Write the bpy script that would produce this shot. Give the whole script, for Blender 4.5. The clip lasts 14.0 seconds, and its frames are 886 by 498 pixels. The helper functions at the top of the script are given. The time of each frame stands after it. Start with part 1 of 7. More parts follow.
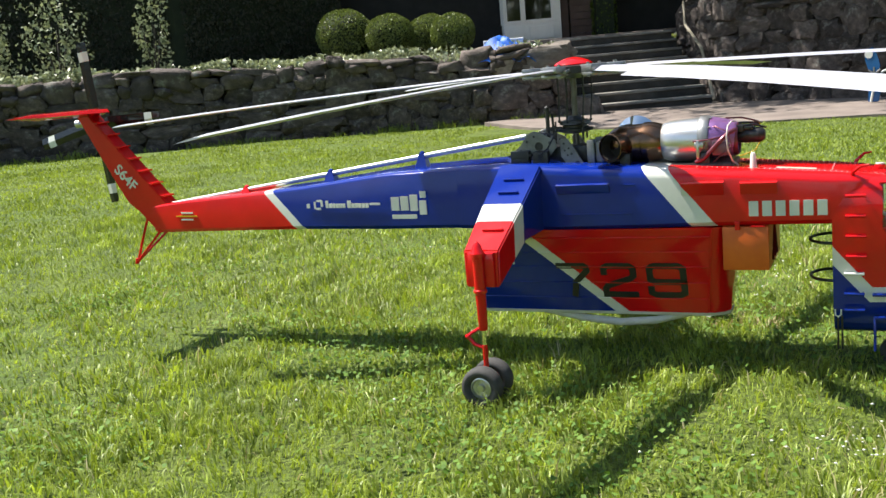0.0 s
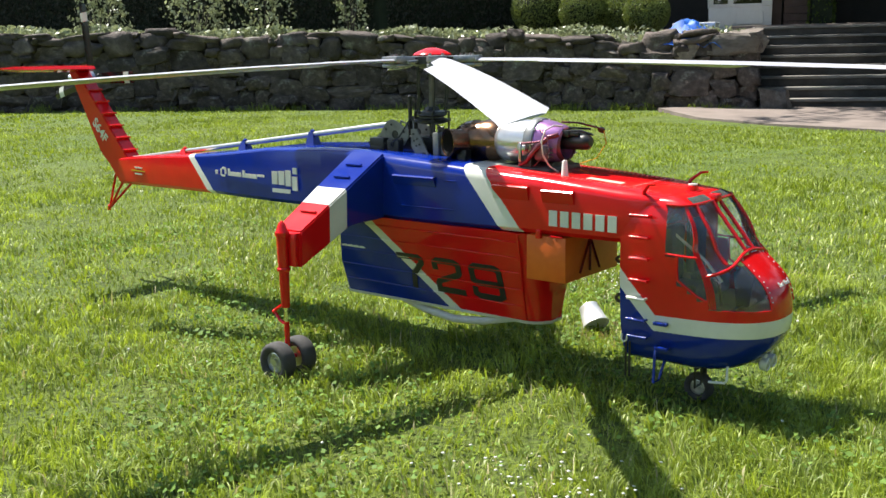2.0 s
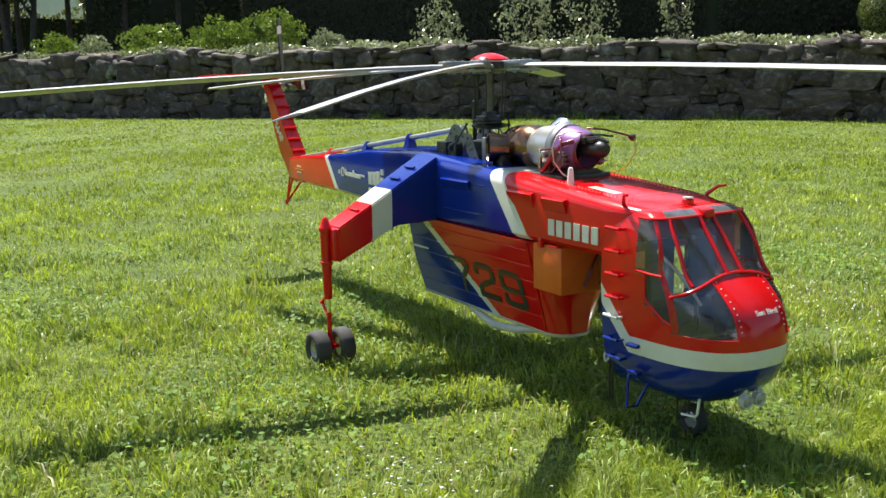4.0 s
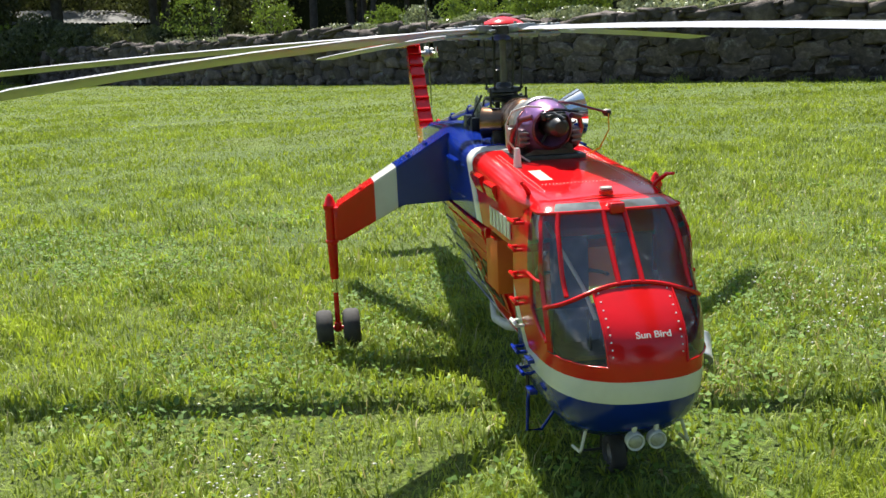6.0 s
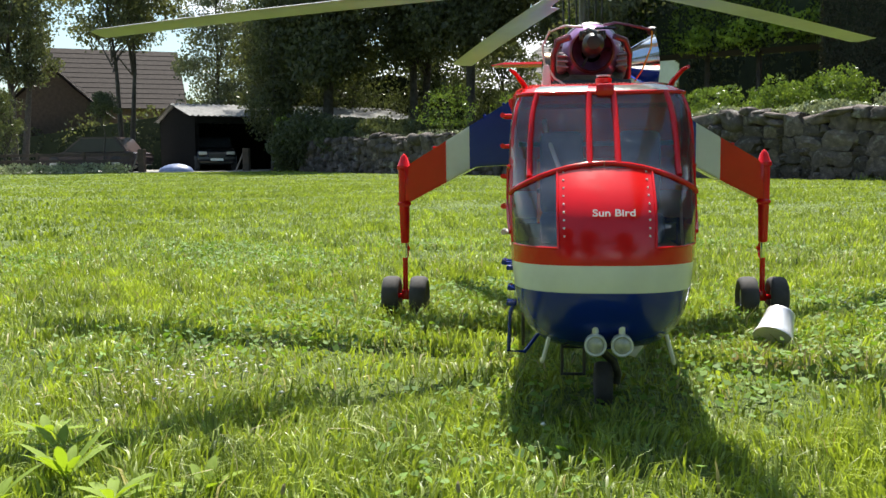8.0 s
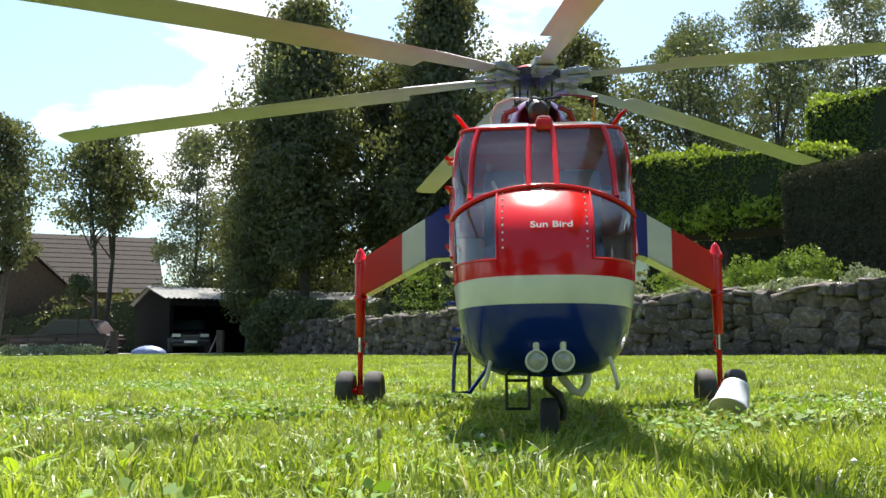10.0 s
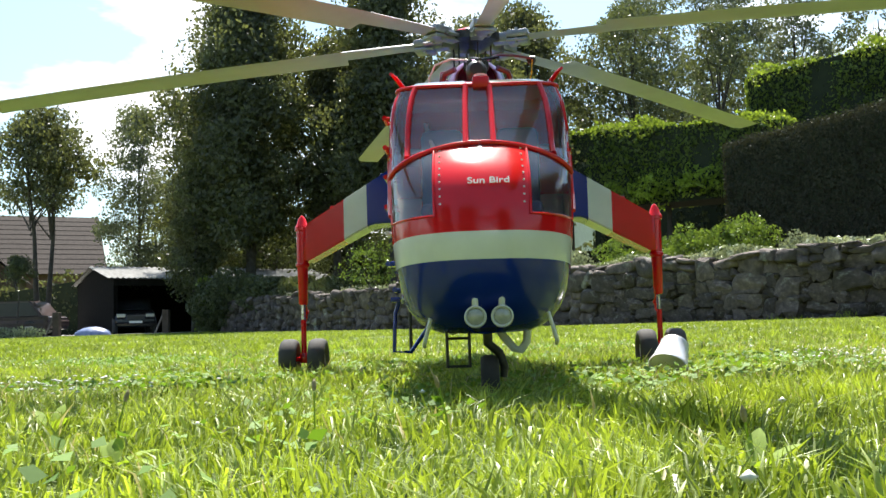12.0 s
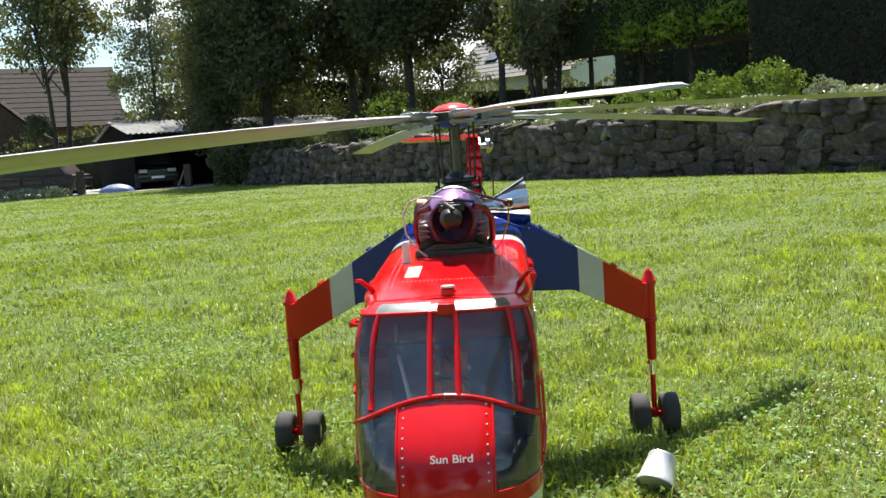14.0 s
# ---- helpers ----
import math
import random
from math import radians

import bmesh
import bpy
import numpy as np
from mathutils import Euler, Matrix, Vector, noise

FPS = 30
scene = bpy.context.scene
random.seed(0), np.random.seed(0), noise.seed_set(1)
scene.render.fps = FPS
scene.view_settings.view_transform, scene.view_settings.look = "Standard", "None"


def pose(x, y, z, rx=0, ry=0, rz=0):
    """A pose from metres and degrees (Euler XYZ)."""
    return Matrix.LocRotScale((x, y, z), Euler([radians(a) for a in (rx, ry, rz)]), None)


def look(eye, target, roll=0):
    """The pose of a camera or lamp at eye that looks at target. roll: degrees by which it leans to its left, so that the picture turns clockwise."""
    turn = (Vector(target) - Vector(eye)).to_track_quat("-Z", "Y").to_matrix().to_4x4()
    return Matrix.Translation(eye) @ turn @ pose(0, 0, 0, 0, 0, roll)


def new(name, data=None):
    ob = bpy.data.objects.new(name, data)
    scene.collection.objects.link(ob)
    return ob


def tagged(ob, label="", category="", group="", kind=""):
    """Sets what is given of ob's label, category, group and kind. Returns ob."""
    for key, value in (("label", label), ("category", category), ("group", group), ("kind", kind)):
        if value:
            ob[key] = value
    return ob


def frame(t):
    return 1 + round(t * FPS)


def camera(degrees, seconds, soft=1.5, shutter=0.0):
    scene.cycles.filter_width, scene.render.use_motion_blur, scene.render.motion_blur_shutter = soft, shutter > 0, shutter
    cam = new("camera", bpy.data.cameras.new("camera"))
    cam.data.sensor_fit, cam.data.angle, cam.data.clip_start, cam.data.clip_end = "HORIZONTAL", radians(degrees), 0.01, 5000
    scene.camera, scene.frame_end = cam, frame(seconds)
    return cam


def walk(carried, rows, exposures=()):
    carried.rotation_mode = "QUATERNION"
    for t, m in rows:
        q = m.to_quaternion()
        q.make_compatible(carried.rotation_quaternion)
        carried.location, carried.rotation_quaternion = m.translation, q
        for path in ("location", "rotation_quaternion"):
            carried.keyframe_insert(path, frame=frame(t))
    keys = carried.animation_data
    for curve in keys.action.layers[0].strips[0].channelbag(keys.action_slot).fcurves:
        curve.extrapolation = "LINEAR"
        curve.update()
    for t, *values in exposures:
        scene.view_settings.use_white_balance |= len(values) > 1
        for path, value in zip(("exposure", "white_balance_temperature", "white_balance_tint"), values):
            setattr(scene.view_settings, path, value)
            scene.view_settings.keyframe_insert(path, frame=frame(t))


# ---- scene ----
cam = camera(49.4, 14.0)
PATH = [
    (0, (0.842, -2.76, 0.878), (-0.004, -0.983, 0.523), -5.1),
    (0.5, (1.183, -2.638, 0.887), (0.434, -0.817, 0.536), -3.1),
    (1, (1.437, -2.464, 0.877), (0.656, -0.675, 0.445), -1.2),
    (1.5, (1.612, -2.326, 0.868), (0.727, -0.585, 0.439), 0.1),
    (2, (1.817, -2.188, 0.859), (0.574, -0.669, 0.474), -1.1),
    (2.2, (1.886, -2.129, 0.861), (0.569, -0.669, 0.492), -1.5),
    (4.3, (2.476, -1.401, 0.823), (0.736, -0.479, 0.476), -1.3),
    (4.5, (2.506, -1.317, 0.821), (0.757, -0.411, 0.475), -1.3),
    (5, (2.517, -1.06, 0.783), (0.732, -0.241, 0.401), -1.4),
    (5.5, (2.512, -0.83, 0.785), (0.708, -0.085, 0.349), -1.3),
    (6, (2.519, -0.554, 0.807), (0.58, -0.269, 0.41), -2.7),
    (6.5, (2.501, -0.326, 0.791), (0.545, -0.105, 0.44), 0.4),
    (7, (2.436, -0.143, 0.687), (0.472, -0.136, 0.309), -0.5),
    (7.5, (2.427, -0.091, 0.556), (0.462, -0.25, 0.219), -1.1),
    (8, (2.447, -0.083, 0.398), (0.466, -0.302, 0.234), -0.6),
    (8.2, (2.441, -0.073, 0.338), (0.458, -0.313, 0.235), -0.8),
    (10.3, (2.436, -0.024, 0.136), (0.457, -0.168, 0.387), -0.1),
    (10.5, (2.445, -0.02, 0.133), (0.464, -0.139, 0.381), 0.2),
    (11, (2.434, -0.021, 0.126), (0.45, -0.101, 0.363), 0.0),
    (11.5, (2.434, -0.022, 0.118), (0.446, -0.085, 0.331), -0.4),
    (12, (2.428, -0.017, 0.115), (0.436, -0.077, 0.288), -1.7),
    (12.5, (2.421, -0.012, 0.145), (0.426, -0.084, 0.267), -2.8),
    (13, (2.409, -0.007, 0.347), (0.41, -0.089, 0.343), -3.7),
    (13.5, (2.366, 0.019, 0.589), (0.37, -0.077, 0.507), -4.6),
    (14, (2.374, 0.101, 0.753), (0.386, -0.023, 0.573), -3.9),
]
walk(cam, [(t, look(eye, target, roll)) for t, eye, target, roll in PATH], [(0.0, 1.07), (2.2, 1.11), (4.3, 1.13), (7.0, 0.97), (8.2, 1.20), (10.3, 1.44), (12.5, 1.50), (13.2, 1.46), (13.6, 1.38), (14.0, 1.20)])

# ---- world and sun ----
SUN_WAY = Vector((-0.56, -0.02, 1.0)).normalized()      # from the ground towards the sun
world = bpy.data.worlds.new("sky")
scene.world = world
world.use_nodes = True
wn, wl = world.node_tree.nodes, world.node_tree.links
wn.clear()
w_out, w_bg, w_sky = wn.new("ShaderNodeOutputWorld"), wn.new("ShaderNodeBackground"), wn.new("ShaderNodeTexSky")
w_sky.sky_type, w_sky.sun_disc = "NISHITA", False
w_sky.sun_elevation = math.asin(SUN_WAY.z)
w_sky.sun_rotation = math.atan2(SUN_WAY.x, SUN_WAY.y)
w_sky.air_density, w_sky.dust_density = 1.2, 1.6
# white cumulus clouds drifting over the whole sky
w_co, w_map, w_no, w_rm, w_mix = (wn.new("ShaderNodeTexCoord"), wn.new("ShaderNodeMapping"), wn.new("ShaderNodeTexNoise"),
                                  wn.new("ShaderNodeValToRGB"), wn.new("ShaderNodeMix"))
w_map.inputs["Scale"].default_value = (1.0, 1.0, 2.4)
w_no.inputs["Scale"].default_value, w_no.inputs["Detail"].default_value, w_no.inputs["Roughness"].default_value = 2.6, 6.0, 0.55
w_rm.color_ramp.elements[0].position, w_rm.color_ramp.elements[1].position = 0.50, 0.59
w_mix.data_type = "RGBA"
w_mix.inputs["B"].default_value = (8.8, 8.95, 9.1, 1)
wl.new(w_co.outputs["Generated"], w_map.inputs["Vector"])
wl.new(w_map.outputs["Vector"], w_no.inputs["Vector"])
w_sep, w_thin = wn.new("ShaderNodeSeparateXYZ"), wn.new("ShaderNodeMath")
w_thin.operation, w_thin.inputs[1].default_value = "MULTIPLY_ADD", -0.22      # cumulus stack up towards the horizon
wl.new(w_co.outputs["Generated"], w_sep.inputs[0])
wl.new(w_sep.outputs["Z"], w_thin.inputs[0])
wl.new(w_no.outputs["Fac"], w_thin.inputs[2])
# two large heaps of cumulus stand over the garden trees
w_last = w_thin
for way, reach in (((-0.905, -0.305, 0.31), 0.9945), ((-0.944, 0.02, 0.33), 0.9972)):
    w_dot, w_rng, w_add = wn.new("ShaderNodeVectorMath"), wn.new("ShaderNodeMapRange"), wn.new("ShaderNodeMath")
    w_dot.operation = "DOT_PRODUCT"
    w_dot.inputs[1].default_value = Vector(way).normalized()
    w_rng.inputs["From Min"].default_value, w_rng.inputs["From Max"].default_value = reach - 0.012, 1.0
    w_rng.inputs["To Min"].default_value, w_rng.inputs["To Max"].default_value = 0.0, 0.17
    wl.new(w_co.outputs["Generated"], w_dot.inputs[0])
    wl.new(w_dot.outputs["Value"], w_rng.inputs["Value"])
    wl.new(w_last.outputs[0], w_add.inputs[0])
    wl.new(w_rng.outputs["Result"], w_add.inputs[1])
    w_last = w_add
wl.new(w_last.outputs[0], w_rm.inputs["Fac"])
wl.new(w_rm.outputs["Color"], w_mix.inputs["Factor"])
w_blue = wn.new("ShaderNodeMix")
w_blue.data_type, w_blue.blend_type = "RGBA", "MULTIPLY"
w_blue.inputs["Factor"].default_value = 1.0
w_blue.inputs["B"].default_value = (0.85, 0.97, 1.0, 1)
wl.new(w_sky.outputs["Color"], w_blue.inputs["A"])
wl.new(w_blue.outputs["Result"], w_mix.inputs["A"])
wl.new(w_mix.outputs["Result"], w_bg.inputs["Color"])
wl.new(w_bg.outputs["Background"], w_out.inputs["Surface"])
w_bg.inputs["Strength"].default_value = 0.080
sun = new("sun", bpy.data.lights.new("sun", "SUN"))
sun.data.energy, sun.data.angle, sun.data.color = 5.0, radians(0.53), (1.0, 0.95, 0.86)
sun.matrix_world = look(SUN_WAY * 40, (0, 0, 0))


# ---- materials ----
def mat_base(name, rough=0.5, metal=0.0):
    m = bpy.data.materials.new(name)
    m.use_nodes = True
    b = m.node_tree.nodes["Principled BSDF"]
    b.inputs["Roughness"].default_value, b.inputs["Metallic"].default_value = rough, metal
    return m, m.node_tree.nodes, m.node_tree.links, b


def noise_node(n, l, scale, detail=4.0, rough=0.6, coord="Object"):
    co, no = n.new("ShaderNodeTexCoord"), n.new("ShaderNodeTexNoise")
    no.inputs["Scale"].default_value, no.inputs["Detail"].default_value, no.inputs["Roughness"].default_value = scale, detail, rough
    l.new(co.outputs[coord], no.inputs["Vector"])
    return no


def ramp(n, l, src, stops, mode="LINEAR"):
    r = n.new("ShaderNodeValToRGB")
    r.color_ramp.interpolation = mode
    els = r.color_ramp.elements
    while len(els) < len(stops):
        els.new(0.5)
    for e, (p, c) in zip(els, stops):
        e.position, e.color = p, (*c, 1)
    l.new(src, r.inputs["Fac"])
    return r


def bump(n, l, b, src, strength, distance):
    bp = n.new("ShaderNodeBump")
    bp.inputs["Strength"].default_value, bp.inputs["Distance"].default_value = strength, distance
    l.new(src, bp.inputs["Height"])
    l.new(bp.outputs["Normal"], b.inputs["Normal"])


def mix_color(n, l, a, b, fac, mode="MIX"):
    m = n.new("ShaderNodeMix")
    m.data_type, m.blend_type = "RGBA", mode
    for key, v in (("Factor", fac), ("A", a), ("B", b)):
        if isinstance(v, (int, float)):
            m.inputs[key].default_value = v
        elif isinstance(v, tuple):
            m.inputs[key].default_value = (*v, 1)
        else:
            l.new(v, m.inputs[key])
    return m.outputs["Result"]


def mottled(name, c1, c2, scale=6.0, rough=0.6, metal=0.0, bump_scale=40.0, bump_d=0.002, bump_s=0.4, spread=0.25):
    """A surface of two close colours in patches, with fine relief."""
    m, n, l, b = mat_base(name, rough, metal)
    big, fine = noise_node(n, l, scale), noise_node(n, l, bump_scale, 3.0)
    r = ramp(n, l, big.outputs["Fac"], [(0.5 - spread, c1), (0.5 + spread, c2)])
    col = mix_color(n, l, r.outputs["Color"], fine.outputs["Fac"], 0.12, "OVERLAY")
    l.new(col, b.inputs["Base Color"])
    if bump_d:
        bump(n, l, b, fine.outputs["Fac"], bump_s, bump_d)
    return m


RED, BLUE, WHITE = (0.66, 0.007, 0.010), (0.004, 0.022, 0.245), (0.72, 0.73, 0.68)


def paint_finish(n, l, b, col):
    """Glossy sprayed paint: faint dirt, fine orange peel."""
    dirt, peel = noise_node(n, l, 9.0, 6.0), noise_node(n, l, 60.0, 2.0)
    d = ramp(n, l, dirt.outputs["Fac"], [(0.35, (0.82, 0.82, 0.80)), (0.6, (1, 1, 1))])
    l.new(mix_color(n, l, col, d.outputs["Color"], 0.6, "MULTIPLY"), b.inputs["Base Color"])
    rr = ramp(n, l, dirt.outputs["Fac"], [(0.3, (0.18, 0.18, 0.18)), (0.7, (0.08, 0.08, 0.08))])
    l.new(rr.outputs["Color"], b.inputs["Roughness"])
    bump(n, l, b, peel.outputs["Fac"], 0.06, 0.002)


def paint(name, color):
    m, n, l, b = mat_base(name, 0.25)
    c = n.new("ShaderNodeRGB")
    c.outputs[0].default_value = (*color, 1)
    paint_finish(n, l, b, c.outputs[0])
    return m


def axis_sum(n, l, weights, absolute_y=False):
    """The number a*x + b*y + c*z of the place on the thing."""
    co, sep = n.new("ShaderNodeTexCoord"), n.new("ShaderNodeSeparateXYZ")
    l.new(co.outputs["Object"], sep.inputs[0])
    total = None
    for k, w in zip("XYZ", weights):
        if not w:
            continue
        src = sep.outputs[k]
        if k == "Y" and absolute_y:
            ab = n.new("ShaderNodeMath")
            ab.operation = "ABSOLUTE"
            l.new(src, ab.inputs[0])
            src = ab.outputs[0]
        mu = n.new("ShaderNodeMath")
        mu.operation = "MULTIPLY_ADD"
        mu.inputs[1].default_value, mu.inputs[2].default_value = w, 0.0
        l.new(src, mu.inputs[0])
        if total is not None:
            l.new(total, mu.inputs[2])
        total = mu.outputs[0]
    return total


def banded_paint(name, weights, edges, colors, absolute_y=False):
    """Paint in straight bands across a*x + b*y + c*z."""
    m, n, l, b = mat_base(name, 0.25)
    u = axis_sum(n, l, weights, absolute_y)
    lo, hi = edges[0] - 0.5, edges[-1] + 0.5
    mr = n.new("ShaderNodeMapRange")
    mr.inputs["From Min"].default_value, mr.inputs["From Max"].default_value = lo, hi
    l.new(u, mr.inputs["Value"])
    stops = [(0.0, colors[0])] + [((e - lo) / (hi - lo), c) for e, c in zip(edges, colors[1:])]
    r = ramp(n, l, mr.outputs["Result"], stops, "CONSTANT")
    paint_finish(n, l, b, r.outputs["Color"])
    return m


def cabin_paint(name):
    """Red over a white belt that climbs towards the rear, over blue."""
    m, n, l, b = mat_base(name, 0.25)
    co, sep = n.new("ShaderNodeTexCoord"), n.new("ShaderNodeSeparateXYZ")
    l.new(co.outputs["Object"], sep.inputs[0])
    out = []
    for level, rear in ((0.252, 0.360), (0.212, 0.312)):
        line, top, above = n.new("ShaderNodeMath"), n.new("ShaderNodeMath"), n.new("ShaderNodeMath")
        line.operation, top.operation, above.operation = "MULTIPLY_ADD", "MAXIMUM", "GREATER_THAN"
        line.inputs[1].default_value, line.inputs[2].default_value = -1.15, rear + 1.15 * 0.70
        l.new(sep.outputs["X"], line.inputs[0])
        l.new(line.outputs[0], top.inputs[0])
        rise = n.new("ShaderNodeMath")
        rise.operation = "MULTIPLY_ADD"
        rise.inputs[1].default_value, rise.inputs[2].default_value = 0.03, level - 0.03 * 0.85
        l.new(sep.outputs["X"], rise.inputs[0])
        l.new(rise.outputs[0], top.inputs[1])
        l.new(sep.outputs["Z"], above.inputs[0])
        l.new(top.outputs[0], above.inputs[1])
        out.append(above.outputs[0])
    c = mix_color(n, l, BLUE, WHITE, out[1])
    c = mix_color(n, l, c, RED, out[0])
    paint_finish(n, l, b, c)
    return m


M_RED, M_BLUE, M_WHITE = paint("red_paint", RED), paint("blue_paint", BLUE), paint("white_paint", WHITE)
M_SPINE = banded_paint("spine_livery", (0.776, 0, 0.63), [0.528, 0.583], [BLUE, WHITE, RED])
M_BOOM = banded_paint("boom_livery", (0.725, 0, 0.688), [-0.414, -0.389], [RED, WHITE, BLUE])
M_ARM = banded_paint("arm_livery", (0, 1, 0), [0.287, 0.351], [BLUE, WHITE, RED], True)
M_TANK = banded_paint("tank_livery", (0.678, 0, 0.735), [0.178, 0.209], [BLUE, WHITE, RED])
M_CABIN = cabin_paint("cabin_livery")
M_ORANGE = mottled("orange_panel", (0.62, 0.10, 0.008), (0.70, 0.15, 0.015), 12, 0.45, bump_d=0.0005)
M_BLACK = mottled("black_plastic", (0.012, 0.012, 0.013), (0.03, 0.03, 0.03), 30, 0.4, bump_d=0.0003)
M_RUBBER = mottled("tyre_rubber", (0.035, 0.034, 0.034), (0.075, 0.072, 0.07), 18, 0.85, bump_scale=120, bump_d=0.001)
M_ALU = mottled("brushed_aluminium", (0.50, 0.50, 0.50), (0.66, 0.66, 0.66), 30, 0.34, 1.0, bump_d=0.0002)
M_GREY = mottled("grey_metal", (0.24, 0.245, 0.25), (0.36, 0.36, 0.36), 40, 0.38, 0.7, bump_d=0.0003)
M_DARK = mottled("dark_metal", (0.03, 0.03, 0.032), (0.10, 0.10, 0.10), 40, 0.4, 0.8, bump_d=0.0003)
M_BRONZE = mottled("heat_tinted_steel", (0.14, 0.07, 0.04), (0.32, 0.19, 0.12), 14, 0.25, 1.0, bump_d=0.0002)
M_CHROME = mottled("polished_steel", (0.78, 0.78, 0.78), (0.88, 0.88, 0.88), 20, 0.10, 1.0, bump_d=0.0002)
M_SILVER = mottled("satin_steel_can", (0.62, 0.62, 0.63), (0.75, 0.74, 0.74), 18, 0.28, 0.85, bump_d=0.0003)
M_PURPLE = mottled("purple_anodised", (0.24, 0.10, 0.30), (0.44, 0.24, 0.50), 20, 0.3, 0.6, bump_d=0.0002)
M_PINK = mottled("pink_anodised", (0.13, 0.028, 0.045), (0.23, 0.075, 0.095), 20, 0.3, 0.5, bump_d=0.0002)
M_BLADE = mottled("white_rotor_blade", (0.38, 0.38, 0.43), (0.47, 0.47, 0.53), 3.0, 0.35, bump_scale=25, bump_d=0.0004, bump_s=0.2)
M_SEAT = mottled("dark_blue_seat", (0.05, 0.065, 0.13), (0.10, 0.12, 0.21), 20, 0.8)
M_COCKPIT = mottled("dark_grey_trim", (0.07, 0.075, 0.095), (0.14, 0.145, 0.165), 20, 0.7)
M_LAMP = mottled("clear_lamp_glass", (0.30, 0.31, 0.27), (0.5, 0.5, 0.46), 90, 0.15, 0.2, bump_scale=200, bump_d=0.0006)


def glass(name, tint, gloss=0.12, haze=0.0):
    m = bpy.data.materials.new(name)
    m.use_nodes = True
    n, l = m.node_tree.nodes, m.node_tree.links
    n.clear()
    out, mix, tr, gl, fr = (n.new("ShaderNodeOutputMaterial"), n.new("ShaderNodeMixShader"), n.new("ShaderNodeBsdfTransparent"),
                            n.new("ShaderNodeBsdfGlossy"), n.new("ShaderNodeFresnel"))
    fr.inputs["IOR"].default_value = 1.6
    ad = n.new("ShaderNodeMath")
    ad.operation = "MULTIPLY_ADD"
    ad.inputs[1].default_value, ad.inputs[2].default_value = 1.1, gloss * 0.5
    l.new(fr.outputs[0], ad.inputs[0])
    tr.inputs["Color"].default_value = (*tint, 1)
    gl.inputs["Roughness"].default_value = 0.06
    sm = noise_node(n, l, 7.0, 5.0)
    r = ramp(n, l, sm.outputs["Fac"], [(0.35, (0.015, 0.015, 0.015)), (0.75, (0.07, 0.07, 0.07))])
    l.new(r.outputs["Color"], gl.inputs["Roughness"])
    l.new(ad.outputs[0], mix.inputs[0])
    l.new(tr.outputs[0], mix.inputs[1])
    l.new(gl.outputs[0], mix.inputs[2])
    # a thin bluish diffuse film paints in haze and pale reflection-like specks
    film_, df = n.new("ShaderNodeMixShader"), n.new("ShaderNodeBsdfDiffuse")
    df.inputs["Color"].default_value = (0.62, 0.68, 0.80, 1)
    sp = noise_node(n, l, 55.0, 3.0)
    r2 = ramp(n, l, sp.outputs["Fac"], [(0.40, (haze * 0.6,) * 3), (0.62, (haze,) * 3), (0.70, (haze * 3.2,) * 3)])
    l.new(r2.outputs["Color"], film_.inputs[0])
    l.new(mix.outputs[0], film_.inputs[1])
    l.new(df.outputs[0], film_.inputs[2])
    l.new(film_.outputs[0], out.inputs["Surface"])
    return m


M_GLASS = glass("canopy_perspex", (0.95, 0.96, 0.97), 0.06, 0.05)
M_PANE = glass("house_window_glass", (0.5, 0.55, 0.55), 0.3)


def leafy(name, dark, light, trans, rough=0.5, patch=0.8, glow=0.45):
    """Leaves and grass: a different green for every blade, part of the light passes through."""
    m, n, l, b = mat_base(name, rough)
    geo = n.new("ShaderNodeNewGeometry")
    no = noise_node(n, l, patch, 3.0)
    ad = n.new("ShaderNodeMath")
    ad.operation = "MULTIPLY_ADD"
    ad.inputs[1].default_value = 0.55
    l.new(geo.outputs["Random Per Island"], ad.inputs[0])
    sc = n.new("ShaderNodeMath")
    sc.operation = "MULTIPLY_ADD"
    sc.inputs[1].default_value, sc.inputs[2].default_value = 1.3, -0.4
    l.new(no.outputs["Fac"], sc.inputs[0])
    l.new(sc.outputs[0], ad.inputs[2])
    r = ramp(n, l, ad.outputs[0], [(0.0, dark), (0.85, light), (1.0, tuple(min(1, v * 1.35 + 0.01) for v in light))])
    l.new(r.outputs["Color"], b.inputs["Base Color"])
    tl, mx, out = n.new("ShaderNodeBsdfTranslucent"), n.new("ShaderNodeMixShader"), n["Material Output"]
    l.new(mix_color(n, l, r.outputs["Color"], trans, 1.0, "MULTIPLY"), tl.inputs["Color"])
    mx.inputs[0].default_value = glow
    l.new(b.outputs[0], mx.inputs[1])
    l.new(tl.outputs[0], mx.inputs[2])
    l.new(mx.outputs[0], out.inputs["Surface"])
    return m


# ---- mesh helpers ----
def part(name, bm, material, parent=None, label="", smooth=None):
    """Links a bmesh as one mesh object under a thing or a part."""
    me = bpy.data.meshes.new(name)
    bmesh.ops.recalc_face_normals(bm, faces=bm.faces[:])
    bm.to_mesh(me)
    bm.free()
    me.materials.append(material)
    if smooth is not None:
        me.shade_smooth()
        me.set_sharp_from_angle(angle=radians(smooth))
    ob = new(name, me)
    if parent is not None:
        ob.parent = parent
    if label:
        tagged(ob, label)
    return ob


def thing(name, label, category, at=(0, 0, 0), rz=0.0, group=""):
    e = new(name)
    e.empty_display_size = 0.1
    e.matrix_world = pose(*at, 0, 0, rz)
    return tagged(e, label, category, group)


def bm_new():
    return bmesh.new()


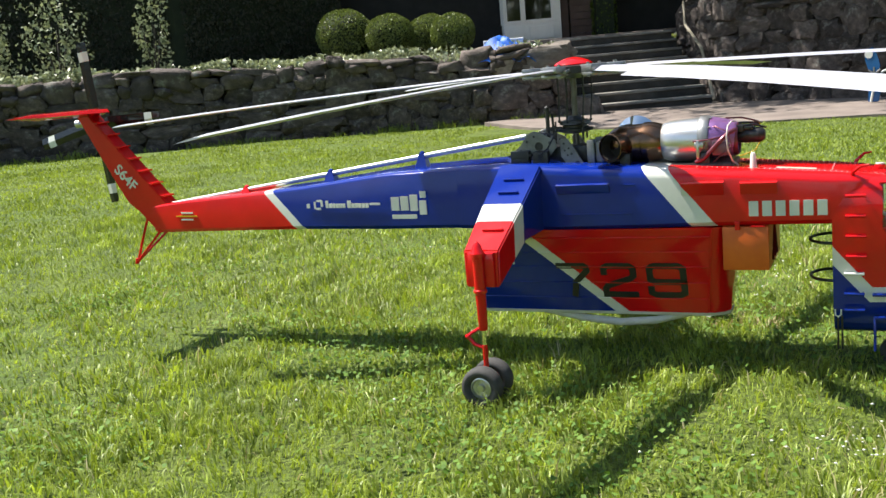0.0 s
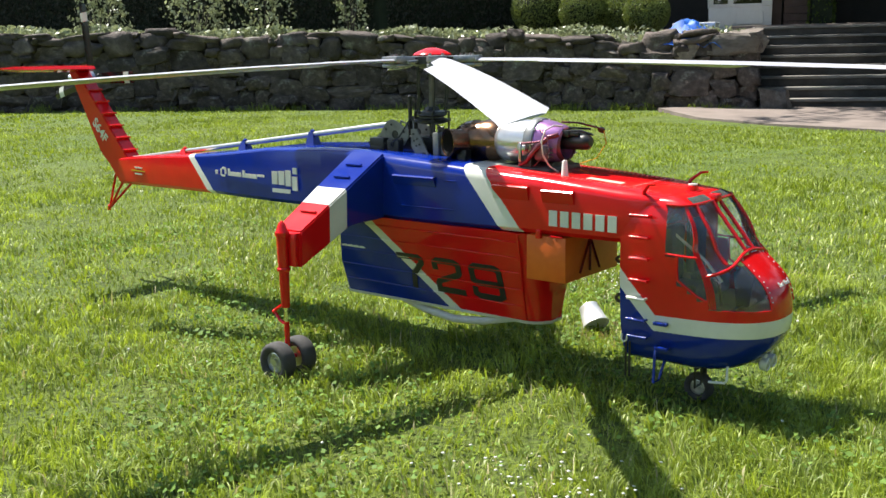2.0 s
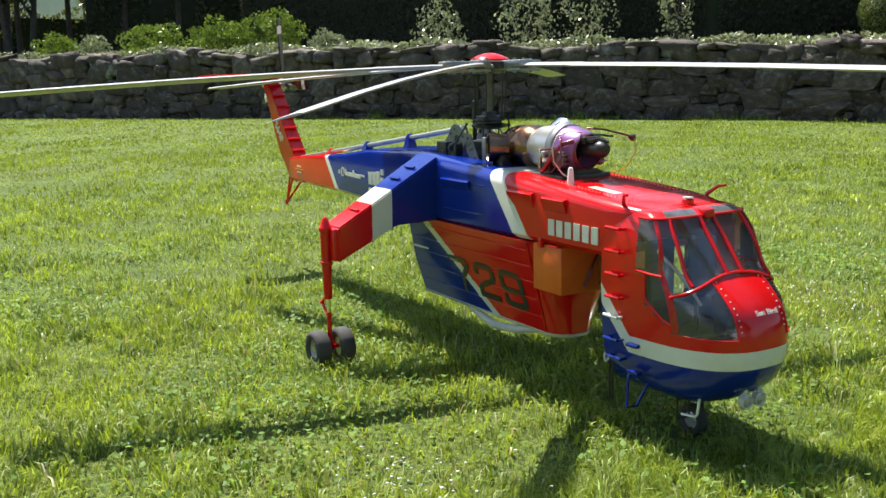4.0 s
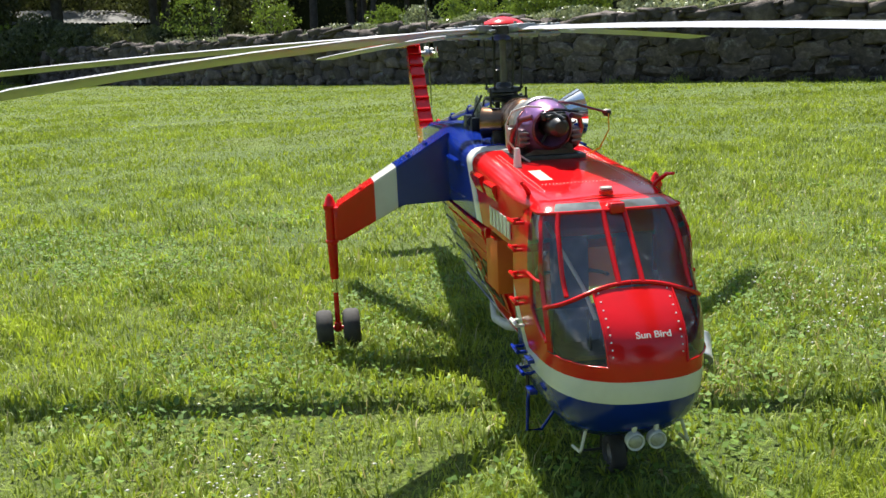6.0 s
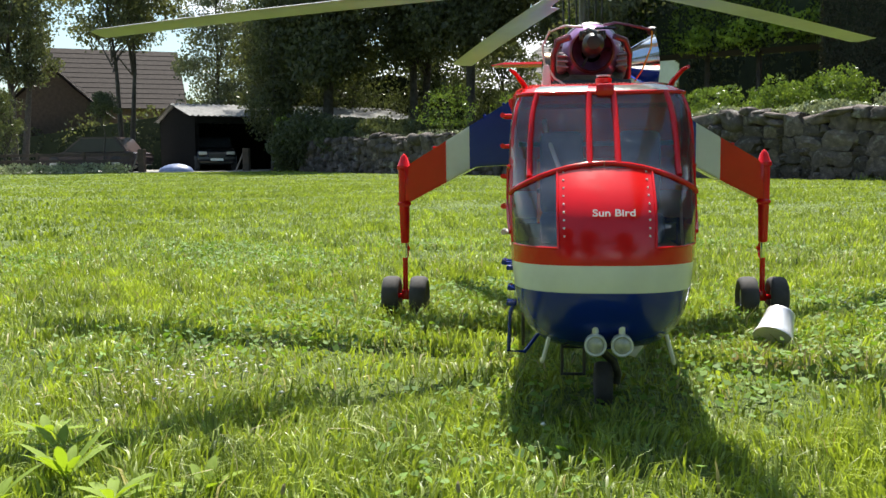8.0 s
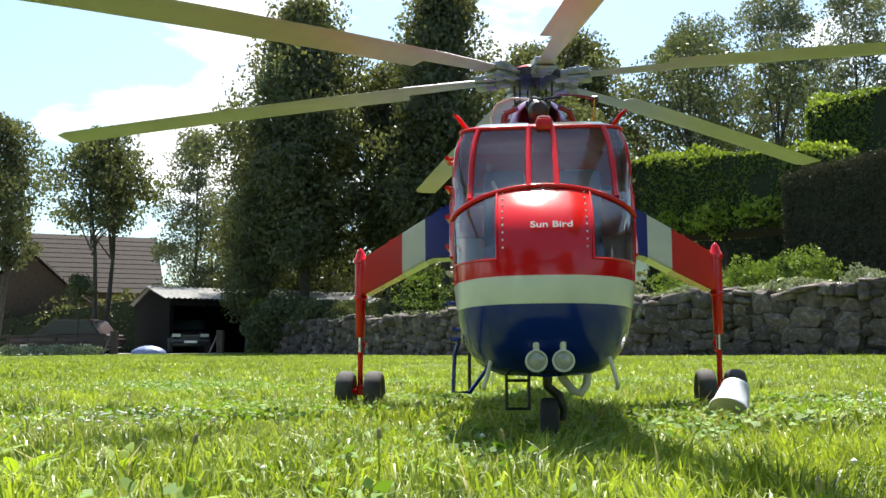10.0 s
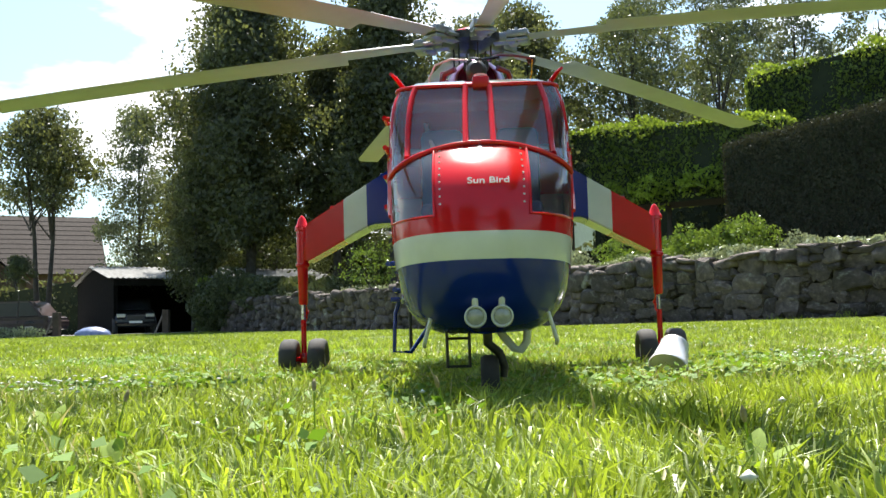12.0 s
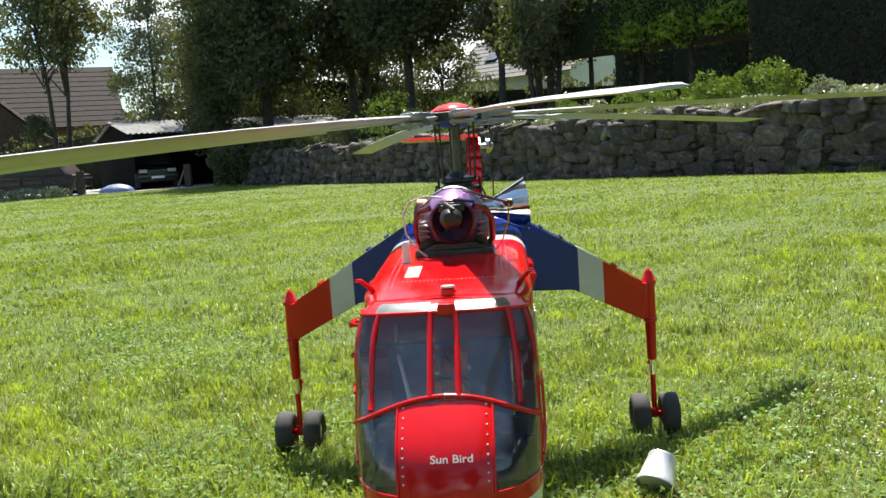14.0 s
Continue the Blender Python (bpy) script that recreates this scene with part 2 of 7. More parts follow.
def box(bm, x0, x1, y0, y1, z0, z1, bevel=0.0, m=None):
    mat = Matrix.LocRotScale(((x0 + x1) / 2, (y0 + y1) / 2, (z0 + z1) / 2), None, (abs(x1 - x0), abs(y1 - y0), abs(z1 - z0)))
    vs = bmesh.ops.create_cube(bm, size=1.0, matrix=(m @ mat) if m else mat)["verts"]
    if bevel:
        edges = list({e for v in vs for e in v.link_edges})
        bmesh.ops.bevel(bm, geom=edges, offset=bevel, segments=2, affect="EDGES", profile=0.5)
    return bm


def frame_of(d):
    d = Vector(d).normalized()
    a = d.cross(Vector((0, 0, 1)) if abs(d.z) < 0.9 else Vector((1, 0, 0))).normalized()
    return a, d.cross(a).normalized()


def tube(bm, pts, radii, seg=10, caps=True):
    """A round tube along points; radii one number or one for each."""
    pts = [Vector(p) for p in pts]
    if isinstance(radii, (int, float)):
        radii = [radii] * len(pts)
    rings, a = [], None
    for i, (p, r) in enumerate(zip(pts, radii)):
        d = (pts[min(i + 1, len(pts) - 1)] - pts[max(i - 1, 0)]).normalized()
        if a is None:
            a, b = frame_of(d)
        else:
            a = (a - d * a.dot(d)).normalized()
            b = d.cross(a)
        rings.append([bm.verts.new(p + r * (math.cos(k * math.tau / seg) * a + math.sin(k * math.tau / seg) * b)) for k in range(seg)])
    for r0, r1 in zip(rings, rings[1:]):
        for k in range(seg):
            bm.faces.new((r0[k], r0[(k + 1) % seg], r1[(k + 1) % seg], r1[k]))
    if caps:
        bm.faces.new(rings[0][::-1])
        bm.faces.new(rings[-1])
    return bm


def revolve(bm, origin, way, profile, seg=24):
    """profile: (distance along way, radius), open at ends with radius 0 closed."""
    o, d = Vector(origin), Vector(way).normalized()
    a, b = frame_of(d)
    rings = []
    for h, r in profile:
        if r < 1e-6:
            rings.append([bm.verts.new(o + d * h)])
        else:
            rings.append([bm.verts.new(o + d * h + r * (math.cos(k * math.tau / seg) * a + math.sin(k * math.tau / seg) * b)) for k in range(seg)])
    for r0, r1 in zip(rings, rings[1:]):
        for k in range(seg):
            q = [r0[k % len(r0)], r0[(k + 1) % len(r0)], r1[(k + 1) % len(r1)], r1[k % len(r1)]]
            q = [v for i, v in enumerate(q) if v not in q[:i]]
            if len(q) > 2:
                bm.faces.new(q)
    return bm


def loft(bm, loops, close=True):
    rings = [[bm.verts.new(p) for p in lp] for lp in loops]
    k = len(rings[0])
    for r0, r1 in zip(rings, rings[1:]):
        for i in range(k):
            bm.faces.new((r0[i], r0[(i + 1) % k], r1[(i + 1) % k], r1[i]))
    if close:
        bm.faces.new(rings[0][::-1])
        bm.faces.new(rings[-1])
    return bm


def prism_y(bm, profile, y0, y1):
    """An (x, z) outline drawn out from y0 to y1."""
    return loft(bm, [[(x, y, z) for x, z in profile] for y in (y0, y1)])


def bulk_mesh(name, verts, faces, material, parent=None, smooth=False):
    """One large mesh from number arrays; faces all have the same number of corners."""
    me = bpy.data.meshes.new(name)
    nv, (nf, k) = len(verts), faces.shape
    me.vertices.add(nv)
    me.vertices.foreach_set("co", np.ascontiguousarray(verts, dtype=np.float32).ravel())
    me.loops.add(nf * k)
    me.loops.foreach_set("vertex_index", np.ascontiguousarray(faces, dtype=np.int32).ravel())
    me.polygons.add(nf)
    me.polygons.foreach_set("loop_start", np.arange(0, nf * k, k, dtype=np.int32))
    me.polygons.foreach_set("loop_total", np.full(nf, k, dtype=np.int32))
    if smooth:
        me.polygons.foreach_set("use_smooth", np.ones(nf, dtype=bool))
    me.update(calc_edges=True)
    me.materials.append(material)
    ob = new(name, me)
    if parent is not None:
        ob.parent = parent
    return ob


def letters(text, size, material, name, parent, m, depth=0.0006, align="CENTER", offset=0.0, spacing=1.0):
    """Writing with the built-in font, lying on a surface at the pose m (x along the line, z out of the surface)."""
    cu = bpy.data.curves.new(name, "FONT")
    cu.body, cu.size, cu.extrude, cu.align_x = text, size, depth, align
    cu.offset, cu.space_character = offset, spacing
    tmp = bpy.data.objects.new(name, cu)
    scene.collection.objects.link(tmp)
    dg = bpy.context.evaluated_depsgraph_get()
    me = bpy.data.meshes.new_from_object(tmp.evaluated_get(dg))
    bpy.data.objects.remove(tmp)
    me.transform(m)
    me.materials.clear()
    me.materials.append(material)
    ob = new(name, me)
    ob.parent = parent
    return ob


# ---- the model helicopter: nose towards +x, its own left towards +y ----
heli = thing("model_helicopter", "large red, white and blue model crane helicopter on the lawn", "model helicopter")


def section(x, hw, z0, z1, cham, chz):
    arc = [(hw - cham * (1 - math.sin(a)), z1 - chz * (1 - math.cos(a))) for a in [math.pi / 2 * k / 5 for k in range(6)]]
    top = [(x, -y, z) for y, z in arc[::-1]] + [(x, y, z) for y, z in arc]
    return [(x, -hw + 0.012, z0), (x, -hw, z0 + 0.012)] + top + [(x, hw, z0 + 0.012), (x, hw - 0.012, z0)]


# spine between the tail boom and the cabin
bm = bm_new()
loft(bm, [section(-0.345, 0.132, 0.415, 0.603, 0.030, 0.014), section(-0.20, 0.143, 0.412, 0.606, 0.035, 0.022),
          section(0.0, 0.150, 0.408, 0.594, 0.042, 0.030), section(0.25, 0.151, 0.412, 0.579, 0.040, 0.030),
          section(0.50, 0.150, 0.416, 0.563, 0.038, 0.028), section(0.704, 0.148, 0.416, 0.547, 0.036, 0.026), section(0.765, 0.138, 0.50, 0.541, 0.034, 0.020), section(0.815, 0.122, 0.505, 0.534, 0.03, 0.012)])
spine = part("fuselage_spine", bm, M_SPINE, heli, "blue fuselage spine with a white diagonal stripe and red front", 30)
# wedge-shaped fairings along the sides, their tops catching the light
for sgn in (-1, 1):
    for x0, x1, zt, zb in ((-0.026, 0.128, 0.541, 0.514), (0.325, 0.437, 0.536, 0.500), (0.479, 0.572, 0.532, 0.500)):
        bm = bm_new()
        prof = [(0.146, zb - 0.002), (0.1512, zb), (0.160, zt - 0.008), (0.1605, zt - 0.002), (0.157, zt + 0.001), (0.140, zt + 0.004)]
        loft(bm, [[(x, sgn * y, z) for y, z in prof] for x in (x0, x0 + 0.002, x1 - 0.002, x1)])
        part("side_fairing", bm, M_SPINE, spine, smooth=25)
    for x0, x1, z in ((-0.02, 0.19, 0.455), (0.16, 0.20, 0.535)):
        bm = bm_new()
        box(bm, x0, x1, sgn * 0.146, sgn * 0.1535, z - 0.002, z + 0.002, 0.001)
        part("side_rib", bm, M_SPINE, spine, smooth=40)
# rivet rows along the deck edges and across its front, glints painted as pale heads
M_RIVET_GLINT = mottled("rivet_glint", (0.62, 0.22, 0.20), (0.80, 0.48, 0.45), 60, 0.3, bump_d=0)
deck_z = lambda x: float(np.interp(x, [-0.2, 0.0, 0.25, 0.50, 0.704, 0.765, 0.815], [0.606, 0.594, 0.579, 0.563, 0.547, 0.541, 0.534]))
for sgn in (-1, 1):
    for y0, lower in ((0.096, 0.0), (0.106, 0.0006)):
        bm = bm_new()
        for i in range(30):
            x = 0.36 + i * 0.0135
            bmesh.ops.create_icosphere(bm, subdivisions=1, radius=0.0016, matrix=Matrix.Translation((x, sgn * (y0 - 0.02 * max(0.0, x - 0.65)), deck_z(x) - lower)))
        tagged(part("rivet_row", bm, M_RIVET_GLINT, spine), kind="stuff")
bm = bm_new()
for i in range(24):
    bmesh.ops.create_icosphere(bm, subdivisions=1, radius=0.0015, matrix=Matrix.Translation((0.700, -0.085 + i * 0.0074, deck_z(0.700))))
tagged(part("rivet_row", bm, M_RIVET_GLINT, spine), kind="stuff")
# a worn cream walkway plate on the deck
bm = bm_new()
box(bm, -0.050, 0.050, -0.013, 0.013, -0.004, 0.0006, 0.0004, pose(0.612, -0.066, 0.5544, 0, 4.4, 0))
part("walkway_plate", bm, mottled("worn_cream_paint", (0.50, 0.36, 0.28), (0.68, 0.58, 0.48), 40, 0.45, bump_d=0.0003), spine, "worn cream walkway plate")

# tail boom
bm = bm_new()
loft(bm, [section(-1.62, 0.030, 0.398, 0.500, 0.010, 0.010), section(-1.43, 0.050, 0.403, 0.518, 0.014, 0.010), section(-1.07, 0.084, 0.411, 0.545, 0.022, 0.013),
          section(-0.93, 0.093, 0.413, 0.556, 0.024, 0.013), section(-0.60, 0.126, 0.415, 0.592, 0.028, 0.013), section(-0.344, 0.131, 0.416, 0.602, 0.030, 0.014)])
boom = part("tail_boom", bm, M_BOOM, heli, "tapering tail boom, blue with a white stripe and red end", 30)
# plain bars where the operator's marks are painted
rnd = random.Random(8)
marks = [(-0.904, -0.892, 0.486, 0.500), (-0.868, -0.848, 0.480, 0.487), (-0.862, -0.842, 0.506, 0.513), (-0.874, -0.867, 0.484, 0.506), (-0.846, -0.838, 0.490, 0.510)]
x = -0.826
for k in range(12):
    w = rnd.uniform(0.0085, 0.0135)
    marks.append((x, x + w, 0.486, 0.486 + (0.0235 if k in (0, 6) else 0.0140)))
    x += w + (0.0095 if k == 5 else 0.0028)
for k in range(6):
    marks.append((x + 0.002, x + 0.0065, 0.494, 0.5015))
    x += 0.0068
for x0, x1, z0, z1 in marks:
    bm = bm_new()
    y = -0.098 - (x0 + 0.93) * 0.1 - 0.0006
    box(bm, 0, x1 - x0, -0.0012, 0.002, z0, z1, 0, Matrix.Translation((x0, y, 0)) @ pose(0, 0, 0, 0, 0, -5.7))
    part("painted_mark", bm, M_WHITE, boom)
for x0, x1, z0, z1 in ((-0.572, -0.545, 0.476, 0.518), (-0.539, -0.512, 0.476, 0.520), (-0.506, -0.480, 0.474, 0.524), (-0.474, -0.450, 0.462, 0.506), (-0.470, -0.450, 0.514, 0.534), (-0.572, -0.486, 0.450, 0.463)):
    bm = bm_new()
    m = Matrix.Translation((x0, -0.1335 - (x0 + 0.6) * 0.02, 0)) @ pose(0, 0, 0, 0, 0, -1.2)
    box(bm, 0, x1 - x0, -0.0012, 0.002, z0, z1, 0, m)
    part("painted_mark", bm, M_WHITE, boom)
M_YELLOW = paint("yellow_paint", (0.65, 0.35, 0.02))
for x0, x1, z0, z1, mat in ((-1.475, -1.42, 0.470, 0.475, M_WHITE), (-1.50, -1.40, 0.458, 0.463, M_YELLOW), (-1.475, -1.42, 0.446, 0.451, M_WHITE)):
    bm = bm_new()
    m = Matrix.Translation((x0, -0.0465 - (x0 + 1.5) * 0.08, 0)) @ pose(0, 0, 0, 0, 0, -5)
    box(bm, 0, x1 - x0, -0.0012, 0.004, z0, z1, 0, m)
    part("painted_mark", bm, mat, boom)

# tail skid of three struts
bm = bm_new()
for p in ((-1.60, -0.025, 0.405), (-1.60, 0.025, 0.405), (-1.665, 0, 0.475)):
    tube(bm, [p, (-1.752, 0, 0.284)], 0.0048, 8)
tube(bm, [(-1.752, 0, 0.296), (-1.758, 0, 0.276)], 0.007, 8)
part("tail_skid", bm, M_RED, heli, "red tail skid of three thin struts", 40)

# fin, its steps and the stabiliser on its right
bm = bm_new()
outline = [(-1.548, 0.505), (-1.872, 0.852), (-1.930, 0.852), (-1.901, 0.813), (-1.773, 0.589), (-1.742, 0.530), (-1.722, 0.505), (-1.676, 0.480), (-1.61, 0.400), (-1.545, 0.405)]
loft(bm, [[(x, -0.030, z) for x, z in outline], [(x, 0.030, z) for x, z in outline]])
bmesh.ops.bevel(bm, geom=bm.edges[:], offset=0.004, segments=2, affect="EDGES")
fin = part("tail_fin", bm, M_RED, heli, "red swept tail fin with small climbing steps", 35)
for i in range(7):
    f = 0.08 + i * 0.135
    x, z = -1.548 - 0.324 * f, 0.505 + 0.347 * f
    bm = bm_new()
    box(bm, -0.006, 0.014, -0.030, 0.030, -0.003, 0.003, 0.001, Matrix.Translation((x, 0, z)) @ pose(0, 0, 0, 0, 0, 0))
    part("climbing_step", bm, M_RED, fin)
letters("S64F", 0.058, M_WHITE, "fin_lettering", fin, Matrix.Translation((-1.777, -0.0302, 0.634)) @ pose(0, 0, 0, 90, 0, 0) @ pose(0, 0, 0, 0, 0, -46), align="LEFT", offset=0.0012)
bm = bm_new()
loft(bm, [[(-1.945, y, z0 - 0.002), (-1.88, y, z0 + k * 0.010), (-1.815, y, z0 + k * 0.006), (-1.805, y, z0 - k * 0.006), (-1.86, y, z0 - k * 0.018)] for y, z0, k in ((0.022, 0.856, 1.0), (-0.28, 0.857, 0.8))] +
     [[(-1.94, -0.335, 0.855), (-1.90, -0.335, 0.859), (-1.87, -0.335, 0.858), (-1.87, -0.335, 0.855), (-1.90, -0.335, 0.852)]])
part("stabiliser", bm, M_RED, fin, "red one-sided horizontal stabiliser", 40)

# tail rotor on the left of the fin
M_TRBLADE = banded_paint("tail_blade_bands", (1, 0, 0), [0.232, 0.272], [(0.014, 0.014, 0.015), WHITE, (0.014, 0.014, 0.015)])
bm = bm_new()
tube(bm, [(-1.915, 0.02, 0.81), (-1.925, 0.085, 0.81)], 0.012, 14)
tube(bm, [(-1.90, 0.0, 0.815), (-1.945, -0.012, 0.815)], 0.014, 12)
revolve(bm, (-1.925, 0.055, 0.81), (0, 1, 0), [(0, 0), (0, 0.032), (0.018, 0.032), (0.022, 0.02), (0.03, 0.012), (0.034, 0)])
tail_hub = part("tail_rotor_hub", bm, M_ALU, heli, "bare metal tail rotor hub", 35)
for a in (1.0, 95.0, 193.0, 276.0):
    bm = bm_new()
    loft(bm, [[(r, -c / 2, 0), (r, 0, 0.004), (r, c / 2, 0), (r, 0, -0.003)] for r, c in ((0.03, 0.02), (0.06, 0.046), (0.295, 0.046), (0.307, 0.040))])
    b = part("tail_rotor_blade", bm, M_TRBLADE, tail_hub, "black tail rotor blade with a white band")
    b.matrix_local = Matrix.Translation((-1.925, 0.075, 0.81)) @ pose(0, 0, 0, 90, 0, 0) @ pose(0, 0, 0, 0, 0, a) @ pose(0, 0, 0, 5, 0, 0)

# tail drive shaft on brackets
bm = bm_new()
tube(bm, [(-1.55, 0, 0.500), (-0.16, 0, 0.672)], 0.0085, 12)
shaft = part("tail_drive_shaft", bm, M_ALU, heli, "long bare metal tail drive shaft", 40)
for x, mat, deck in ((-1.21, M_RED, 0.533), (-0.86, M_BLUE, 0.566), (-0.515, M_BLUE, 0.594)):
    z = 0.500 + (x + 1.55) * 0.1237
    bm = bm_new()
    loft(bm, [[(x - w, -w2, zz), (x + w, -w2, zz), (x + w, w2, zz), (x - w, w2, zz)] for w, w2, zz in ((0.022, 0.020, deck - 0.012), (0.016, 0.014, (deck + z) / 2), (0.009, 0.010, z + 0.008))])
    revolve(bm, (x, 0, z + 0.006), (0, 0, 1), [(0, 0.010), (0.008, 0.008), (0.012, 0)], 12)
    part("shaft_bracket", bm, mat, shaft, smooth=35)

# gearbox plates, mast, swashplate
def drilled_plate(outline, holes, y, thick, parent, label):
    """A milled side plate; black discs stand in for the shade inside its bores."""
    bm = bm_new()
    prism_y(bm, outline, y - thick, y + thick)
    bmesh.ops.bevel(bm, geom=bm.edges[:], offset=0.0008, segments=1, affect="EDGES")
    plate = part("gearbox_plate", bm, M_PLATE, parent, label)
    for x, z, r in holes:
        bm = bm_new()
        revolve(bm, (x, y - thick - 0.0006, z), (0, 1, 0), [(0, 0), (0.0004, r * 0.5), (-0.0006, r * 0.62), (-0.0006, r), (2 * thick + 0.0012, r), (2 * thick + 0.0012, 0)], 14)
        part("bore_shade", bm, M_BLACK, plate)
    return plate


M_PLATE = mottled("milled_grey_plate", (0.13, 0.13, 0.127), (0.27, 0.275, 0.26), 26, 0.45, 0.35, bump_d=0.0002)
bm = bm_new()
box(bm, -0.120, 0.090, -0.034, 0.034, 0.592, 0.640, 0.005)
gear = part("gearbox_case", bm, M_DARK, heli, "dark gearbox between milled grey side plates", 35)
for y in (-0.052, 0.052):
    drilled_plate([(-0.192, 0.604), (-0.192, 0.626), (-0.160, 0.650), (-0.138, 0.682), (-0.118, 0.690), (-0.100, 0.686), (-0.078, 0.672), (-0.052, 0.662), (-0.050, 0.640), (-0.074, 0.612), (-0.110, 0.604)],
                  [(-0.104, 0.645, 0.0125), (-0.160, 0.634, 0.004), (-0.140, 0.660, 0.004), (-0.118, 0.674, 0.0035), (-0.070, 0.654, 0.004), (-0.078, 0.632, 0.005)], y, 0.002, gear, "milled triangular gearbox plate with bores")
    drilled_plate([(-0.036, 0.664), (-0.012, 0.664), (0.008, 0.632), (0.044, 0.572), (-0.004, 0.572), (-0.034, 0.612)],
                  [(-0.024, 0.650, 0.0035), (-0.010, 0.636, 0.0035), (-0.022, 0.630, 0.003), (-0.014, 0.616, 0.003), (-0.002, 0.620, 0.0035), (0.014, 0.590, 0.0085)], y * 1.18, 0.002, gear, "leaning milled plate with bores")
    sg = 1 if y > 0 else -1
    bm = bm_new()
    box(bm, 0.042, 0.064, sg * 0.030, sg * 0.058, 0.584, 0.656, 0.003)
    box(bm, 0.066, 0.088, sg * 0.026, sg * 0.050, 0.590, 0.650, 0.003)
    part("clutch_block", bm, M_PLATE, gear, "grey cast clutch block", 35)
    bm = bm_new()
    box(bm, -0.186, -0.128, sg * 0.056, sg * 0.080, 0.590, 0.636, 0.004)
    box(bm, -0.194, -0.122, sg * 0.060, sg * 0.076, 0.618, 0.624, 0.001)
    box(bm, -0.180, -0.134, sg * 0.079, sg * 0.082, 0.600, 0.612, 0.001)
    part("servo", bm, M_BLACK, gear, "black servo with mounting ears", 35)
    bm = bm_new()
    box(bm, -0.116, -0.070, sg * 0.054, sg * 0.080, 0.584, 0.632, 0.004)
    revolve(bm, (-0.096, sg * 0.080, 0.620), (0, sg, 0), [(0, 0.011), (0.004, 0.011), (0.005, 0.006), (0.009, 0.006), (0.009, 0)], 12)
    part("servo", bm, M_BLACK, gear, "black servo with mounting ears", 35)
    bm = bm_new()
    tube(bm, [(-0.096, sg * 0.088, 0.620), (-0.070, sg * 0.075, 0.640), (-0.045, sg * 0.055, 0.690)], 0.0024, 6)
    bmesh.ops.create_icosphere(bm, subdivisions=1, radius=0.005, matrix=Matrix.Translation((-0.045, sg * 0.055, 0.690)))
    part("servo_rod", bm, M_BLACK, gear, smooth=50)
    for k in range(4):
        bm = bm_new()
        tube(bm, [(-0.17 + 0.055 * k, sg * 0.078, 0.585 + 0.006 * (k % 2)), (-0.168 + 0.055 * k, sg * 0.080, 0.5855 + 0.006 * (k % 2))], 0.0035, 8)
        part("screw_head", bm, M_CHROME, gear)
for pts in (((-0.19, -0.062, 0.585), (-0.15, -0.084, 0.577), (-0.08, -0.082, 0.582), (-0.02, -0.070, 0.578)), ((-0.10, -0.078, 0.60), (-0.06, -0.088, 0.590), (0.02, -0.080, 0.586), (0.09, -0.066, 0.580)),
            ((-0.13, 0.0, 0.66), (-0.10, -0.03, 0.684), (-0.06, -0.045, 0.676), (-0.05, -0.05, 0.65)), ((-0.08, 0.03, 0.68), (-0.05, 0.05, 0.69), (-0.02, 0.055, 0.66))):
    bm = bm_new()
    tube(bm, pts, 0.0026, 7)
    part("cable", bm, M_BLACK, gear, smooth=60)
bm = bm_new()
tube(bm, [(-0.005, 0, 0.592), (-0.003, 0, 0.845)], 0.0088, 16)
mast = part("rotor_mast", bm, mottled("dull_steel_mast", (0.10, 0.095, 0.085), (0.19, 0.18, 0.165), 30, 0.45, 0.6, bump_d=0.0002), heli, "steel rotor mast", 35)
bm = bm_new()
revolve(bm, (-0.005, 0, 0.676), (0, 0, 1), [(0, 0.012), (0, 0.030), (0.006, 0.052), (0.013, 0.054), (0.017, 0.036), (0.022, 0.036), (0.026, 0.046), (0.036, 0.044), (0.040, 0.024), (0.050, 0.018), (0.050, 0.011)])
part("swashplate", bm, M_DARK, mast, "dark metal swashplate", 35)
for a in range(6):
    c, s = math.cos(radians(16 + 60 * a)), math.sin(radians(16 + 60 * a))
    bm = bm_new()
    tube(bm, [(0.046 * c - 0.005, 0.046 * s, 0.712), (0.048 * c, 0.048 * s, 0.78), (0.050 * c, 0.050 * s, 0.845)], 0.0024, 6)
    bmesh.ops.create_icosphere(bm, subdivisions=1, radius=0.0055, matrix=Matrix.Translation((0.046 * c - 0.005, 0.046 * s, 0.712)))
    part("pitch_link", bm, M_BLACK, mast)
for a in (70, 190, 310):
    c, s = math.cos(radians(a)), math.sin(radians(a))
    bm = bm_new()
    tube(bm, [(0.058 * c - 0.005, 0.058 * s, 0.712), (0.058 * c - 0.007, 0.058 * s, 0.655)], 0.003, 6)
    box(bm, 0.030, 0.062, -0.005, 0.005, 0.680, 0.690, 0.001, pose(-0.005, 0, 0, 0, 0, a))
    bmesh.ops.create_icosphere(bm, subdivisions=1, radius=0.0055, matrix=Matrix.Translation((0.058 * c - 0.005, 0.058 * s, 0.686)))
    part("servo_link", bm, M_BLACK, mast)
bm = bm_new()
tube(bm, [(-0.090, 0.0, 0.64), (-0.090, 0.0, 0.750)], 0.0062, 8)
bmesh.ops.create_icosphere(bm, subdivisions=1, radius=0.0075, matrix=Matrix.Translation((-0.090, 0, 0.752)))
tube(bm, [(-0.076, 0.012, 0.66), (-0.078, 0.010, 0.735)], 0.004, 8)
box(bm, -0.092, -0.045, -0.005, 0.005, 0.684, 0.696)
part("guide_post", bm, M_BLACK, mast)

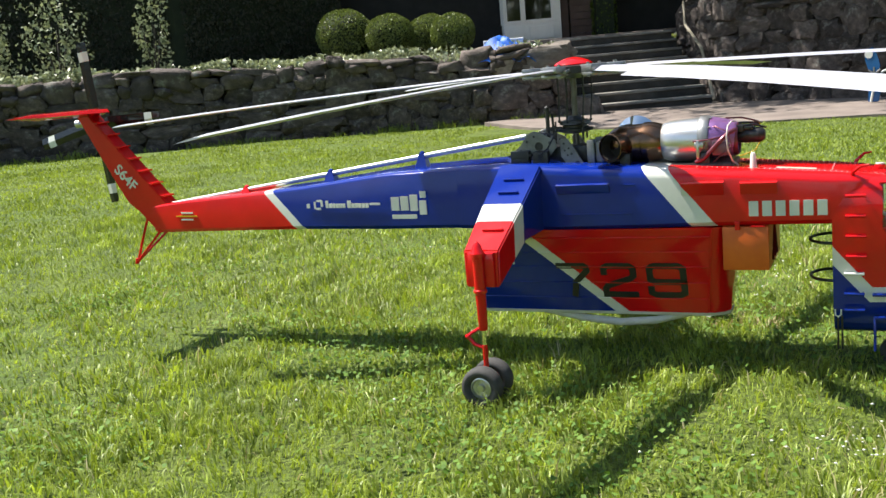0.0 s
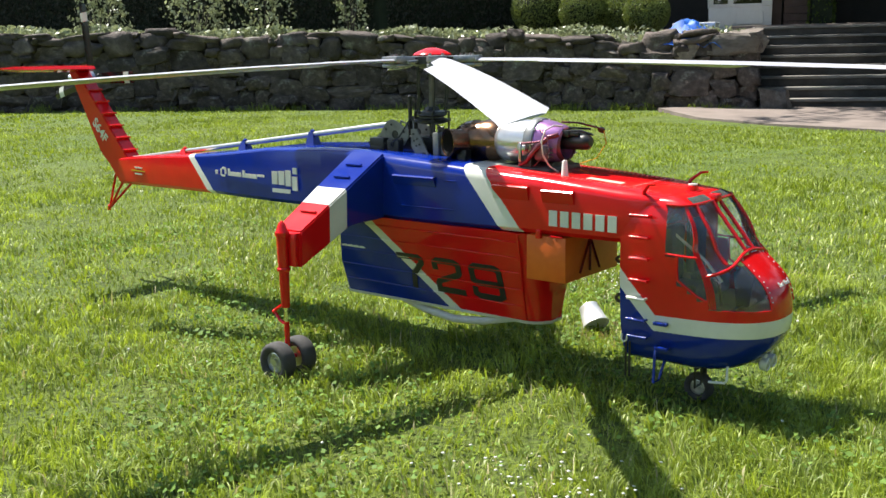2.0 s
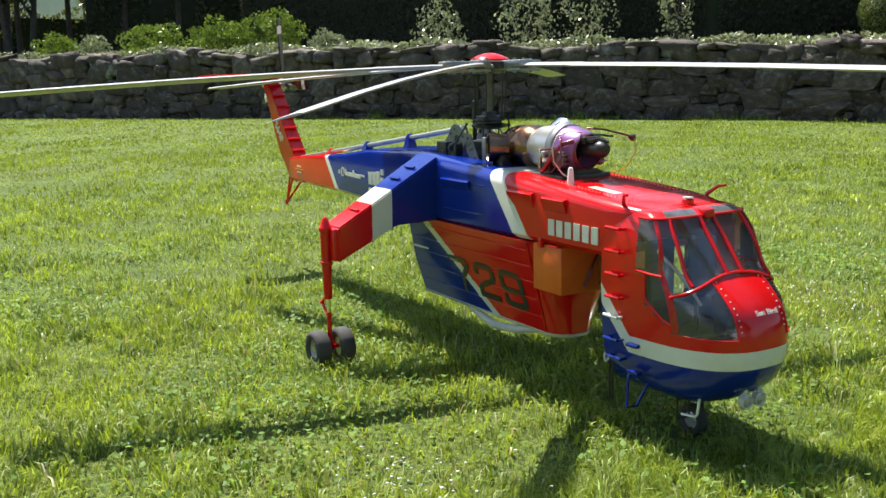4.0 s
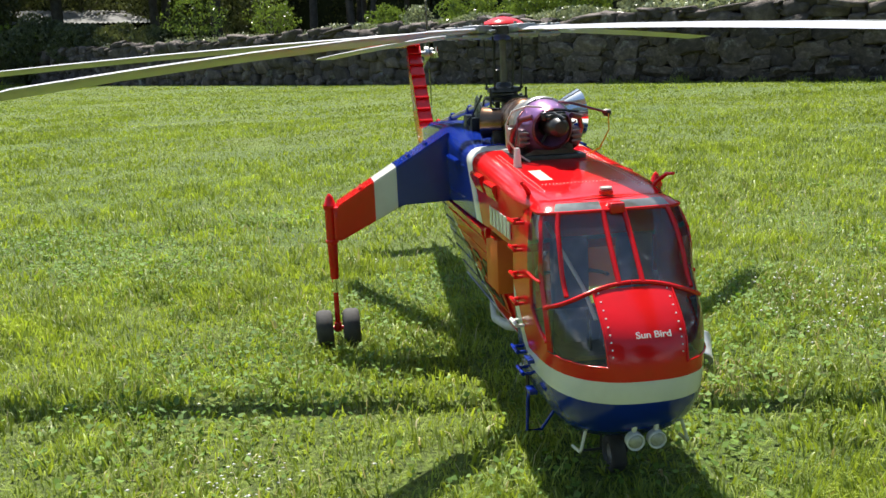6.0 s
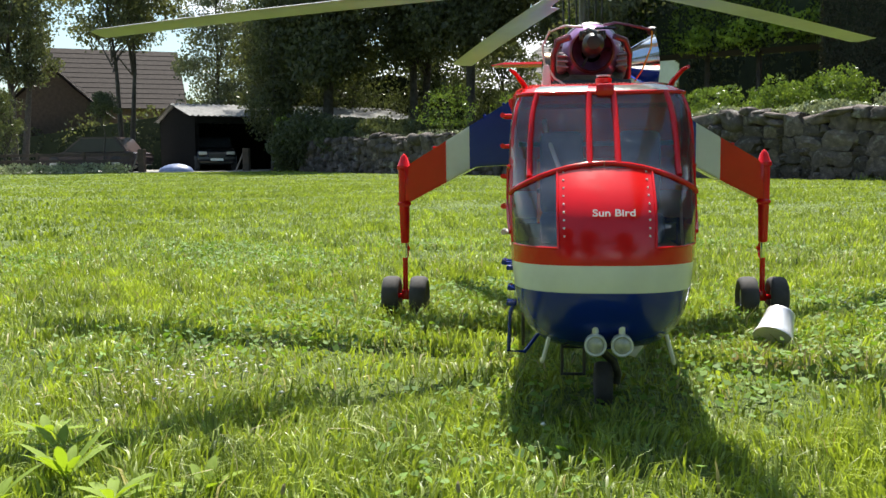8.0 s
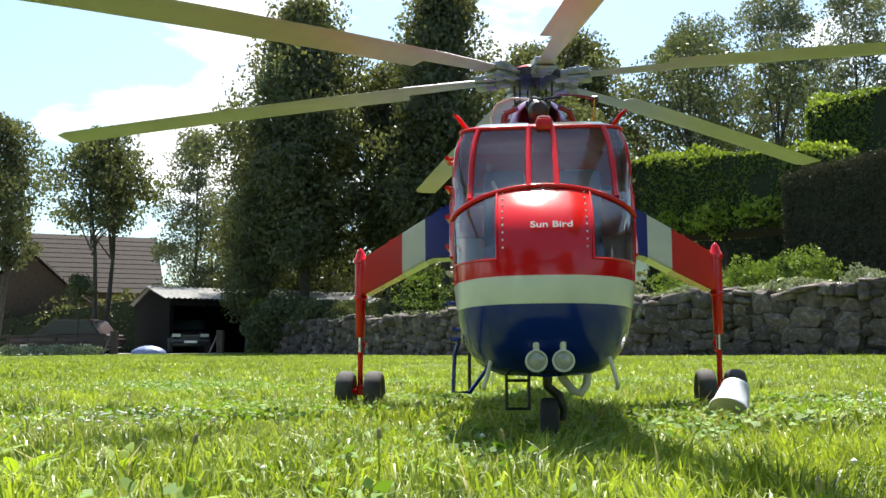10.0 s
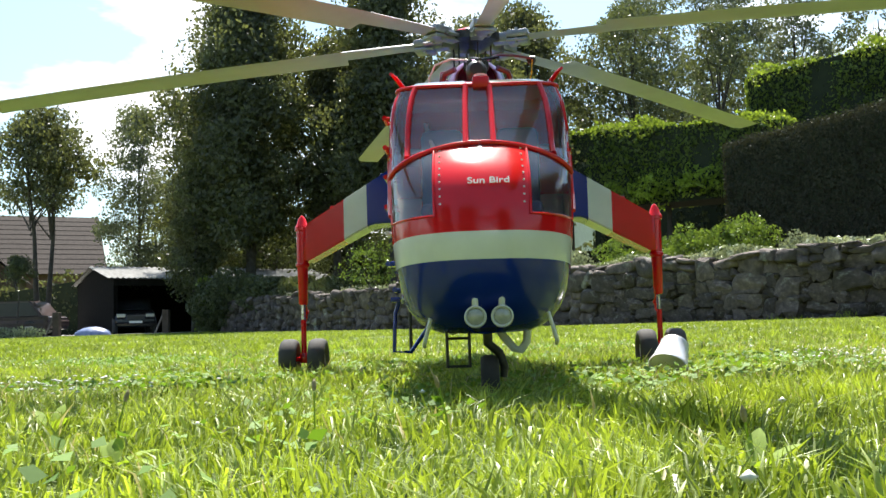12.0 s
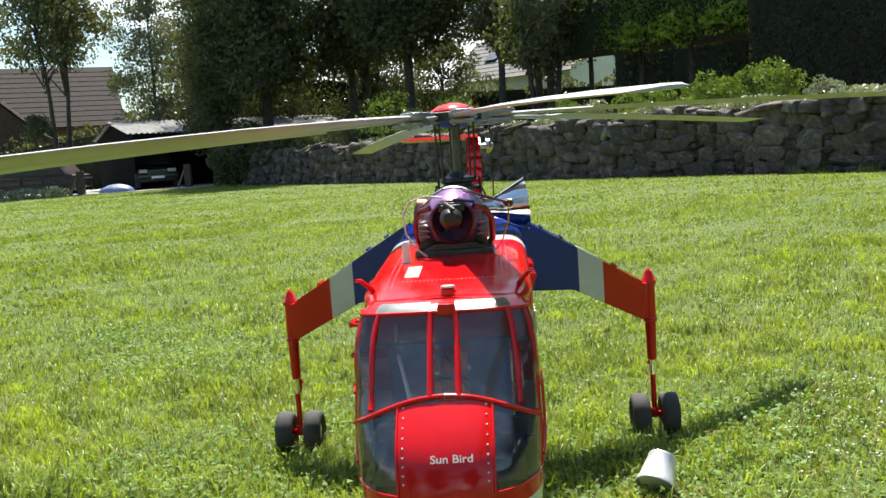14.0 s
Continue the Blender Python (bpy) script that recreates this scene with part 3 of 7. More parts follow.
# main rotor: hub, red cap, six drooping blades
bm = bm_new()
revolve(bm, (0, 0, 0.835), (0, 0, 1), [(0, 0.012), (0, 0.03), (0.008, 0.05), (0.014, 0.078), (0.034, 0.078), (0.038, 0.05), (0.042, 0.05), (0.042, 0)])
hub = part("rotor_hub", bm, M_DARK, heli, "grey metal six-blade rotor hub", 35)
bm = bm_new()
revolve(bm, (0, 0, 0.872), (0, 0, 1), [(0, 0.055), (0.003, 0.057), (0.008, 0.052), (0.015, 0.038), (0.021, 0.02), (0.024, 0)], 32)
part("hub_cap", bm, M_RED, hub, "domed red hub cap", 60)


def rotor_blade(angle, tip_z, pitch):
    turn = pose(0, 0, 0.858, 0, 0, angle)
    droop = lambda r: (tip_z - 0.858) * max(0.0, (r - 0.1) / 1.32) ** 1.5
    bm = bm_new()
    box(bm, 0.055, 0.105, -0.017, 0.017, -0.013, 0.013, 0.003)
    box(bm, 0.095, 0.150, -0.026, 0.026, -0.006, 0.014, 0.004)
    box(bm, 0.095, 0.150, -0.026, 0.026, -0.018, -0.008, 0.004)
    tube(bm, [(0.12, 0.018, -0.022), (0.12, 0.018, 0.020)], 0.0045, 8)
    tube(bm, [(0.12, -0.018, -0.022), (0.12, -0.018, 0.020)], 0.0045, 8)
    tube(bm, [(0.06, 0.02, 0.0), (0.12, 0.034, -0.004)], 0.005, 8)
    grip = part("blade_grip", bm, M_GREY, heli, "grey metal blade grip", 35)
    grip.matrix_local = turn
    bm = bm_new()
    loops = []
    for r, le, te, th in ((0.125, 0.019, -0.019, 0.010), (0.20, 0.020, -0.022, 0.010), (0.345, 0.022, -0.030, 0.010), (0.352, 0.022, -0.060, 0.009), (0.6, 0.022, -0.062, 0.009),
                          (0.9, 0.022, -0.062, 0.009), (1.15, 0.022, -0.062, 0.009), (1.395, 0.022, -0.062, 0.008), (1.425, 0.010, -0.064, 0.004)):
        c, z = le - te, droop(r)
        loops.append([(r, le, z), (r, le - 0.10 * c, z + 0.45 * th), (r, le - 0.32 * c, z + 0.58 * th), (r, le - 0.7 * c, z + 0.26 * th), (r, te, z),
                      (r, le - 0.7 * c, z - 0.14 * th), (r, le - 0.32 * c, z - 0.36 * th), (r, le - 0.10 * c, z - 0.34 * th)])
    loft(bm, loops)
    b = part("rotor_blade", bm, M_BLADE, grip, "long white rotor blade, drooping at rest", 40)
    b.matrix_local = pose(0, 0, 0, pitch, 0, 0)
    return b


for ang, tz, pt in ((137.0, 0.822, -4), (198.0, 0.806, 2), (259.0, 0.806, 8), (315.2, 0.775, 14), (11.5, 0.812, 3), (76.0, 0.812, -3)):
    rotor_blade(ang, tz, pt)

# turbine engine lying on the deck
bm = bm_new()
revolve(bm, (0.095, 0.004, 0.636), (1, 0, 0), [(0, 0), (0, 0.034), (0.015, 0.044), (0.035, 0.052), (0.062, 0.056), (0.066, 0.053), (0.10, 0.054), (0.103, 0.0575), (0.128, 0.058), (0.150, 0.052), (0.160, 0.046)], 32)
engine = part("turbine_rear_case", bm, M_BRONZE, heli, "heat-tinted bronze rear case of the turbine", 40)
bm = bm_new()
revolve(bm, (0.250, 0.004, 0.636), (1, 0, 0), [(0, 0.030), (0, 0.046), (0.005, 0.051), (0.020, 0.0555), (0.060, 0.0595), (0.106, 0.0615), (0.106, 0.03)], 40)
part("combustion_case", bm, M_SILVER, engine, "satin steel turbine can", 40)
bm = bm_new()
revolve(bm, (0.380, 0.004, 0.636), (1, 0, 0), [(0, 0.061), (0.018, 0.0605), (0.036, 0.0570), (0.060, 0.0505), (0.072, 0.0460), (0.076, 0.0430), (0.072, 0.0400), (0.05, 0.036), (0.034, 0.02)], 40)
part("compressor_cover", bm, M_PURPLE, engine, "purple anodised compressor cover", 50)
bm = bm_new()
revolve(bm, (0.450, 0.004, 0.634), (1, 0, 0), [(0.006, 0.0385), (0.010, 0.0415), (0.006, 0.0450), (-0.002, 0.0465), (-0.006, 0.043), (0.006, 0.0385)], 36)
part("intake_ring", bm, M_PINK, engine, "pink anodised intake ring", 60)
bm = bm_new()
revolve(bm, (0.420, 0.004, 0.642), (1, 0, 0), [(0, 0.012), (0.01, 0.0205), (0.090, 0.0215), (0.100, 0.0195), (0.108, 0.013), (0.110, 0)], 24)
for a in (0, 120, 240):
    c, s = math.cos(radians(a)), math.sin(radians(a))
    tube(bm, [(0.440, 0.004 + 0.015 * c, 0.638 + 0.015 * s), (0.438, 0.004 + 0.042 * c, 0.638 + 0.042 * s)], 0.003, 6)
part("starter_motor", bm, M_BLACK, engine, "black starter motor in the intake", 40)
bm = bm_new()
revolve(bm, (0.356, 0.004, 0.636), (1, 0, 0), [(0, 0.058), (0, 0.0645), (0.003, 0.0665), (0.024, 0.0665), (0.028, 0.0640), (0.030, 0.058)], 40)
for a in range(10):
    c_, s_ = math.cos(a * math.pi / 5), math.sin(a * math.pi / 5)
    tube(bm, [(0.384, 0.004 + 0.0635 * c_, 0.636 + 0.0635 * s_), (0.390, 0.004 + 0.0635 * c_, 0.636 + 0.0635 * s_)], 0.0024, 6)
part("clamp_band", bm, M_GREY, engine, "grey clamp band with bolts", 35)
bm = bm_new()
box(bm, 0.415, 0.500, -0.016, 0.024, 0.658, 0.668, 0.002)
box(bm, 0.455, 0.475, -0.022, 0.030, 0.654, 0.672, 0.002)
tube(bm, [(0.455, -0.018, 0.668), (0.50, -0.006, 0.672), (0.530, 0.012, 0.660)], 0.0032, 6)
tube(bm, [(0.425, 0.0, 0.676), (0.470, 0.014, 0.677), (0.500, 0.050, 0.672)], 0.0030, 6)
part("starter_bracket", bm, M_DARK, engine, "dark starter motor bracket", 35)
M_POD = mottled("dull_mauve_casting", (0.13, 0.075, 0.10), (0.24, 0.16, 0.19), 24, 0.4, 0.4, bump_d=0.0003)
# mauve pods with ribbed faces on both sides of the intake
for sgn in (-1, 1):
    bm = bm_new()
    box(bm, 0.395, 0.438, sgn * 0.050 + 0.004, sgn * 0.072 + 0.004, 0.594, 0.636, 0.009)
    pod = part("side_pod", bm, M_POD, engine, "dull mauve ribbed pod beside the intake", 40)
    for z in (0.604, 0.615, 0.626):
        bm = bm_new()
        tube(bm, [(0.440, sgn * 0.048 + 0.004, z), (0.442, sgn * 0.070 + 0.004, z + 0.002)], 0.0026, 8)
        part("pod_rib", bm, M_GREY, pod)
# clear loop of tube beside the intake
bm = bm_new()
tube(bm, [(0.452, -0.014, 0.682), (0.448, -0.050, 0.686), (0.442, -0.082, 0.676), (0.440, -0.096, 0.648), (0.442, -0.092, 0.612), (0.450, -0.072, 0.582), (0.462, -0.050, 0.566)], 0.0022, 8)
part("fuel_loop", bm, mottled("milky_tube", (0.52, 0.46, 0.44), (0.66, 0.60, 0.58), 40, 0.3, bump_d=0), engine, "milky loop of fuel tube", 60)
bm = bm_new()
loft(bm, [[(x, y, z) for y, z in ((-0.066, 0.562), (-0.058, 0.578), (-0.036, 0.588), (0.044, 0.588), (0.066, 0.578), (0.074, 0.562))] for x in (0.37, 0.375, 0.436, 0.442)])
part("engine_saddle", bm, M_DARK, engine, "dark cradle under the intake", 35)
# outer brackets, pipes and hoses
for sgn in (-1, 1):
    bm = bm_new()
    tube(bm, [(0.352, sgn * 0.070 + 0.004, 0.580), (0.375, sgn * 0.078 + 0.004, 0.590), (0.415, sgn * 0.078 + 0.004, 0.632), (0.440, sgn * 0.066 + 0.004, 0.656), (0.455, sgn * 0.044 + 0.004, 0.662)], 0.0062, 8)
    tube(bm, [(0.345, sgn * 0.068 + 0.004, 0.637), (0.385, sgn * 0.072 + 0.004, 0.640), (0.425, sgn * 0.062 + 0.004, 0.646)], 0.0026, 8)
    part("fuel_hose", bm, M_PINK, engine, smooth=60)
    bm = bm_new()
    box(bm, 0.350, 0.376, sgn * 0.060, sgn * 0.078, 0.618, 0.634, 0.003)
    box(bm, 0.356, 0.364, sgn * 0.072, sgn * 0.080, 0.590, 0.640, 0.002)
    part("engine_bracket", bm, M_ALU, engine, smooth=35)
    for x0, z0, z1 in ((0.14, 0.575, 0.612), (0.36, 0.565, 0.606)):
        bm = bm_new()
        box(bm, x0, x0 + 0.03, sgn * 0.040, sgn * 0.070, z0, z1, 0.003)
        part("engine_mount", bm, M_DARK, engine, smooth=35)
    # exhaust: a flared trumpet on the left, a short round stub on the right
    bm = bm_new()
    if sgn > 0:
        revolve(bm, (0.150, 0.035, 0.636), (-0.10, 1, 0.07), [(0, 0.023), (0.048, 0.024), (0.066, 0.031), (0.092, 0.045), (0.120, 0.058), (0.126, 0.061), (0.124, 0.058), (0.090, 0.042), (0.05, 0.022), (0.05, 0)], 36)
        part("exhaust_trumpet", bm, M_CHROME, engine, "flared polished exhaust trumpet", 40)
    else:
        revolve(bm, (0.140, -0.034, 0.631), (-0.46, -1, 0.02), [(0, 0.036), (0.046, 0.0385), (0.054, 0.0405), (0.0545, 0.0385), (0.046, 0.036), (0.004, 0.030)], 32)
        stub = part("exhaust_stub", bm, M_BRONZE, engine, "short round exhaust stub, near-black inside", 40)
        # near-black lining and disc fill the stub's dark opening
        bm = bm_new()
        revolve(bm, (0.140, -0.034, 0.631), (-0.46, -1, 0.02), [(0.012, 0), (0.014, 0.0325), (0.050, 0.0368), (0.0500, 0.0355), (0.016, 0.030), (0.016, 0)], 28)
        part("dark_lining", bm, mottled("stub_black", (0.010, 0.009, 0.008), (0.028, 0.022, 0.018), 30, 0.95, bump_d=0.0004), stub)
bm = bm_new()
box(bm, 0.09, 0.45, -0.075, 0.083, 0.562, 0.577, 0.004)
part("engine_tray", bm, M_DARK, engine, smooth=35)
for pts, mat, r in ((((0.42, 0.03, 0.69), (0.46, 0.05, 0.688), (0.49, 0.085, 0.676), (0.50, 0.115, 0.667)), M_PINK, 0.0028),
                    (((0.50, 0.118, 0.664), (0.51, 0.115, 0.63), (0.49, 0.10, 0.59), (0.44, 0.09, 0.573)), M_YELLOW, 0.0015),
                    (((0.40, -0.045, 0.675), (0.44, -0.07, 0.66), (0.45, -0.075, 0.62), (0.40, -0.07, 0.58)), M_PINK, 0.0018)):
    bm = bm_new()
    tube(bm, pts, r, 6)
    part("engine_wire", bm, mat, engine, smooth=60)
bm = bm_new()
revolve(bm, (0.49, 0.108, 0.668), (0.2, 1, -0.25), [(0, 0.004), (0.006, 0.008), (0.016, 0.009), (0.018, 0.004), (0.02, 0)], 10)
part("fuel_valve", bm, M_BLACK, engine, smooth=40)

# ---- cabin ----
ZS = [0.114, 0.122, 0.134, 0.152, 0.176, 0.205, 0.235, 0.258, 0.282, 0.300, 0.315, 0.330, 0.350, 0.370, 0.385, 0.398, 0.408, 0.435, 0.462, 0.488, 0.507, 0.517, 0.522, 0.527, 0.531, 0.533]
FRONT = [(0.114, 0.92), (0.122, 0.955), (0.134, 0.985), (0.152, 1.012), (0.176, 1.036), (0.205, 1.053), (0.235, 1.061), (0.275, 1.062), (0.315, 1.052), (0.335, 1.041), (0.350, 1.029), (0.380, 0.994), (0.400, 0.968),
         (0.408, 0.961), (0.462, 0.918), (0.507, 0.882), (0.517, 0.876), (0.522, 0.868), (0.527, 0.859), (0.531, 0.849), (0.533, 0.832)]
WIDTH = [(0.114, 0.070), (0.122, 0.092), (0.134, 0.108), (0.152, 0.122), (0.176, 0.132), (0.205, 0.139), (0.262, 0.145), (0.345, 0.149), (0.435, 0.148), (0.462, 0.146), (0.488, 0.143), (0.507, 0.138), (0.517, 0.134),
         (0.527, 0.127), (0.533, 0.116)]
lerp1 = lambda z, table: float(np.interp(z, [a for a, _ in table], [b for _, b in table]))
QS = [0.0, 0.12, 0.26, 0.37, 0.47, 0.63, 0.70, 0.79, 0.87, 0.93, 0.97, 0.99, 0.998, 1.0]
XS = [0.820, 0.775, 0.735, 0.702]


def cabin_point(z, col):
    """A point of the left half: columns from the middle of the nose round the corner and back along the side."""
    w, f = lerp1(z, WIDTH), lerp1(z, FRONT)
    x0 = min(0.85, f - 0.055)
    n = 2.6 + 2.2 * min(1.0, max(0.0, (z - 0.42) / 0.09))
    if col < len(QS):
        q = QS[col]
        return Vector((x0 + (f - x0) * (1 - q ** n) ** (1 / n), w * q, z))
    k = col - len(QS)
    return Vector((min(XS[k], x0 - 0.008 - 0.003 * k), w, z))


NC = len(QS) + len(XS)
COL_REAR = len(QS)                                   # the side windows end at this column
cabin_bm, glass_bm = bm_new(), {}


def pane_of(i, j):
    """Which window a cell of the cabin's skin belongs to, or none."""
    z = (ZS[i] + ZS[i + 1]) / 2
    if j >= COL_REAR or z < 0.282 or z > 0.517:
        return ""
    if z < 0.400:
        if j < 4 or j == 13:
            return ""
        if (j == 10 and z < 0.300) or (j == 11 and z < 0.315) or (j == 12 and z < 0.330):
            return ""
        return "chin_window" if j < 10 else "side_window"
    return "windscreen" if j < 7 else "corner_window" if j < 10 else "side_window"


for sgn in (-1, 1):
    grid = [[cabin_point(z, c) for c in range(NC)] for z in ZS]
    keep = {}

    def vert(bm, i, j):
        key = (id(bm), i, j)
        if key not in keep:
            p = grid[i][j]
            keep[key] = bm.verts.new((p.x, sgn * p.y, p.z))
        return keep[key]

    for i in range(len(ZS) - 1):
        for j in range(NC - 1):
            kind = pane_of(i, j)
            if kind and j < 1 and kind != "windscreen":
                kind = ""
            key = (kind, sgn)
            bm = glass_bm.setdefault(key, bm_new()) if kind else cabin_bm
            bm.faces.new([vert(bm, i, j), vert(bm, i, j + 1), vert(bm, i + 1, j + 1), vert(bm, i + 1, j)])
    # floor and roof caps, rear wall
    for i in (0, len(ZS) - 1):
        mid = [cabin_bm.verts.new((grid[i][j].x, 0, ZS[i] + (0.003 if i else -0.003))) for j in range(NC)]
        for j in range(NC - 1):
            cabin_bm.faces.new([vert(cabin_bm, i, j), vert(cabin_bm, i, j + 1), mid[j + 1], mid[j]])
    mid = [[cabin_bm.verts.new((0.702, sgn * y, z)) for z in ZS] for y in (0.105, 0.0)]
    for i in range(len(ZS) - 1):
        y_in = 0.105 < abs(vert(cabin_bm, i, NC - 1).co.y) and 0.105 < abs(vert(cabin_bm, i + 1, NC - 1).co.y)
        if not y_in:
            cabin_bm.faces.new([vert(cabin_bm, i, NC - 1), vert(cabin_bm, i + 1, NC - 1), mid[1][i + 1], mid[1][i]])
            continue
        cabin_bm.faces.new([vert(cabin_bm, i, NC - 1), vert(cabin_bm, i + 1, NC - 1), mid[0][i + 1], mid[0][i]])
        aft = glass_bm.setdefault(("aft_window", 1), bm_new()) if 0.299 < ZS[i] < 0.42 else cabin_bm
        quad = [mid[0][i], mid[0][i + 1], mid[1][i + 1], mid[1][i]]
        aft.faces.new(quad if aft is cabin_bm else [aft.verts.new(v.co) for v in quad])
bmesh.ops.remove_doubles(cabin_bm, verts=cabin_bm.verts[:], dist=0.0004)
cabin = part("cabin", cabin_bm, M_CABIN, heli, "rounded cabin, red above a white belt and blue belly", 38)
for (kind, sgn), bm in glass_bm.items():
    bmesh.ops.remove_doubles(bm, verts=bm.verts[:], dist=0.0004)
    g = part(kind, bm, M_GLASS, cabin, "clear blown perspex window", 50)
    g.visible_shadow = False


def skin_tube(cells, r, name="window_frame", seg=8, lift=0.001):
    """A painted frame bar that follows the skin through (z, column) places, on both halves."""
    for sgn in (-1, 1):
        pts = []
        for z, c in cells:
            k = int(c)
            p = cabin_point(z, k)
            if c > k:
                p = p.lerp(cabin_point(z, k + 1), c - k)
            pts.append((p.x + lift, sgn * (p.y + lift), p.z))
        bm = bm_new()
        tube(bm, pts, r, seg)
        part(name, bm, M_RED, cabin, smooth=60)


zz = lambda a, b, n=8: [a + (b - a) * i / n for i in range(n + 1)]
qs = lambda c: QS[c] if c < len(QS) else 1.0
skin_tube([(0.405 - 0.046 * qs(c) ** 2, c) for c in range(0, 10)] + [(0.360, 9.6)], 0.0042)  # ring bar under the windscreen
skin_tube([(0.518, c) for c in range(0, COL_REAR + 1)], 0.0036)                          # upper edge
skin_tube([(z, 1.12) for z in zz(0.402, 0.518)], 0.0050)                                 # middle posts
skin_tube([(z, 6.6) for z in zz(0.386, 0.518)], 0.0046)                                  # outer windscreen posts
for col in (9.42, 9.60, 9.78, 9.96):
    skin_tube([(z, col) for z in zz(0.284, 0.518, 12)], 0.0024, "door_post", 6, -0.0012)             # broad flat door post
skin_tube([(z, 4.0) for z in zz(0.282, 0.398, 6)], 0.0020)                               # edges of the red nose panel
skin_tube([(0.283, c) for c in range(4, 10)], 0.0018)
skin_tube([(0.299, 10), (0.312, 11), (0.328, 12), (0.345, 12.9), (0.370, 13.0), (0.400, 13.0)], 0.0034)  # cut-off lower corner of the door window
skin_tube([(0.401, 9.8), (0.402, 12), (0.404, COL_REAR)], 0.0030)                        # bar across the door window
# brow windows in the roof edge: two dark panes
M_BROW = mottled("tinted_brow_pane", (0.16, 0.17, 0.17), (0.30, 0.31, 0.30), 30, 0.12, 0.6, bump_scale=60, bump_d=0.0006)
for sgn in (-1, 1):
    bm = bm_new()
    row = [[bm.verts.new((p.x + 0.0016, sgn * p.y, p.z + 0.0014)) for p in [cabin_point(z, c).lerp(cabin_point(z, c + 1), 0.3) for c in (1, 2, 3, 4, 5, 6, 7)]] for z in (0.5195, 0.523, 0.527, 0.5305)]
    for r0, r1 in zip(row, row[1:]):
        for j in range(6):
            bm.faces.new([r0[j], r0[j + 1], r1[j + 1], r1[j]])
    part("brow_window", bm, M_BROW, cabin, "dark tinted brow pane", 50)
# rivets on the nose panel
for sgn in (-1, 1):
    bm = bm_new()
    for i in range(9):
        p = cabin_point(0.300 + 0.0115 * i, 3) * 0.55 + cabin_point(0.300 + 0.0115 * i, 4) * 0.45
        bmesh.ops.create_icosphere(bm, subdivisions=1, radius=0.0019, matrix=Matrix.Translation((p.x, sgn * p.y, p.z)))
    tagged(part("rivet_row", bm, M_WHITE, cabin), kind="stuff")
# the name on the nose panel
p0, p1 = cabin_point(0.326, 0), cabin_point(0.346, 0)
tilt = math.degrees(math.atan2(p0.x - p1.x, p1.z - p0.z))
letters("Sun Bird", 0.0165, M_WHITE, "nose_lettering", cabin, Matrix.Translation((p0.x + 0.0022, 0.010, 0.3290)) @ pose(0, 0, 0, 90 - tilt, 0, 90) @ Matrix.Diagonal((1.1, 1.0, 1.0, 1.0)), offset=0.0002)
# plain bars in place of the registration on the spine
for sgn in (-1, 1):
    for i in range(6):
        bm = bm_new()
        box(bm, 0.499 + i * 0.0338, 0.523 + i * 0.0338, sgn * 0.1495, sgn * 0.1518, 0.441, 0.481)
        part("painted_mark", bm, M_WHITE, spine)
# cockpit inside
bm = bm_new()
box(bm, 0.72, 0.955, -0.118, 0.118, 0.268, 0.276)
part("cockpit_floor", bm, M_COCKPIT, cabin)
bm = bm_new()
box(bm, 0.712, 0.725, -0.138, 0.138, 0.27, 0.300)
box(bm, 0.712, 0.725, -0.136, 0.136, 0.437, 0.50)
part("rear_bulkhead", bm, M_COCKPIT, cabin)
for y in (-0.062, 0.066):
    bm = bm_new()
    box(bm, 0.80, 0.88, y - 0.036, y + 0.036, 0.276, 0.325, 0.010)
    box(bm, 0.785, 0.815, y - 0.036, y + 0.036, 0.32, 0.46, 0.012)
    part("pilot_seat", bm, M_SEAT, cabin, "dark blue pilot seat", 40)
bm = bm_new()
prism_y(bm, [(0.955, 0.276), (0.945, 0.355), (0.965, 0.372), (0.995, 0.345), (0.985, 0.276)], -0.045, 0.055)
part("instrument_panel", bm, M_BLACK, cabin)
for y in (-0.062, 0.066):
    bm = bm_new()
    tube(bm, [(0.925, y, 0.276), (0.918, y, 0.33), (0.905, y, 0.345)], 0.0035, 8)
    part("control_stick", bm, M_BLACK, cabin)
bm = bm_new()
tube(bm, [(0.72, -0.095, 0.50), (0.80, -0.085, 0.45), (0.88, -0.06, 0.38), (0.92, -0.05, 0.33)], 0.004, 8)
part("cable_loom", bm, M_WHITE, cabin, smooth=60)

# things on the cabin: rungs, steps, antennas, lamps
for i, z in enumerate((0.489, 0.437, 0.385, 0.333, 0.288, 0.235, 0.190)):
    bm = bm_new()
    x0 = 0.738 if i < 4 else 0.733
    y = 0.148 if z > 0.2 else 0.138
    y = -y
    tube(bm, [(x0, y + 0.006, z), (x0, y - 0.014, z), (x0 + 0.040, y - 0.014, z), (x0 + 0.040, y + 0.006, z)], 0.0034, 8)
    tube(bm, [(x0 - 0.004, y - 0.014, z + 0.001), (x0 + 0.044, y - 0.014, z + 0.001)], 0.0044, 8)
    part("ladder_rung", bm, M_RED if i < 4 else M_WHITE if i == 4 else M_BLUE, cabin, smooth=60)
for x0, z in ((0.795, 0.232), (0.80, 0.172)):
    bm = bm_new()
    box(bm, x0, x0 + 0.035, -0.155, -0.138, z - 0.004, z + 0.004, 0.002)
    part("foot_step", bm, M_BLUE, cabin)
for sgn in (-1, 1):
    bm = bm_new()
    tube(bm, [(0.745, sgn * 0.118, 0.522), (0.752, sgn * 0.127, 0.545), (0.772, sgn * 0.142, 0.563), (0.79, sgn * 0.148, 0.565)], [0.006, 0.005, 0.0038, 0.003], 8)
    part("pitot_tube", bm, M_RED, cabin, "red bent pitot tube", 60)
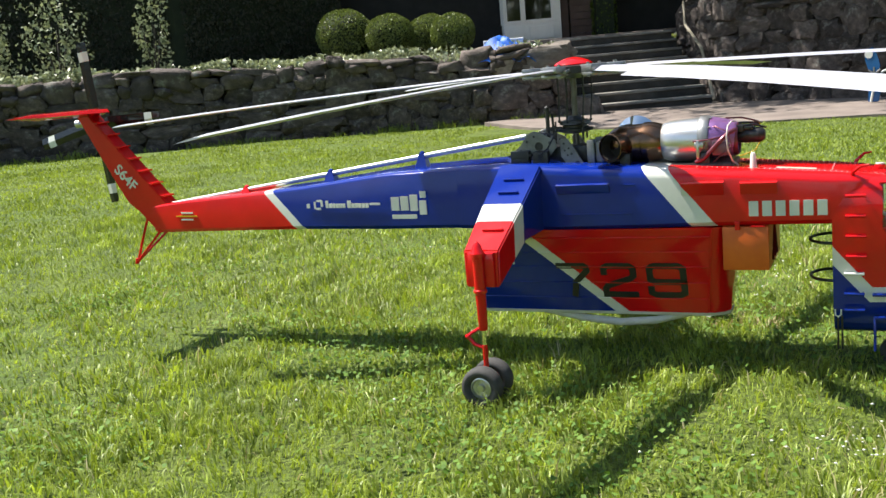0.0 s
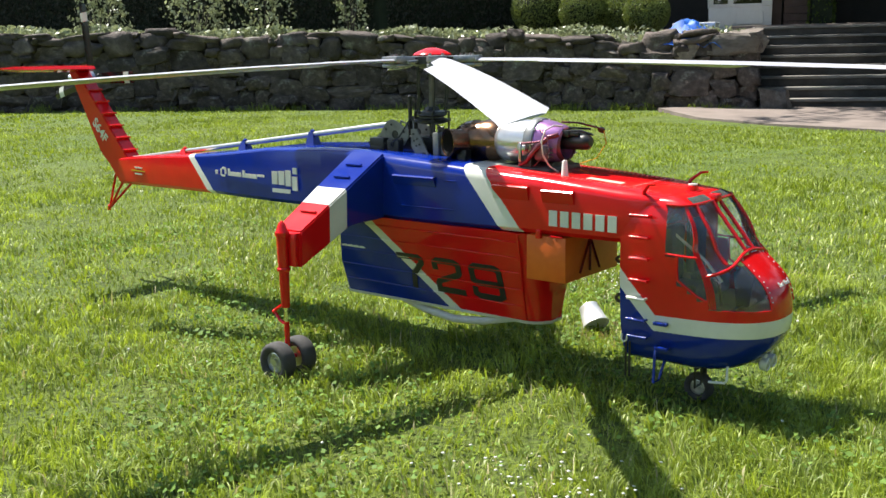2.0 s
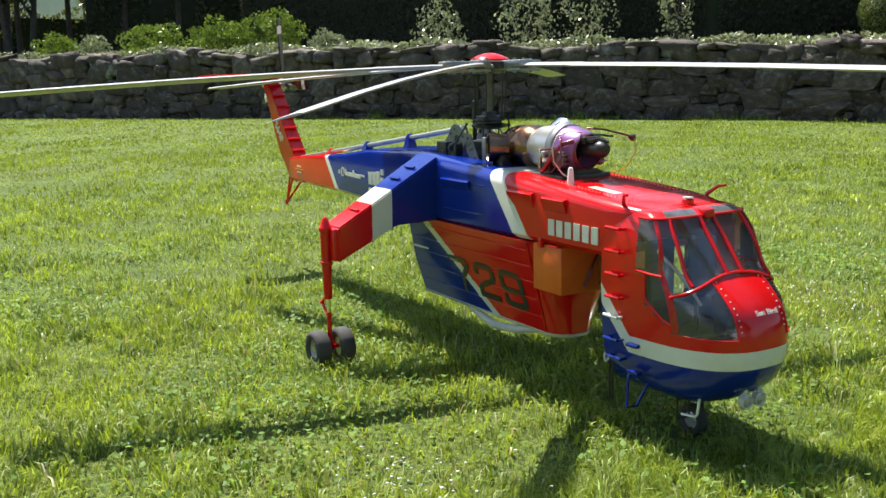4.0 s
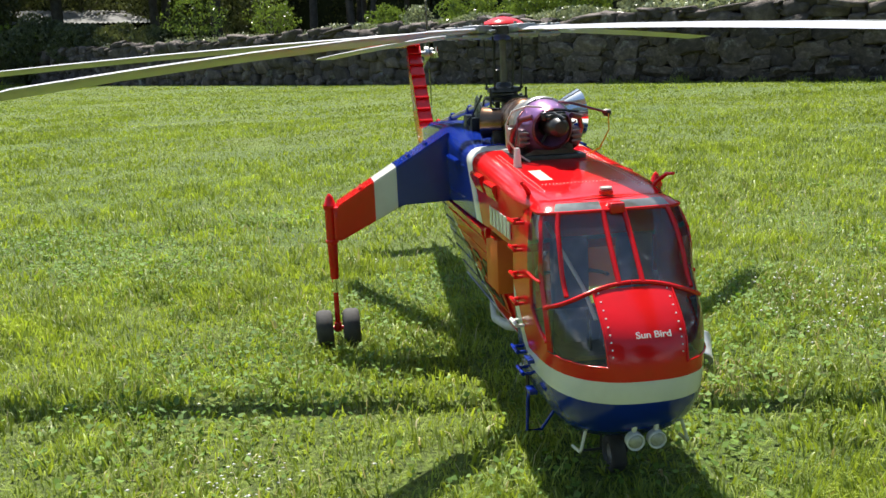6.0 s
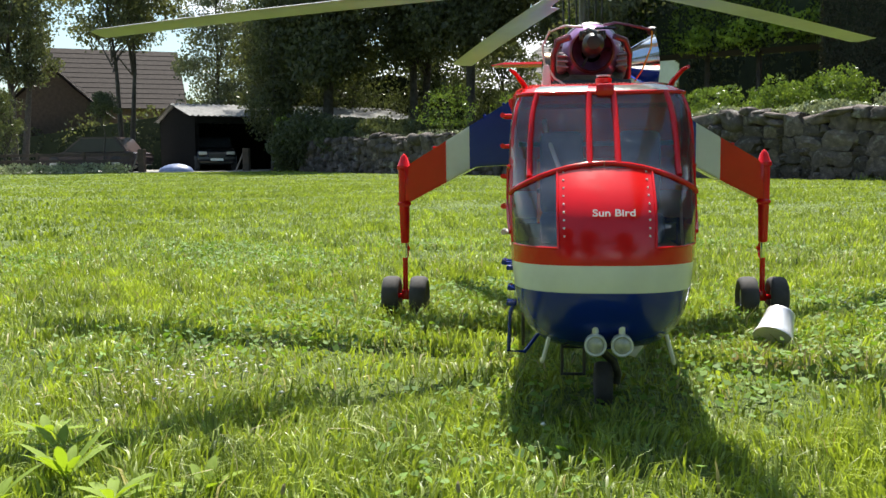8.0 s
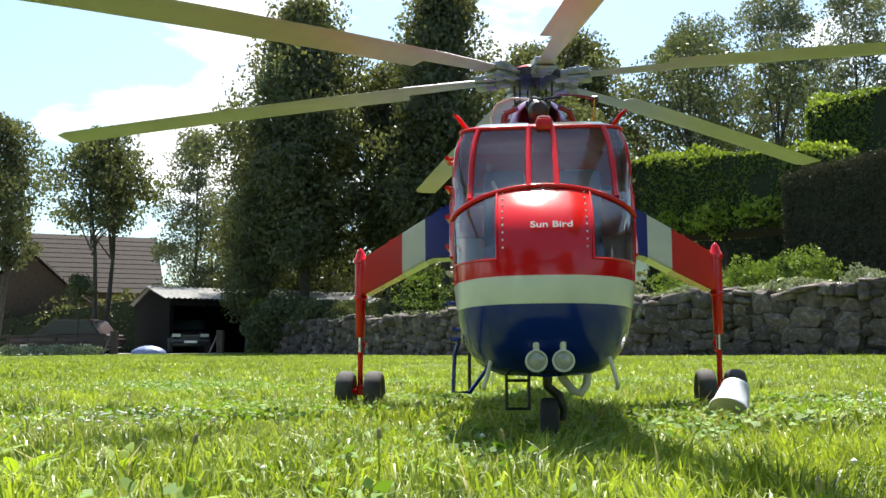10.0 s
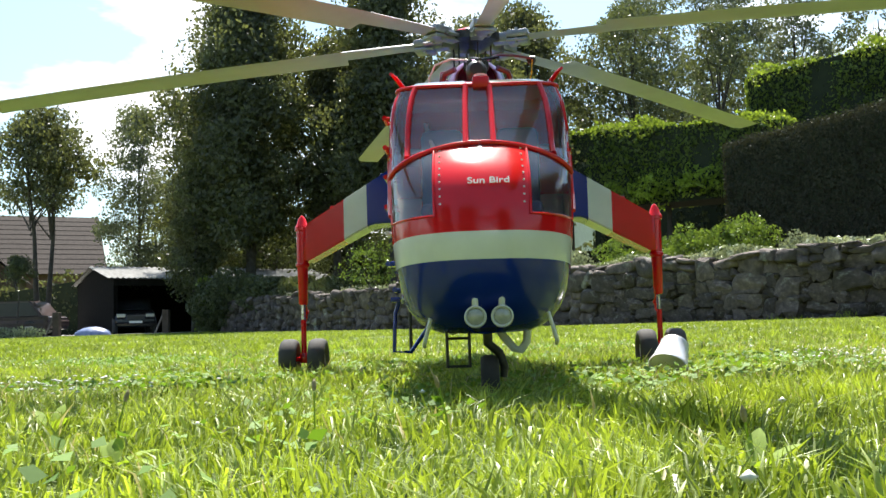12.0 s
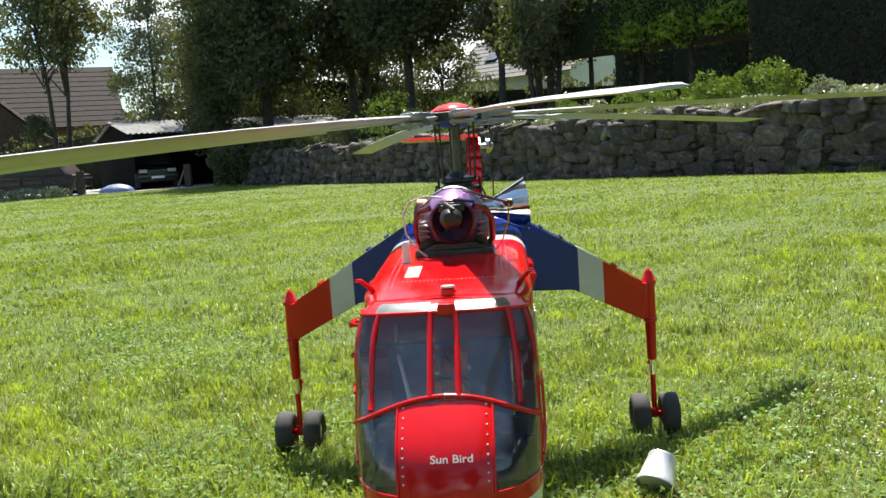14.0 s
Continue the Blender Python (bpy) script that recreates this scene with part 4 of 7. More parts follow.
bm = bm_new()
tube(bm, [(0.813, 0.007, 0.530), (0.813, 0.007, 0.541)], 0.010, 12)
revolve(bm, (0.813, 0.007, 0.5385), (0, 0, 1), [(0, 0), (0, 0.0135), (0.007, 0.0135), (0.010, 0.009), (0.011, 0)], 18)
part("beacon", bm, M_RED, cabin, "red beacon on the cabin roof", 40)
bm = bm_new()
revolve(bm, (0.813, 0.007, 0.5485), (0, 0, 1), [(0, 0.012), (0.003, 0.0115), (0.004, 0)], 18)
part("beacon_top", bm, M_WHITE, cabin, "white beacon top", 40)
bm = bm_new()
box(bm, 0.858, 0.884, -0.008, 0.020, 0.512, 0.532, 0.004)
part("roof_bracket", bm, M_RED, cabin, smooth=40)
bm = bm_new()
revolve(bm, (0.506, -0.088, 0.560), (0, 0, 1), [(0, 0.0095), (0.038, 0.0068), (0.042, 0.005), (0.043, 0)], 14)
part("deck_antenna", bm, mottled("milky_plastic", (0.72, 0.70, 0.66), (0.80, 0.78, 0.74), 30, 0.5, bump_d=0), heli, "milky white stub antenna", 40)
for y in (-0.015, 0.024):
    bm = bm_new()
    tube(bm, [(1.018, y, 0.167), (1.020, y, 0.161), (1.016, y, 0.150)], 0.0048, 8)
    revolve(bm, (1.006, y, 0.138), (1, 0, -0.08), [(0, 0), (0.0, 0.009), (0.006, 0.016), (0.020, 0.0165), (0.022, 0.0148), (0.018, 0.0125)], 24)
    lamp = part("landing_lamp", bm, M_WHITE, cabin, "round white landing lamp", 40)
    bm = bm_new()
    revolve(bm, (1.023, y, 0.1365), (1, 0, -0.08), [(0, 0.0138), (0.004, 0.010), (0.0055, 0)], 20)
    part("lamp_lens", bm, M_LAMP, lamp, "clear lamp lens", 50)
for y in (-0.082, 0.096):
    bm = bm_new()
    tube(bm, [(0.955, y, 0.142), (0.958, y - 0.01 * (1 if y < 0 else -1), 0.105), (0.954, y - 0.012 * (1 if y < 0 else -1), 0.098), (0.915, y - 0.014 * (1 if y < 0 else -1), 0.094)], 0.0032, 8)
    part("skid_probe", bm, M_WHITE, cabin, smooth=60)
# rear hoops, tie ring, boarding ladder and stirrup
for z in (0.358, 0.258):
    bm = bm_new()
    pts = [(0.702 - 0.062 * math.sin(a), -0.03 + 0.075 * math.cos(a), z) for a in [math.pi * k / 14 for k in range(15)]]
    tube(bm, pts, 0.0042, 8)
    part("rear_hoop", bm, M_BLACK, cabin, "black hoop behind the cabin", 60)
bm = bm_new()
tube(bm, [(0.706, -0.140, 0.190), (0.706, -0.142, 0.176), (0.713, -0.143, 0.170), (0.720, -0.142, 0.176), (0.720, -0.140, 0.190)], 0.0022, 6)
part("tie_ring", bm, M_WHITE, cabin)
bm = bm_new()
for y in (-0.062, -0.026):
    tube(bm, [(0.865, y, 0.125), (0.865, y, 0.058)], 0.0026, 6)
for z in (0.105, 0.060):
    tube(bm, [(0.865, -0.062, z), (0.865, -0.026, z)], 0.0026, 6)
part("boarding_ladder", bm, M_BLACK, cabin)
bm = bm_new()
tube(bm, [(0.80, -0.142, 0.172), (0.80, -0.150, 0.150), (0.80, -0.153, 0.085), (0.80, -0.125, 0.084), (0.80, -0.095, 0.125)], 0.0036, 6)
part("boarding_stirrup", bm, M_BLUE, cabin, smooth=60)
bm = bm_new()
for x in (0.712, 0.722):
    tube(bm, [(x, -0.13, 0.17), (x, -0.13, 0.08)], 0.0028, 6)
part("support_rod", bm, M_BLACK, cabin)

# water tank under the spine: sides leaning in towards a narrow white keel, rounded bow
LEAN_IN = 0.33
tank_hw = lambda z: 0.066 + LEAN_IN * (z - 0.15)
tank_xr = lambda z: float(np.interp(z, [0.148, 0.25, 0.41], [-0.318, -0.318, -0.268]))
tank_xf = lambda z: 0.378 + 0.115 * (z - 0.15)


def tank_loop(z, grow=0.0):
    h, r, f = tank_hw(z) + grow, tank_xr(z) - grow, tank_xf(z) + grow
    half = [(r, h * 0.86), (r + 0.015, h), (f - 0.01, h), (f + 0.012, h * 0.92), (f + 0.032, h * 0.72), (f + 0.048, h * 0.36)]
    return [(x, -y, z) for x, y in half] + [(x, y, z) for x, y in half[::-1]]


bm = bm_new()
loft(bm, [tank_loop(z) for z in (0.150, 0.18, 0.215, 0.25, 0.30, 0.35, 0.411)])
tank = part("water_tank", bm, M_TANK, heli, "keeled red and blue water tank with a white stripe and black number", 25)
bm = bm_new()
loft(bm, [tank_loop(z, g) for z, g in ((0.139, -0.010), (0.143, 0.001), (0.152, 0.003))])
part("tank_keel", bm, M_WHITE, tank, "white keel rim", 40)
for sgn in (-1, 1):
    for z in (0.195, 0.245, 0.295, 0.340, 0.385):
        bm = bm_new()
        h = tank_hw(z)
        box(bm, tank_xr(z) + 0.02, tank_xf(z) - 0.012, sgn * (h - 0.004), sgn * (h + 0.0028), z - 0.0020, z + 0.0020, 0.001)
        part("tank_rib", bm, M_TANK, tank)
    bm = bm_new()
    tube(bm, [(tank_xf(z) - 0.006, sgn * (tank_hw(z) + 0.0005), z) for z in (0.155, 0.25, 0.33, 0.408)], 0.0028, 8)
    part("tank_corner_strip", bm, M_RED, tank)
tilt = math.degrees(math.atan(LEAN_IN))
on_side = Matrix.Translation((0, -tank_hw(0.199) - 0.0008, 0.199)) @ pose(0, 0, 0, 90 + tilt, 0, 0)


def digit(strokes, x0, width, height, half=0.0092):
    """A stencilled digit of straight strokes with cut corners, lying on the tank's side."""
    bm = bm_new()
    for line in strokes:
        pts = [Vector((x0 + half + u * (width - 2 * half), half + v * (height - 2 * half))) for u, v in line]
        left, right = [], []
        for i, p in enumerate(pts):
            d0 = (p - pts[i - 1]).normalized() if i else (pts[1] - p).normalized()
            d1 = (pts[i + 1] - p).normalized() if i < len(pts) - 1 else d0
            d = (d0 + d1).normalized()
            nr = Vector((-d.y, d.x)) * half / max(0.5, d.dot(d0))
            end = d * half if i == len(pts) - 1 else -d * half if i == 0 else Vector((0, 0))
            left.append(p + nr + end)
            right.append(p - nr + end)
        loft(bm, [[on_side @ Vector((l.x, l.y, 0.0)), on_side @ Vector((r.x, r.y, 0.0)), on_side @ Vector((r.x, r.y, 0.0018)), on_side @ Vector((l.x, l.y, 0.0018))] for l, r in zip(left, right)])
    return part("tank_number", bm, M_BLACK, tank)


digit([[(0.0, 1.0), (0.9, 1.0), (1.0, 0.93), (1.0, 0.82), (0.55, 0.42), (0.45, 0.0)]], -0.056, 0.100, 0.114)
digit([[(0.0, 0.78), (0.0, 0.92), (0.14, 1.0), (0.86, 1.0), (1.0, 0.92), (1.0, 0.66), (0.92, 0.58), (0.08, 0.30), (0.0, 0.2), (0.0, 0.0), (1.0, 0.0)]], 0.076, 0.104, 0.114)
digit([[(1.0, 0.45), (0.14, 0.45), (0.0, 0.53), (0.0, 0.92), (0.14, 1.0), (0.86, 1.0), (1.0, 0.92), (1.0, 0.08), (0.86, 0.0), (0.14, 0.0), (0.0, 0.08), (0.0, 0.2)]], 0.209, 0.112, 0.114)
bm = bm_new()
for i in range(13):
    box(bm, -0.278 + i * 0.0075, -0.2735 + i * 0.0075, -tank_hw(0.306) - 0.0022, -tank_hw(0.306) + 0.003, 0.303, 0.308 + 0.001 * (i % 3))
part("small_print_bars", bm, M_WHITE, tank)
bm = bm_new()
tube(bm, [(-0.20, 0.0, 0.150), (-0.12, -0.02, 0.140), (0.0, -0.05, 0.126), (0.12, -0.07, 0.120), (0.22, -0.06, 0.126), (0.32, -0.03, 0.146)], 0.0115, 12)
part("snorkel_hose", bm, mottled("grey_white_hose", (0.5, 0.5, 0.48), (0.66, 0.66, 0.63), 20, 0.5, bump_scale=60, bump_d=0.001), heli, "pale grey snorkel hose under the tank", 60)
bm = bm_new()
tube(bm, [(0.80, 0.020, 0.125), (0.80, 0.032, 0.105), (0.80, 0.048, 0.086), (0.80, 0.060, 0.082), (0.80, 0.070, 0.096), (0.80, 0.074, 0.128)], 0.0068, 12)
part("looped_hose", bm, M_WHITE, heli, "pale looped hose under the cabin", 60)

# orange box between tank and cabin
bm = bm_new()
box(bm, 0.428, 0.547, -0.148, 0.12, 0.294, 0.412, 0.003)
obox = part("orange_box", bm, M_ORANGE, heli, "orange box with dark stencilled bars on its front", 35)
for a, b in (((0.05, 0.31), (0.0, 0.40)), ((-0.05, 0.31), (0.0, 0.40)), ((0.0, 0.31), (0.0, 0.39))):
    bm = bm_new()
    tube(bm, [(0.5485, a[0] - 0.03, a[1]), (0.5485, b[0] - 0.03, b[1])], 0.004, 4)
    part("stencil_bar", bm, paint("dark_red_paint", (0.12, 0.012, 0.008)), obox)
bm = bm_new()
box(bm, 0.462, 0.476, -0.158, -0.146, 0.405, 0.428, 0.002)
part("box_latch", bm, M_RED, obox)
bm = bm_new()
box(bm, 0.50, 0.54, -0.153, -0.146, 0.4115, 0.4155, 0.001)
part("box_latch", bm, M_RED, obox)

# nose wheel
bm = bm_new()
tube(bm, [(0.858, 0.004, 0.13), (0.858, 0.004, 0.096), (0.852, 0.022, 0.080), (0.846, 0.030, 0.058), (0.846, 0.028, 0.040)], [0.008, 0.008, 0.0075, 0.007, 0.006], 10)
nose_gear = part("nose_leg", bm, M_DARK, heli, "dark cranked nose wheel leg", 50)


def wheel(center, radius, width, parent, side):
    bm = bm_new()
    r, w = radius, width / 2
    prof = [(-w * 0.55, r * 0.52), (-w * 0.85, r * 0.62), (-w, r * 0.76), (-w * 0.92, r * 0.9), (-w * 0.62, r * 0.98), (-w * 0.25, r), (w * 0.25, r), (w * 0.62, r * 0.98), (w * 0.92, r * 0.9),
            (w, r * 0.76), (w * 0.85, r * 0.62), (w * 0.55, r * 0.52)]
    revolve(bm, center, (0, 1, 0), prof, 32)
    tyre = part("tyre", bm, M_RUBBER, parent, "fat worn grey rubber tyre", 60)
    bm = bm_new()
    revolve(bm, center, (0, side, 0), [(-w * 0.5, 0), (-w * 0.5, r * 0.53), (w * 0.55, r * 0.53), (w * 0.60, r * 0.46), (w * 0.35, r * 0.42), (w * 0.30, r * 0.2), (w * 0.62, r * 0.16), (w * 0.66, 0)], 24)
    for k in range(8):
        a = k * math.tau / 8
        c = Vector(center) + Vector((r * 0.31 * math.cos(a), side * w * 0.34, r * 0.31 * math.sin(a)))
        revolve(bm, c, (0, side, 0), [(0, r * 0.05), (w * 0.12, r * 0.05), (w * 0.12, 0)], 6)
    part("rim", bm, M_ALU, tyre, "bare metal rim with bolts", 35)


wheel((0.846, 0.006, 0.040), 0.037, 0.030, nose_gear, -1)


# main legs
def main_leg(sgn):
    bm = bm_new()
    loops = []
    for y, top, bot, x0, x1 in ((0.140, 0.600, 0.410, -0.200, -0.070), (0.275, 0.520, 0.405, -0.200, -0.078), (0.455, 0.412, 0.312, -0.196, -0.095)):
        loops.append([(x0, sgn * y, bot), (x0, sgn * y, top), (x1, sgn * y, top), (x1 - 0.004, sgn * y, bot)])
    loft(bm, loops)
    bmesh.ops.bevel(bm, geom=bm.edges[:], offset=0.004, segments=2, affect="EDGES")
    arm = part("landing_leg_arm", bm, M_ARM, heli, "slanting undercarriage arm painted blue, white and red", 35)
    for y in (0.200, 0.250, 0.385):
        z = 0.600 - (y - 0.14) * (0.593 if y < 0.275 else 0.6) + 0.0015
        bm = bm_new()
        box(bm, -0.165, -0.105, -0.004, 0.004, 0, 0.006, 0.0015, Matrix.Translation((0, sgn * y, z)) @ pose(0, 0, 0, -sgn * 30.5, 0, 0))
        part("arm_rib", bm, M_ARM, arm)
    bm = bm_new()
    c = (-0.148, sgn * 0.474)
    revolve(bm, (*c, 0.200), (0, 0, 1), [(0, 0), (0, 0.0105), (0.004, 0.012), (0.10, 0.0145), (0.104, 0.0185), (0.110, 0.0185), (0.113, 0.0155), (0.198, 0.0155), (0.200, 0.0195), (0.210, 0.0195), (0.214, 0.016), (0.232, 0.010), (0.240, 0.004), (0.243, 0)], 18)
    box(bm, -0.185, -0.108, sgn * 0.448, sgn * 0.466, 0.315, 0.408, 0.004)
    oleo = part("shock_strut", bm, M_RED, arm, "red shock strut with a pointed cap", 35)
    bm = bm_new()
    tube(bm, [(*c, 0.205), (*c, 0.155)], 0.0062, 12)
    part("piston", bm, M_CHROME, oleo, "bright piston rod", 40)
    bm = bm_new()
    tube(bm, [(*c, 0.160), (*c, 0.058)], 0.0072, 12)
    tube(bm, [(-0.148, sgn * 0.440, 0.056), (-0.148, sgn * 0.508, 0.056)], 0.0065, 10)
    box(bm, -0.156, -0.140, sgn * 0.464, sgn * 0.484, 0.045, 0.072, 0.003)
    part("axle_fork", bm, M_RED, oleo, "red axle fork", 40)
    bm = bm_new()
    tube(bm, [(-0.155, c[1], 0.208), (-0.186, c[1], 0.190), (-0.196, c[1], 0.180)], 0.005, 6)
    tube(bm, [(-0.196, c[1], 0.182), (-0.176, c[1], 0.160), (-0.152, c[1], 0.152)], 0.005, 6)
    bmesh.ops.create_icosphere(bm, subdivisions=1, radius=0.008, matrix=Matrix.Translation((-0.196, c[1], 0.181)))
    part("torque_link", bm, M_RED, oleo, "red scissor torque link", 50)
    wheel((-0.148, sgn * 0.512, 0.054), 0.0555, 0.047, oleo, sgn)
    wheel((-0.148, sgn * 0.436, 0.054), 0.0555, 0.047, oleo, -sgn)


main_leg(-1)
main_leg(1)


# ---- ground ----
def lawn_z(x, y):
    """The lawn lies level round the helicopter, swells behind its tail and climbs slowly to the drive."""
    far = np.interp(-np.asarray(x, float), [1.6, 3.0, 5.0, 8.0, 15.0, 20.0, 27.0, 34.0, 46.0], [0.0, 0.02, 0.065, 0.115, 0.15, 0.18, 0.27, 0.39, 0.52])
    return far * (1.0 - 0.6 * np.clip((np.asarray(y, float) - 6.0) / 5.0, 0.0, 1.0))


def terrace_z(x):
    """The level from which the beds behind the garden wall are built up."""
    return 0.037 * float(np.log1p(np.exp((-x - 2.0) / 2.0)))


def grass_ground(name):
    m, n, l, b = mat_base(name, 0.9)
    big, mid, fine = noise_node(n, l, 0.35, 4.0), noise_node(n, l, 3.0, 5.0), noise_node(n, l, 55.0, 5.0)
    c1 = ramp(n, l, mid.outputs["Fac"], [(0.3, (0.080, 0.130, 0.010)), (0.7, (0.170, 0.235, 0.026))])
    c2 = ramp(n, l, fine.outputs["Fac"], [(0.38, (0.22, 0.22, 0.22)), (0.62, (1.12, 1.12, 1.12))])
    c3 = ramp(n, l, big.outputs["Fac"], [(0.35, (0.85, 0.95, 0.8)), (0.65, (1.05, 1.0, 0.9))])
    c = mix_color(n, l, c1.outputs["Color"], c2.outputs["Color"], 0.8, "MULTIPLY")
    c = mix_color(n, l, c, c3.outputs["Color"], 1.0, "MULTIPLY")
    l.new(c, b.inputs["Base Color"])
    bump(n, l, b, fine.outputs["Fac"], 1.0, 0.03)
    return m


WALL = [(-3.75, 12.1), (-6.0, 11.35), (-8.8, 10.2), (-11.3, 8.2), (-14.0, 5.5), (-16.4, 3.9), (-20.5, 0.9), (-26.5, -3.7), (-33.5, -9.4)]
M_LAWN = grass_ground("lawn_sward")
gx = np.concatenate([np.linspace(-400, -50, 8)[:-1], np.linspace(-50, -12, 20)[:-1], np.linspace(-12, 6, 46), np.linspace(6, 400, 10)[1:]])
gy = np.concatenate([np.linspace(-400, -20, 8)[:-1], np.linspace(-20, 20, 61), np.linspace(20, 400, 8)[1:]])
GX, GY = np.meshgrid(gx, gy, indexing="ij")
GZ = lawn_z(np.maximum(GX, -46.0), GY) + 0.012 * np.sin(GX * 1.7 + GY * 0.6) * np.sin(GY * 1.3 - 0.4 * GX) * np.clip(np.hypot(GX, GY) / 3 - 0.6, 0, 1)
idx = np.arange(GX.size).reshape(GX.shape)
gf = np.stack([idx[:-1, :-1], idx[1:, :-1], idx[1:, 1:], idx[:-1, 1:]], -1).reshape(-1, 4)
tagged(bulk_mesh("ground", np.stack([GX, GY, GZ], -1).reshape(-1, 3), gf, M_LAWN, smooth=True), "sunlit mown lawn rising gently to a stone wall", "lawn", kind="structure")

M_GRASS = leafy("grass_blades", (0.032, 0.066, 0.008), (0.395, 0.484, 0.080), (1.13, 1.14, 0.46), 0.45, 5.0, 0.38)

M_MOWN = leafy("mown_grass", (0.105, 0.150, 0.018), (0.330, 0.410, 0.066), (1.13, 1.14, 0.46), 0.6, 1.2, 0.38)


def blades(rng, px, py, height, width, lean=0.9):
    """Grass blades of five corners each at the given places."""
    n = len(px)
    ang = rng.uniform(0, math.tau, n)
    # blades of one tuft fall the same way, out from its heart
    la = 2.6 * np.sin(px * 23 + 2.0 * np.sin(py * 17)) + 2.6 * np.sin(py * 21 + 2.0 * np.sin(px * 19)) + rng.normal(0, 0.7, n)
    h = height * rng.uniform(0.45, 1.15, n)
    w = width * (0.55 + 1.15 * rng.uniform(0, 1, n) ** 2.2)
    off = lean * h * (0.1 + 0.95 * rng.uniform(0, 1, n) ** 0.6)
    ux, uy = np.cos(ang) * w / 2, np.sin(ang) * w / 2
    dx, dy = np.cos(la) * off, np.sin(la) * off
    z0 = lawn_z(px, py) - 0.006
    v = np.empty((n, 5, 3), np.float32)
    v[:, 0] = np.stack([px - ux, py - uy, z0], -1)
    v[:, 1] = np.stack([px + ux, py + uy, z0], -1)
    mx, my, mz = px + dx * 0.35, py + dy * 0.35, z0 + h * 0.6
    v[:, 2] = np.stack([mx + ux * 0.8, my + uy * 0.8, mz], -1)
    v[:, 3] = np.stack([mx - ux * 0.8, my - uy * 0.8, mz], -1)
    v[:, 4] = np.stack([px + dx, py + dy, z0 + h * np.sqrt(np.clip(1 - (off / np.maximum(h, 1e-6)) ** 2 * 0.85, 0.15, 1))], -1)
    base = np.arange(n)[:, None] * 5
    f = np.concatenate([base + np.array([0, 1, 2]), base + np.array([0, 2, 3]), base + np.array([3, 2, 4])], 0)
    return v.reshape(-1, 3), f


rng = np.random.default_rng(5)
gv, gf, count = [], [], 0


PATH_EDGE = [(-4.9, 11.2), (-3.7, 9.95), (-2.5, 9.30), (-1.0, 8.90), (0.6, 9.0), (2.0, 8.85), (6.0, 7.6), (9.0, 8.0), (9.0, 13.0), (2.5, 12.2), (-1.2, 14.2), (-3.9, 13.4), (-3.8, 12.0)]


def on_path(x, y):
    inside = np.zeros(np.shape(x), bool)
    for (ax, ay), (bx, by) in zip(PATH_EDGE, PATH_EDGE[1:] + PATH_EDGE[:1]):
        if ay != by:
            inside ^= ((ay > y) != (by > y)) & (x < (bx - ax) * (y - ay) / (by - ay) + ax)
    return inside


def sow(x0, x1, y0, y1, density, height, width, keep=None):
    """Sows blades over a rectangle, thicker in tufts."""
    global count
    n = int((x1 - x0) * (y1 - y0) * density)
    px, py = rng.uniform(x0, x1, n), rng.uniform(y0, y1, n)
    tuft = np.sin(px * 5.1 + 1.3 * np.sin(py * 3.7)) * np.sin(py * 4.3 + 1.1 * np.sin(px * 2.9)) + 0.6 * np.sin(px * 13 + py * 7) * np.sin(py * 11 - px * 5)
    tuft = tuft + 0.55 * np.sin(px * 37 + 1.5 * np.sin(py * 29)) * np.sin(py * 41 + 1.5 * np.sin(px * 31))
    tuft = np.maximum(tuft, -0.75)
    ok = rng.uniform(-1.6, 1.0, n) < tuft + 0.35
    if keep is not None:
        ok &= keep(px, py)
    ok &= ~on_path(px, py)
    px, py, tuft = px[ok], py[ok], tuft[ok]
    v, f = blades(rng, px, py, height * np.clip(1.0 + 0.30 * tuft, 0.4, 1.6), width)
    gv.append(v)
    gf.append(f + count)
    count += len(v)


sow(0.9, 2.7, -1.1, 1.1, 25000, 0.048, 0.0029)
sow(-1.2, 0.9, -1.5, 1.5, 12000, 0.045, 0.0040)
sow(0.9, 2.7, -2.6, -1.1, 12000, 0.045, 0.0040)
sow(0.9, 2.7, 1.1, 2.6, 7500, 0.045, 0.0045)
sow(-1.2, 0.9, -2.6, -1.5, 12000, 0.045, 0.0040)
sow(-4.5, -1.2, -2.8, 4.0, 4200, 0.044, 0.0058)
sow(-1.2, 2.7, 1.5, 4.5, 4000, 0.044, 0.0058)
tagged(bulk_mesh("grass", np.concatenate(gv), np.concatenate(gf), M_GRASS), "short green lawn grass with longer tufts", "grass", kind="stuff")
gv, gf, count = [], [], 0
sow(2.7, 7.0, -7.0, 7.0, 700, 0.045, 0.012)
sow(-4.5, 2.7, -7.0, -2.6, 700, 0.045, 0.012)
sow(-9.0, -4.5, -4.5, 7.5, 1500, 0.040, 0.010)
sow(-4.5, 2.7, 4.0, 9.0, 1500, 0.040, 0.010)
behind = lambda x, y: y < np.interp(x, [-33.5, -26.5, -20.5, -16.4, -14.0, -11.3, -8.8, -6.0], [-9.6, -3.9, 0.7, 3.7, 5.3, 8.0, 10.0, 11.2])
sow(-20.0, -9.0, -9.0, 8.5, 420, 0.036, 0.018, behind)
sow(-9.0, -4.5, 7.5, 11.0, 700, 0.040, 0.013, behind)
sow(-12.0, -1.2, -6.5, -2.7, 420, 0.045, 0.015, lambda x, y: y < -0.35 * x - 2.0)
sow(-37.0, -20.0, -16.0, 2.0, 110, 0.035, 0.035, behind)
sow(-37.0, -9.0, -22.0, -9.0, 80, 0.035, 0.035)
